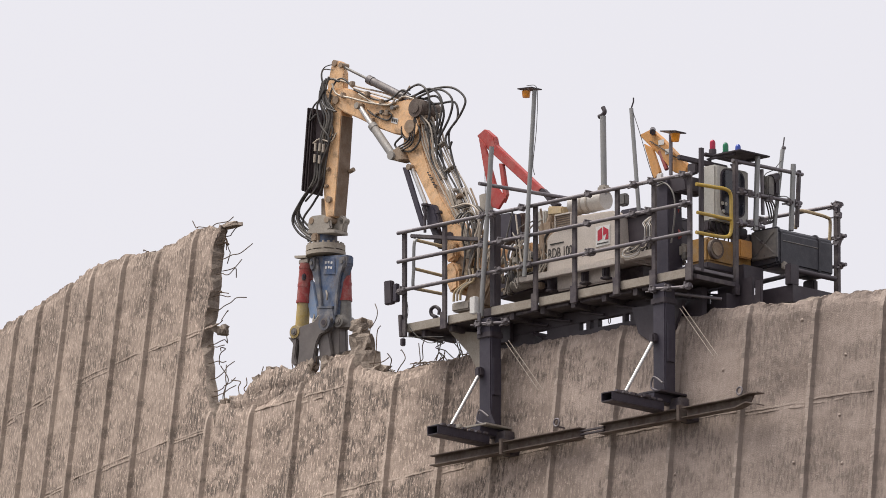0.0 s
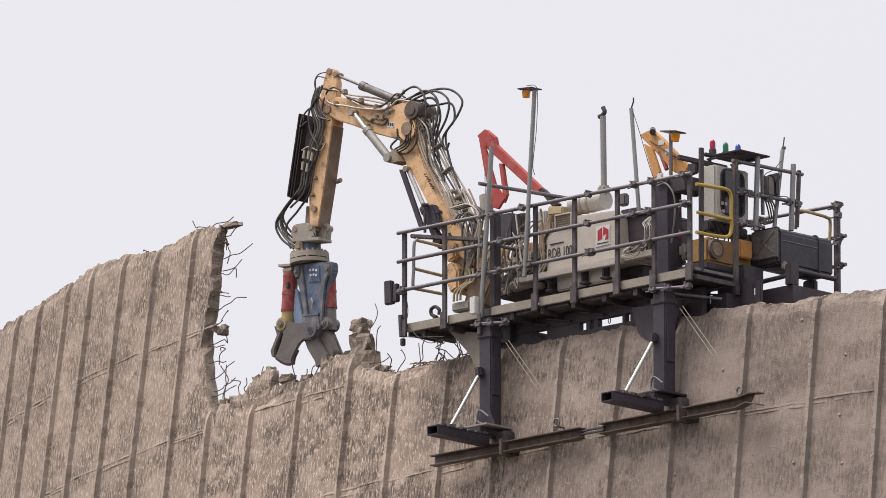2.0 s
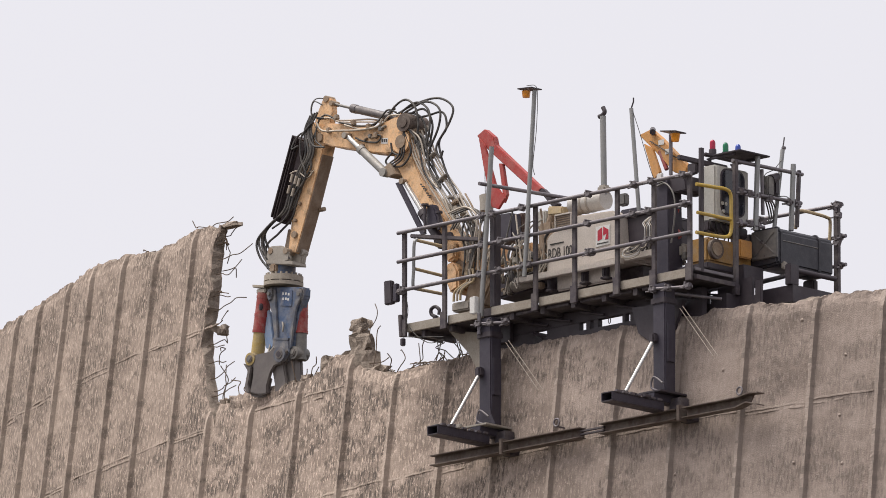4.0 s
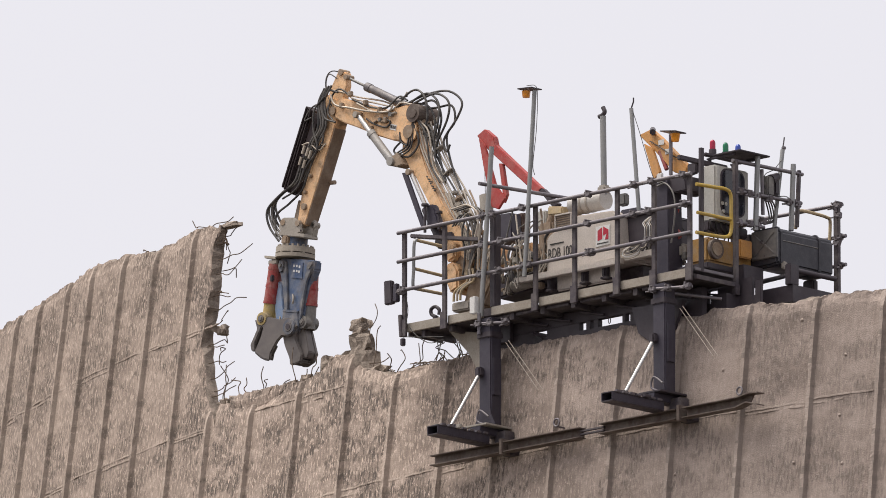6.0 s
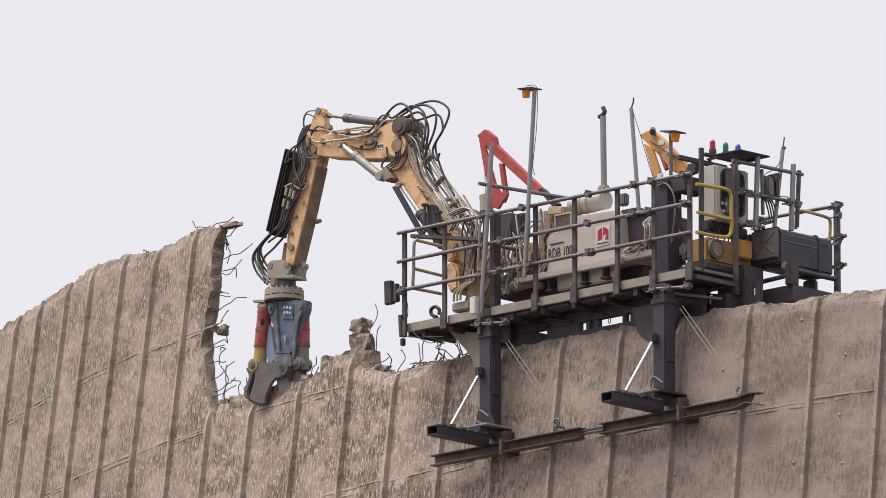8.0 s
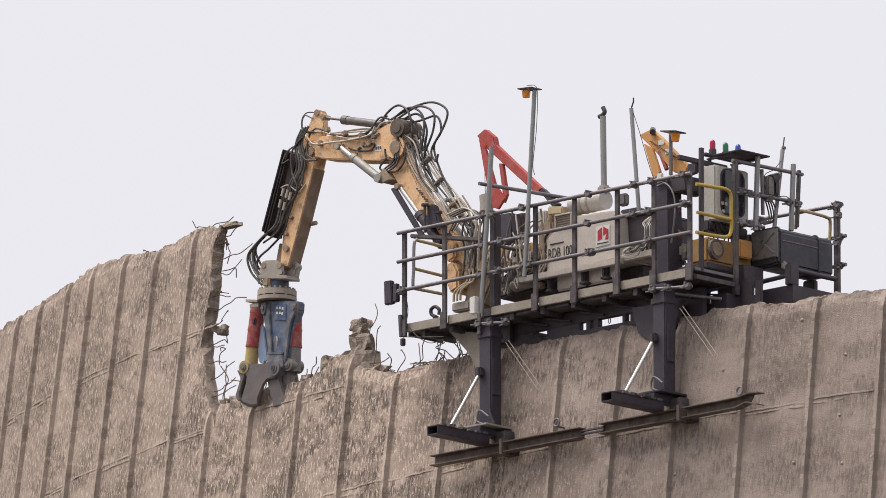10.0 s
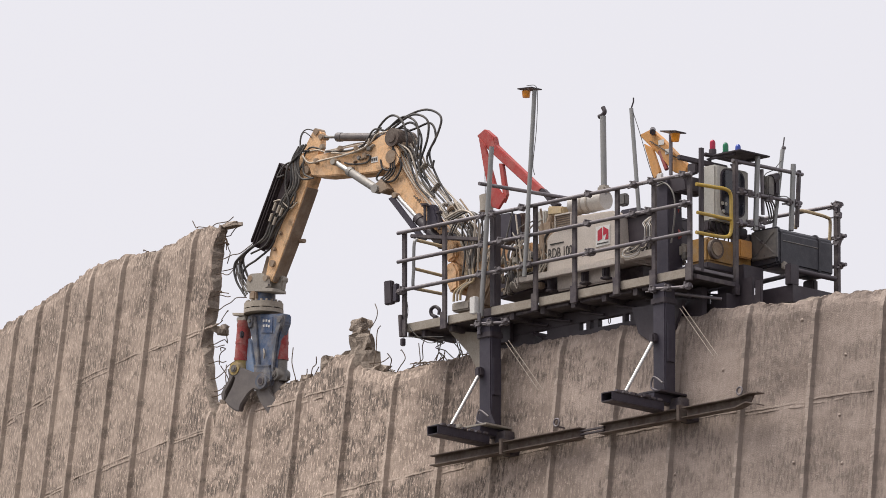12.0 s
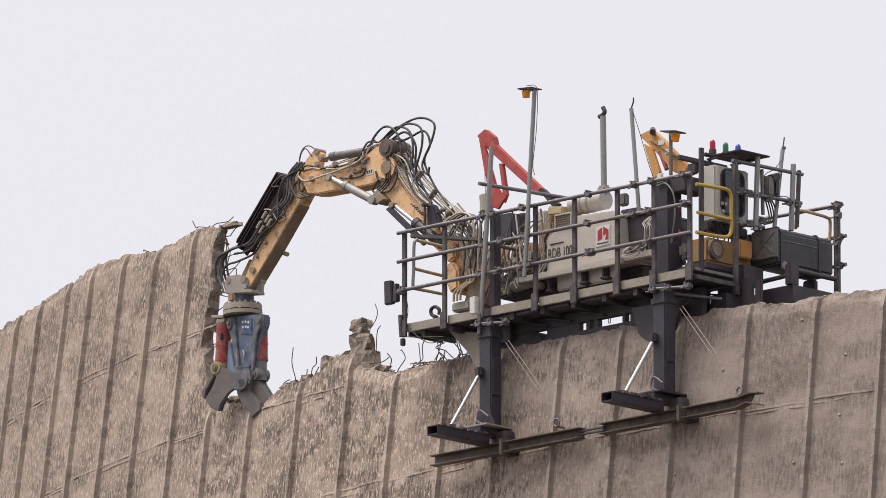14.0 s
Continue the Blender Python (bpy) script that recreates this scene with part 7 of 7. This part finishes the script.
def heading(a, b):
    return math.degrees(math.atan2(b[1] - a[1], b[0] - a[0]))


def motions():
    base = ORG[arm]
    rows = {k: [] for k in ("boom", "front", "stick", "tool", "arm", "jl", "jr", "lb", "lr", "fb", "fr", "cb", "cr", "rl", "sl", "rr", "sr")}

    def row(key, t, p, deg, v=VA, org=base):
        rows[key].append((t, pose(p[0] - org.x, v - org.y, p[1] - org.z, 0, -deg, 0)))

    for t, ab, af, ast, at_, aj, slew in zip(TIMES, A_BOOM, A_FRONT, A_STICK, A_TOOL, A_JAW, A_SLEW):
        about = MF @ pose(base.x, base.y, base.z, 0, 0, slew)
        rows["arm"].append((t, about))
        knee = swing(P_KNEE, P_BOOM, ab)
        tip = swing(P_STICK, P_KNEE, af, knee)
        head = swing(P_TOOL, P_STICK, ast, tip)
        row("boom", t, P_BOOM, ab)
        row("front", t, knee, af)
        row("stick", t, tip, ast)
        rows["tool"].append((t, about @ pose(head[0] - base.x, VA - base.y, head[1] - base.z, 0, -at_, 0)))
        for kb, kr, b0, e0, b1, e1, v in (("lb", "lr", LIFT_BASE, LIFT_END, LIFT_BASE, swing(LIFT_END, P_BOOM, ab), VA - 0.02),
                                         ("fb", "fr", FOLD_BASE, FOLD_END, swing(FOLD_BASE, P_BOOM, ab), swing(FOLD_END, P_KNEE, af, knee), VA - 0.09),
                                         ("cb", "cr", CROWD_BASE, CROWD_END, swing(CROWD_BASE, P_KNEE, af, knee), swing(CROWD_END, P_STICK, ast, tip), VA + 0.06)):
            turn = heading(b1, e1) - heading(b0, e0)
            row(kb, t, b1, turn, v)
            row(kr, t, e1, turn, v)
        org = ORG[tool]
        open_by = aj
        row("jl", t, P_JAW, -open_by, VA, org)
        row("jr", t, P_JAW, open_by, VA, org)
        for kb, ks, top, low, sign in (("rl", "sl", RL_TOP, RL_LOW, -1), ("rr", "sr", RR_TOP, RR_LOW, 1)):
            a, b = (top.x, top.z), (low.x, low.z)
            b1 = swing(b, P_JAW, sign * open_by)
            turn = heading(a, b1) - heading(a, b)
            row(kb, t, a, turn, top.y, org)
            row(ks, t, b1, turn, top.y, org)
    for ob, key in ((arm, "arm"), (boom, "boom"), (front, "front"), (stick, "stick"), (tool, "tool"), (jaw_left, "jl"), (jaw_right, "jr"),
                    (lift_barrel, "lb"), (lift_rod, "lr"), (fold_barrel, "fb"), (fold_rod, "fr"), (crowd_barrel, "cb"), (crowd_rod, "cr"),
                    (ram_left, "rl"), (sleeve_left, "sl"), (ram_right, "rr"), (sleeve_right, "sr")):
        walk(ob, rows[key])
    for th, t0 in FALLING:
        m = th.matrix_world.copy()
        gone = [(t0, m)]
        for k in range(1, 7):
            s = 0.25 * k
            inward = MF.to_3x3() @ Vector((0.05, 0.55 * s, -4.9 * s * s * 0.8))
            gone.append((t0 + s, Matrix.Translation(m.translation + inward) @ m.to_3x3().to_4x4() @ pose(0, 0, 0, 70 * s, 40 * s, 0)))
        walk(th, [(0.0, m)] + gone + [(14.0, gone[-1][1])])


motions()
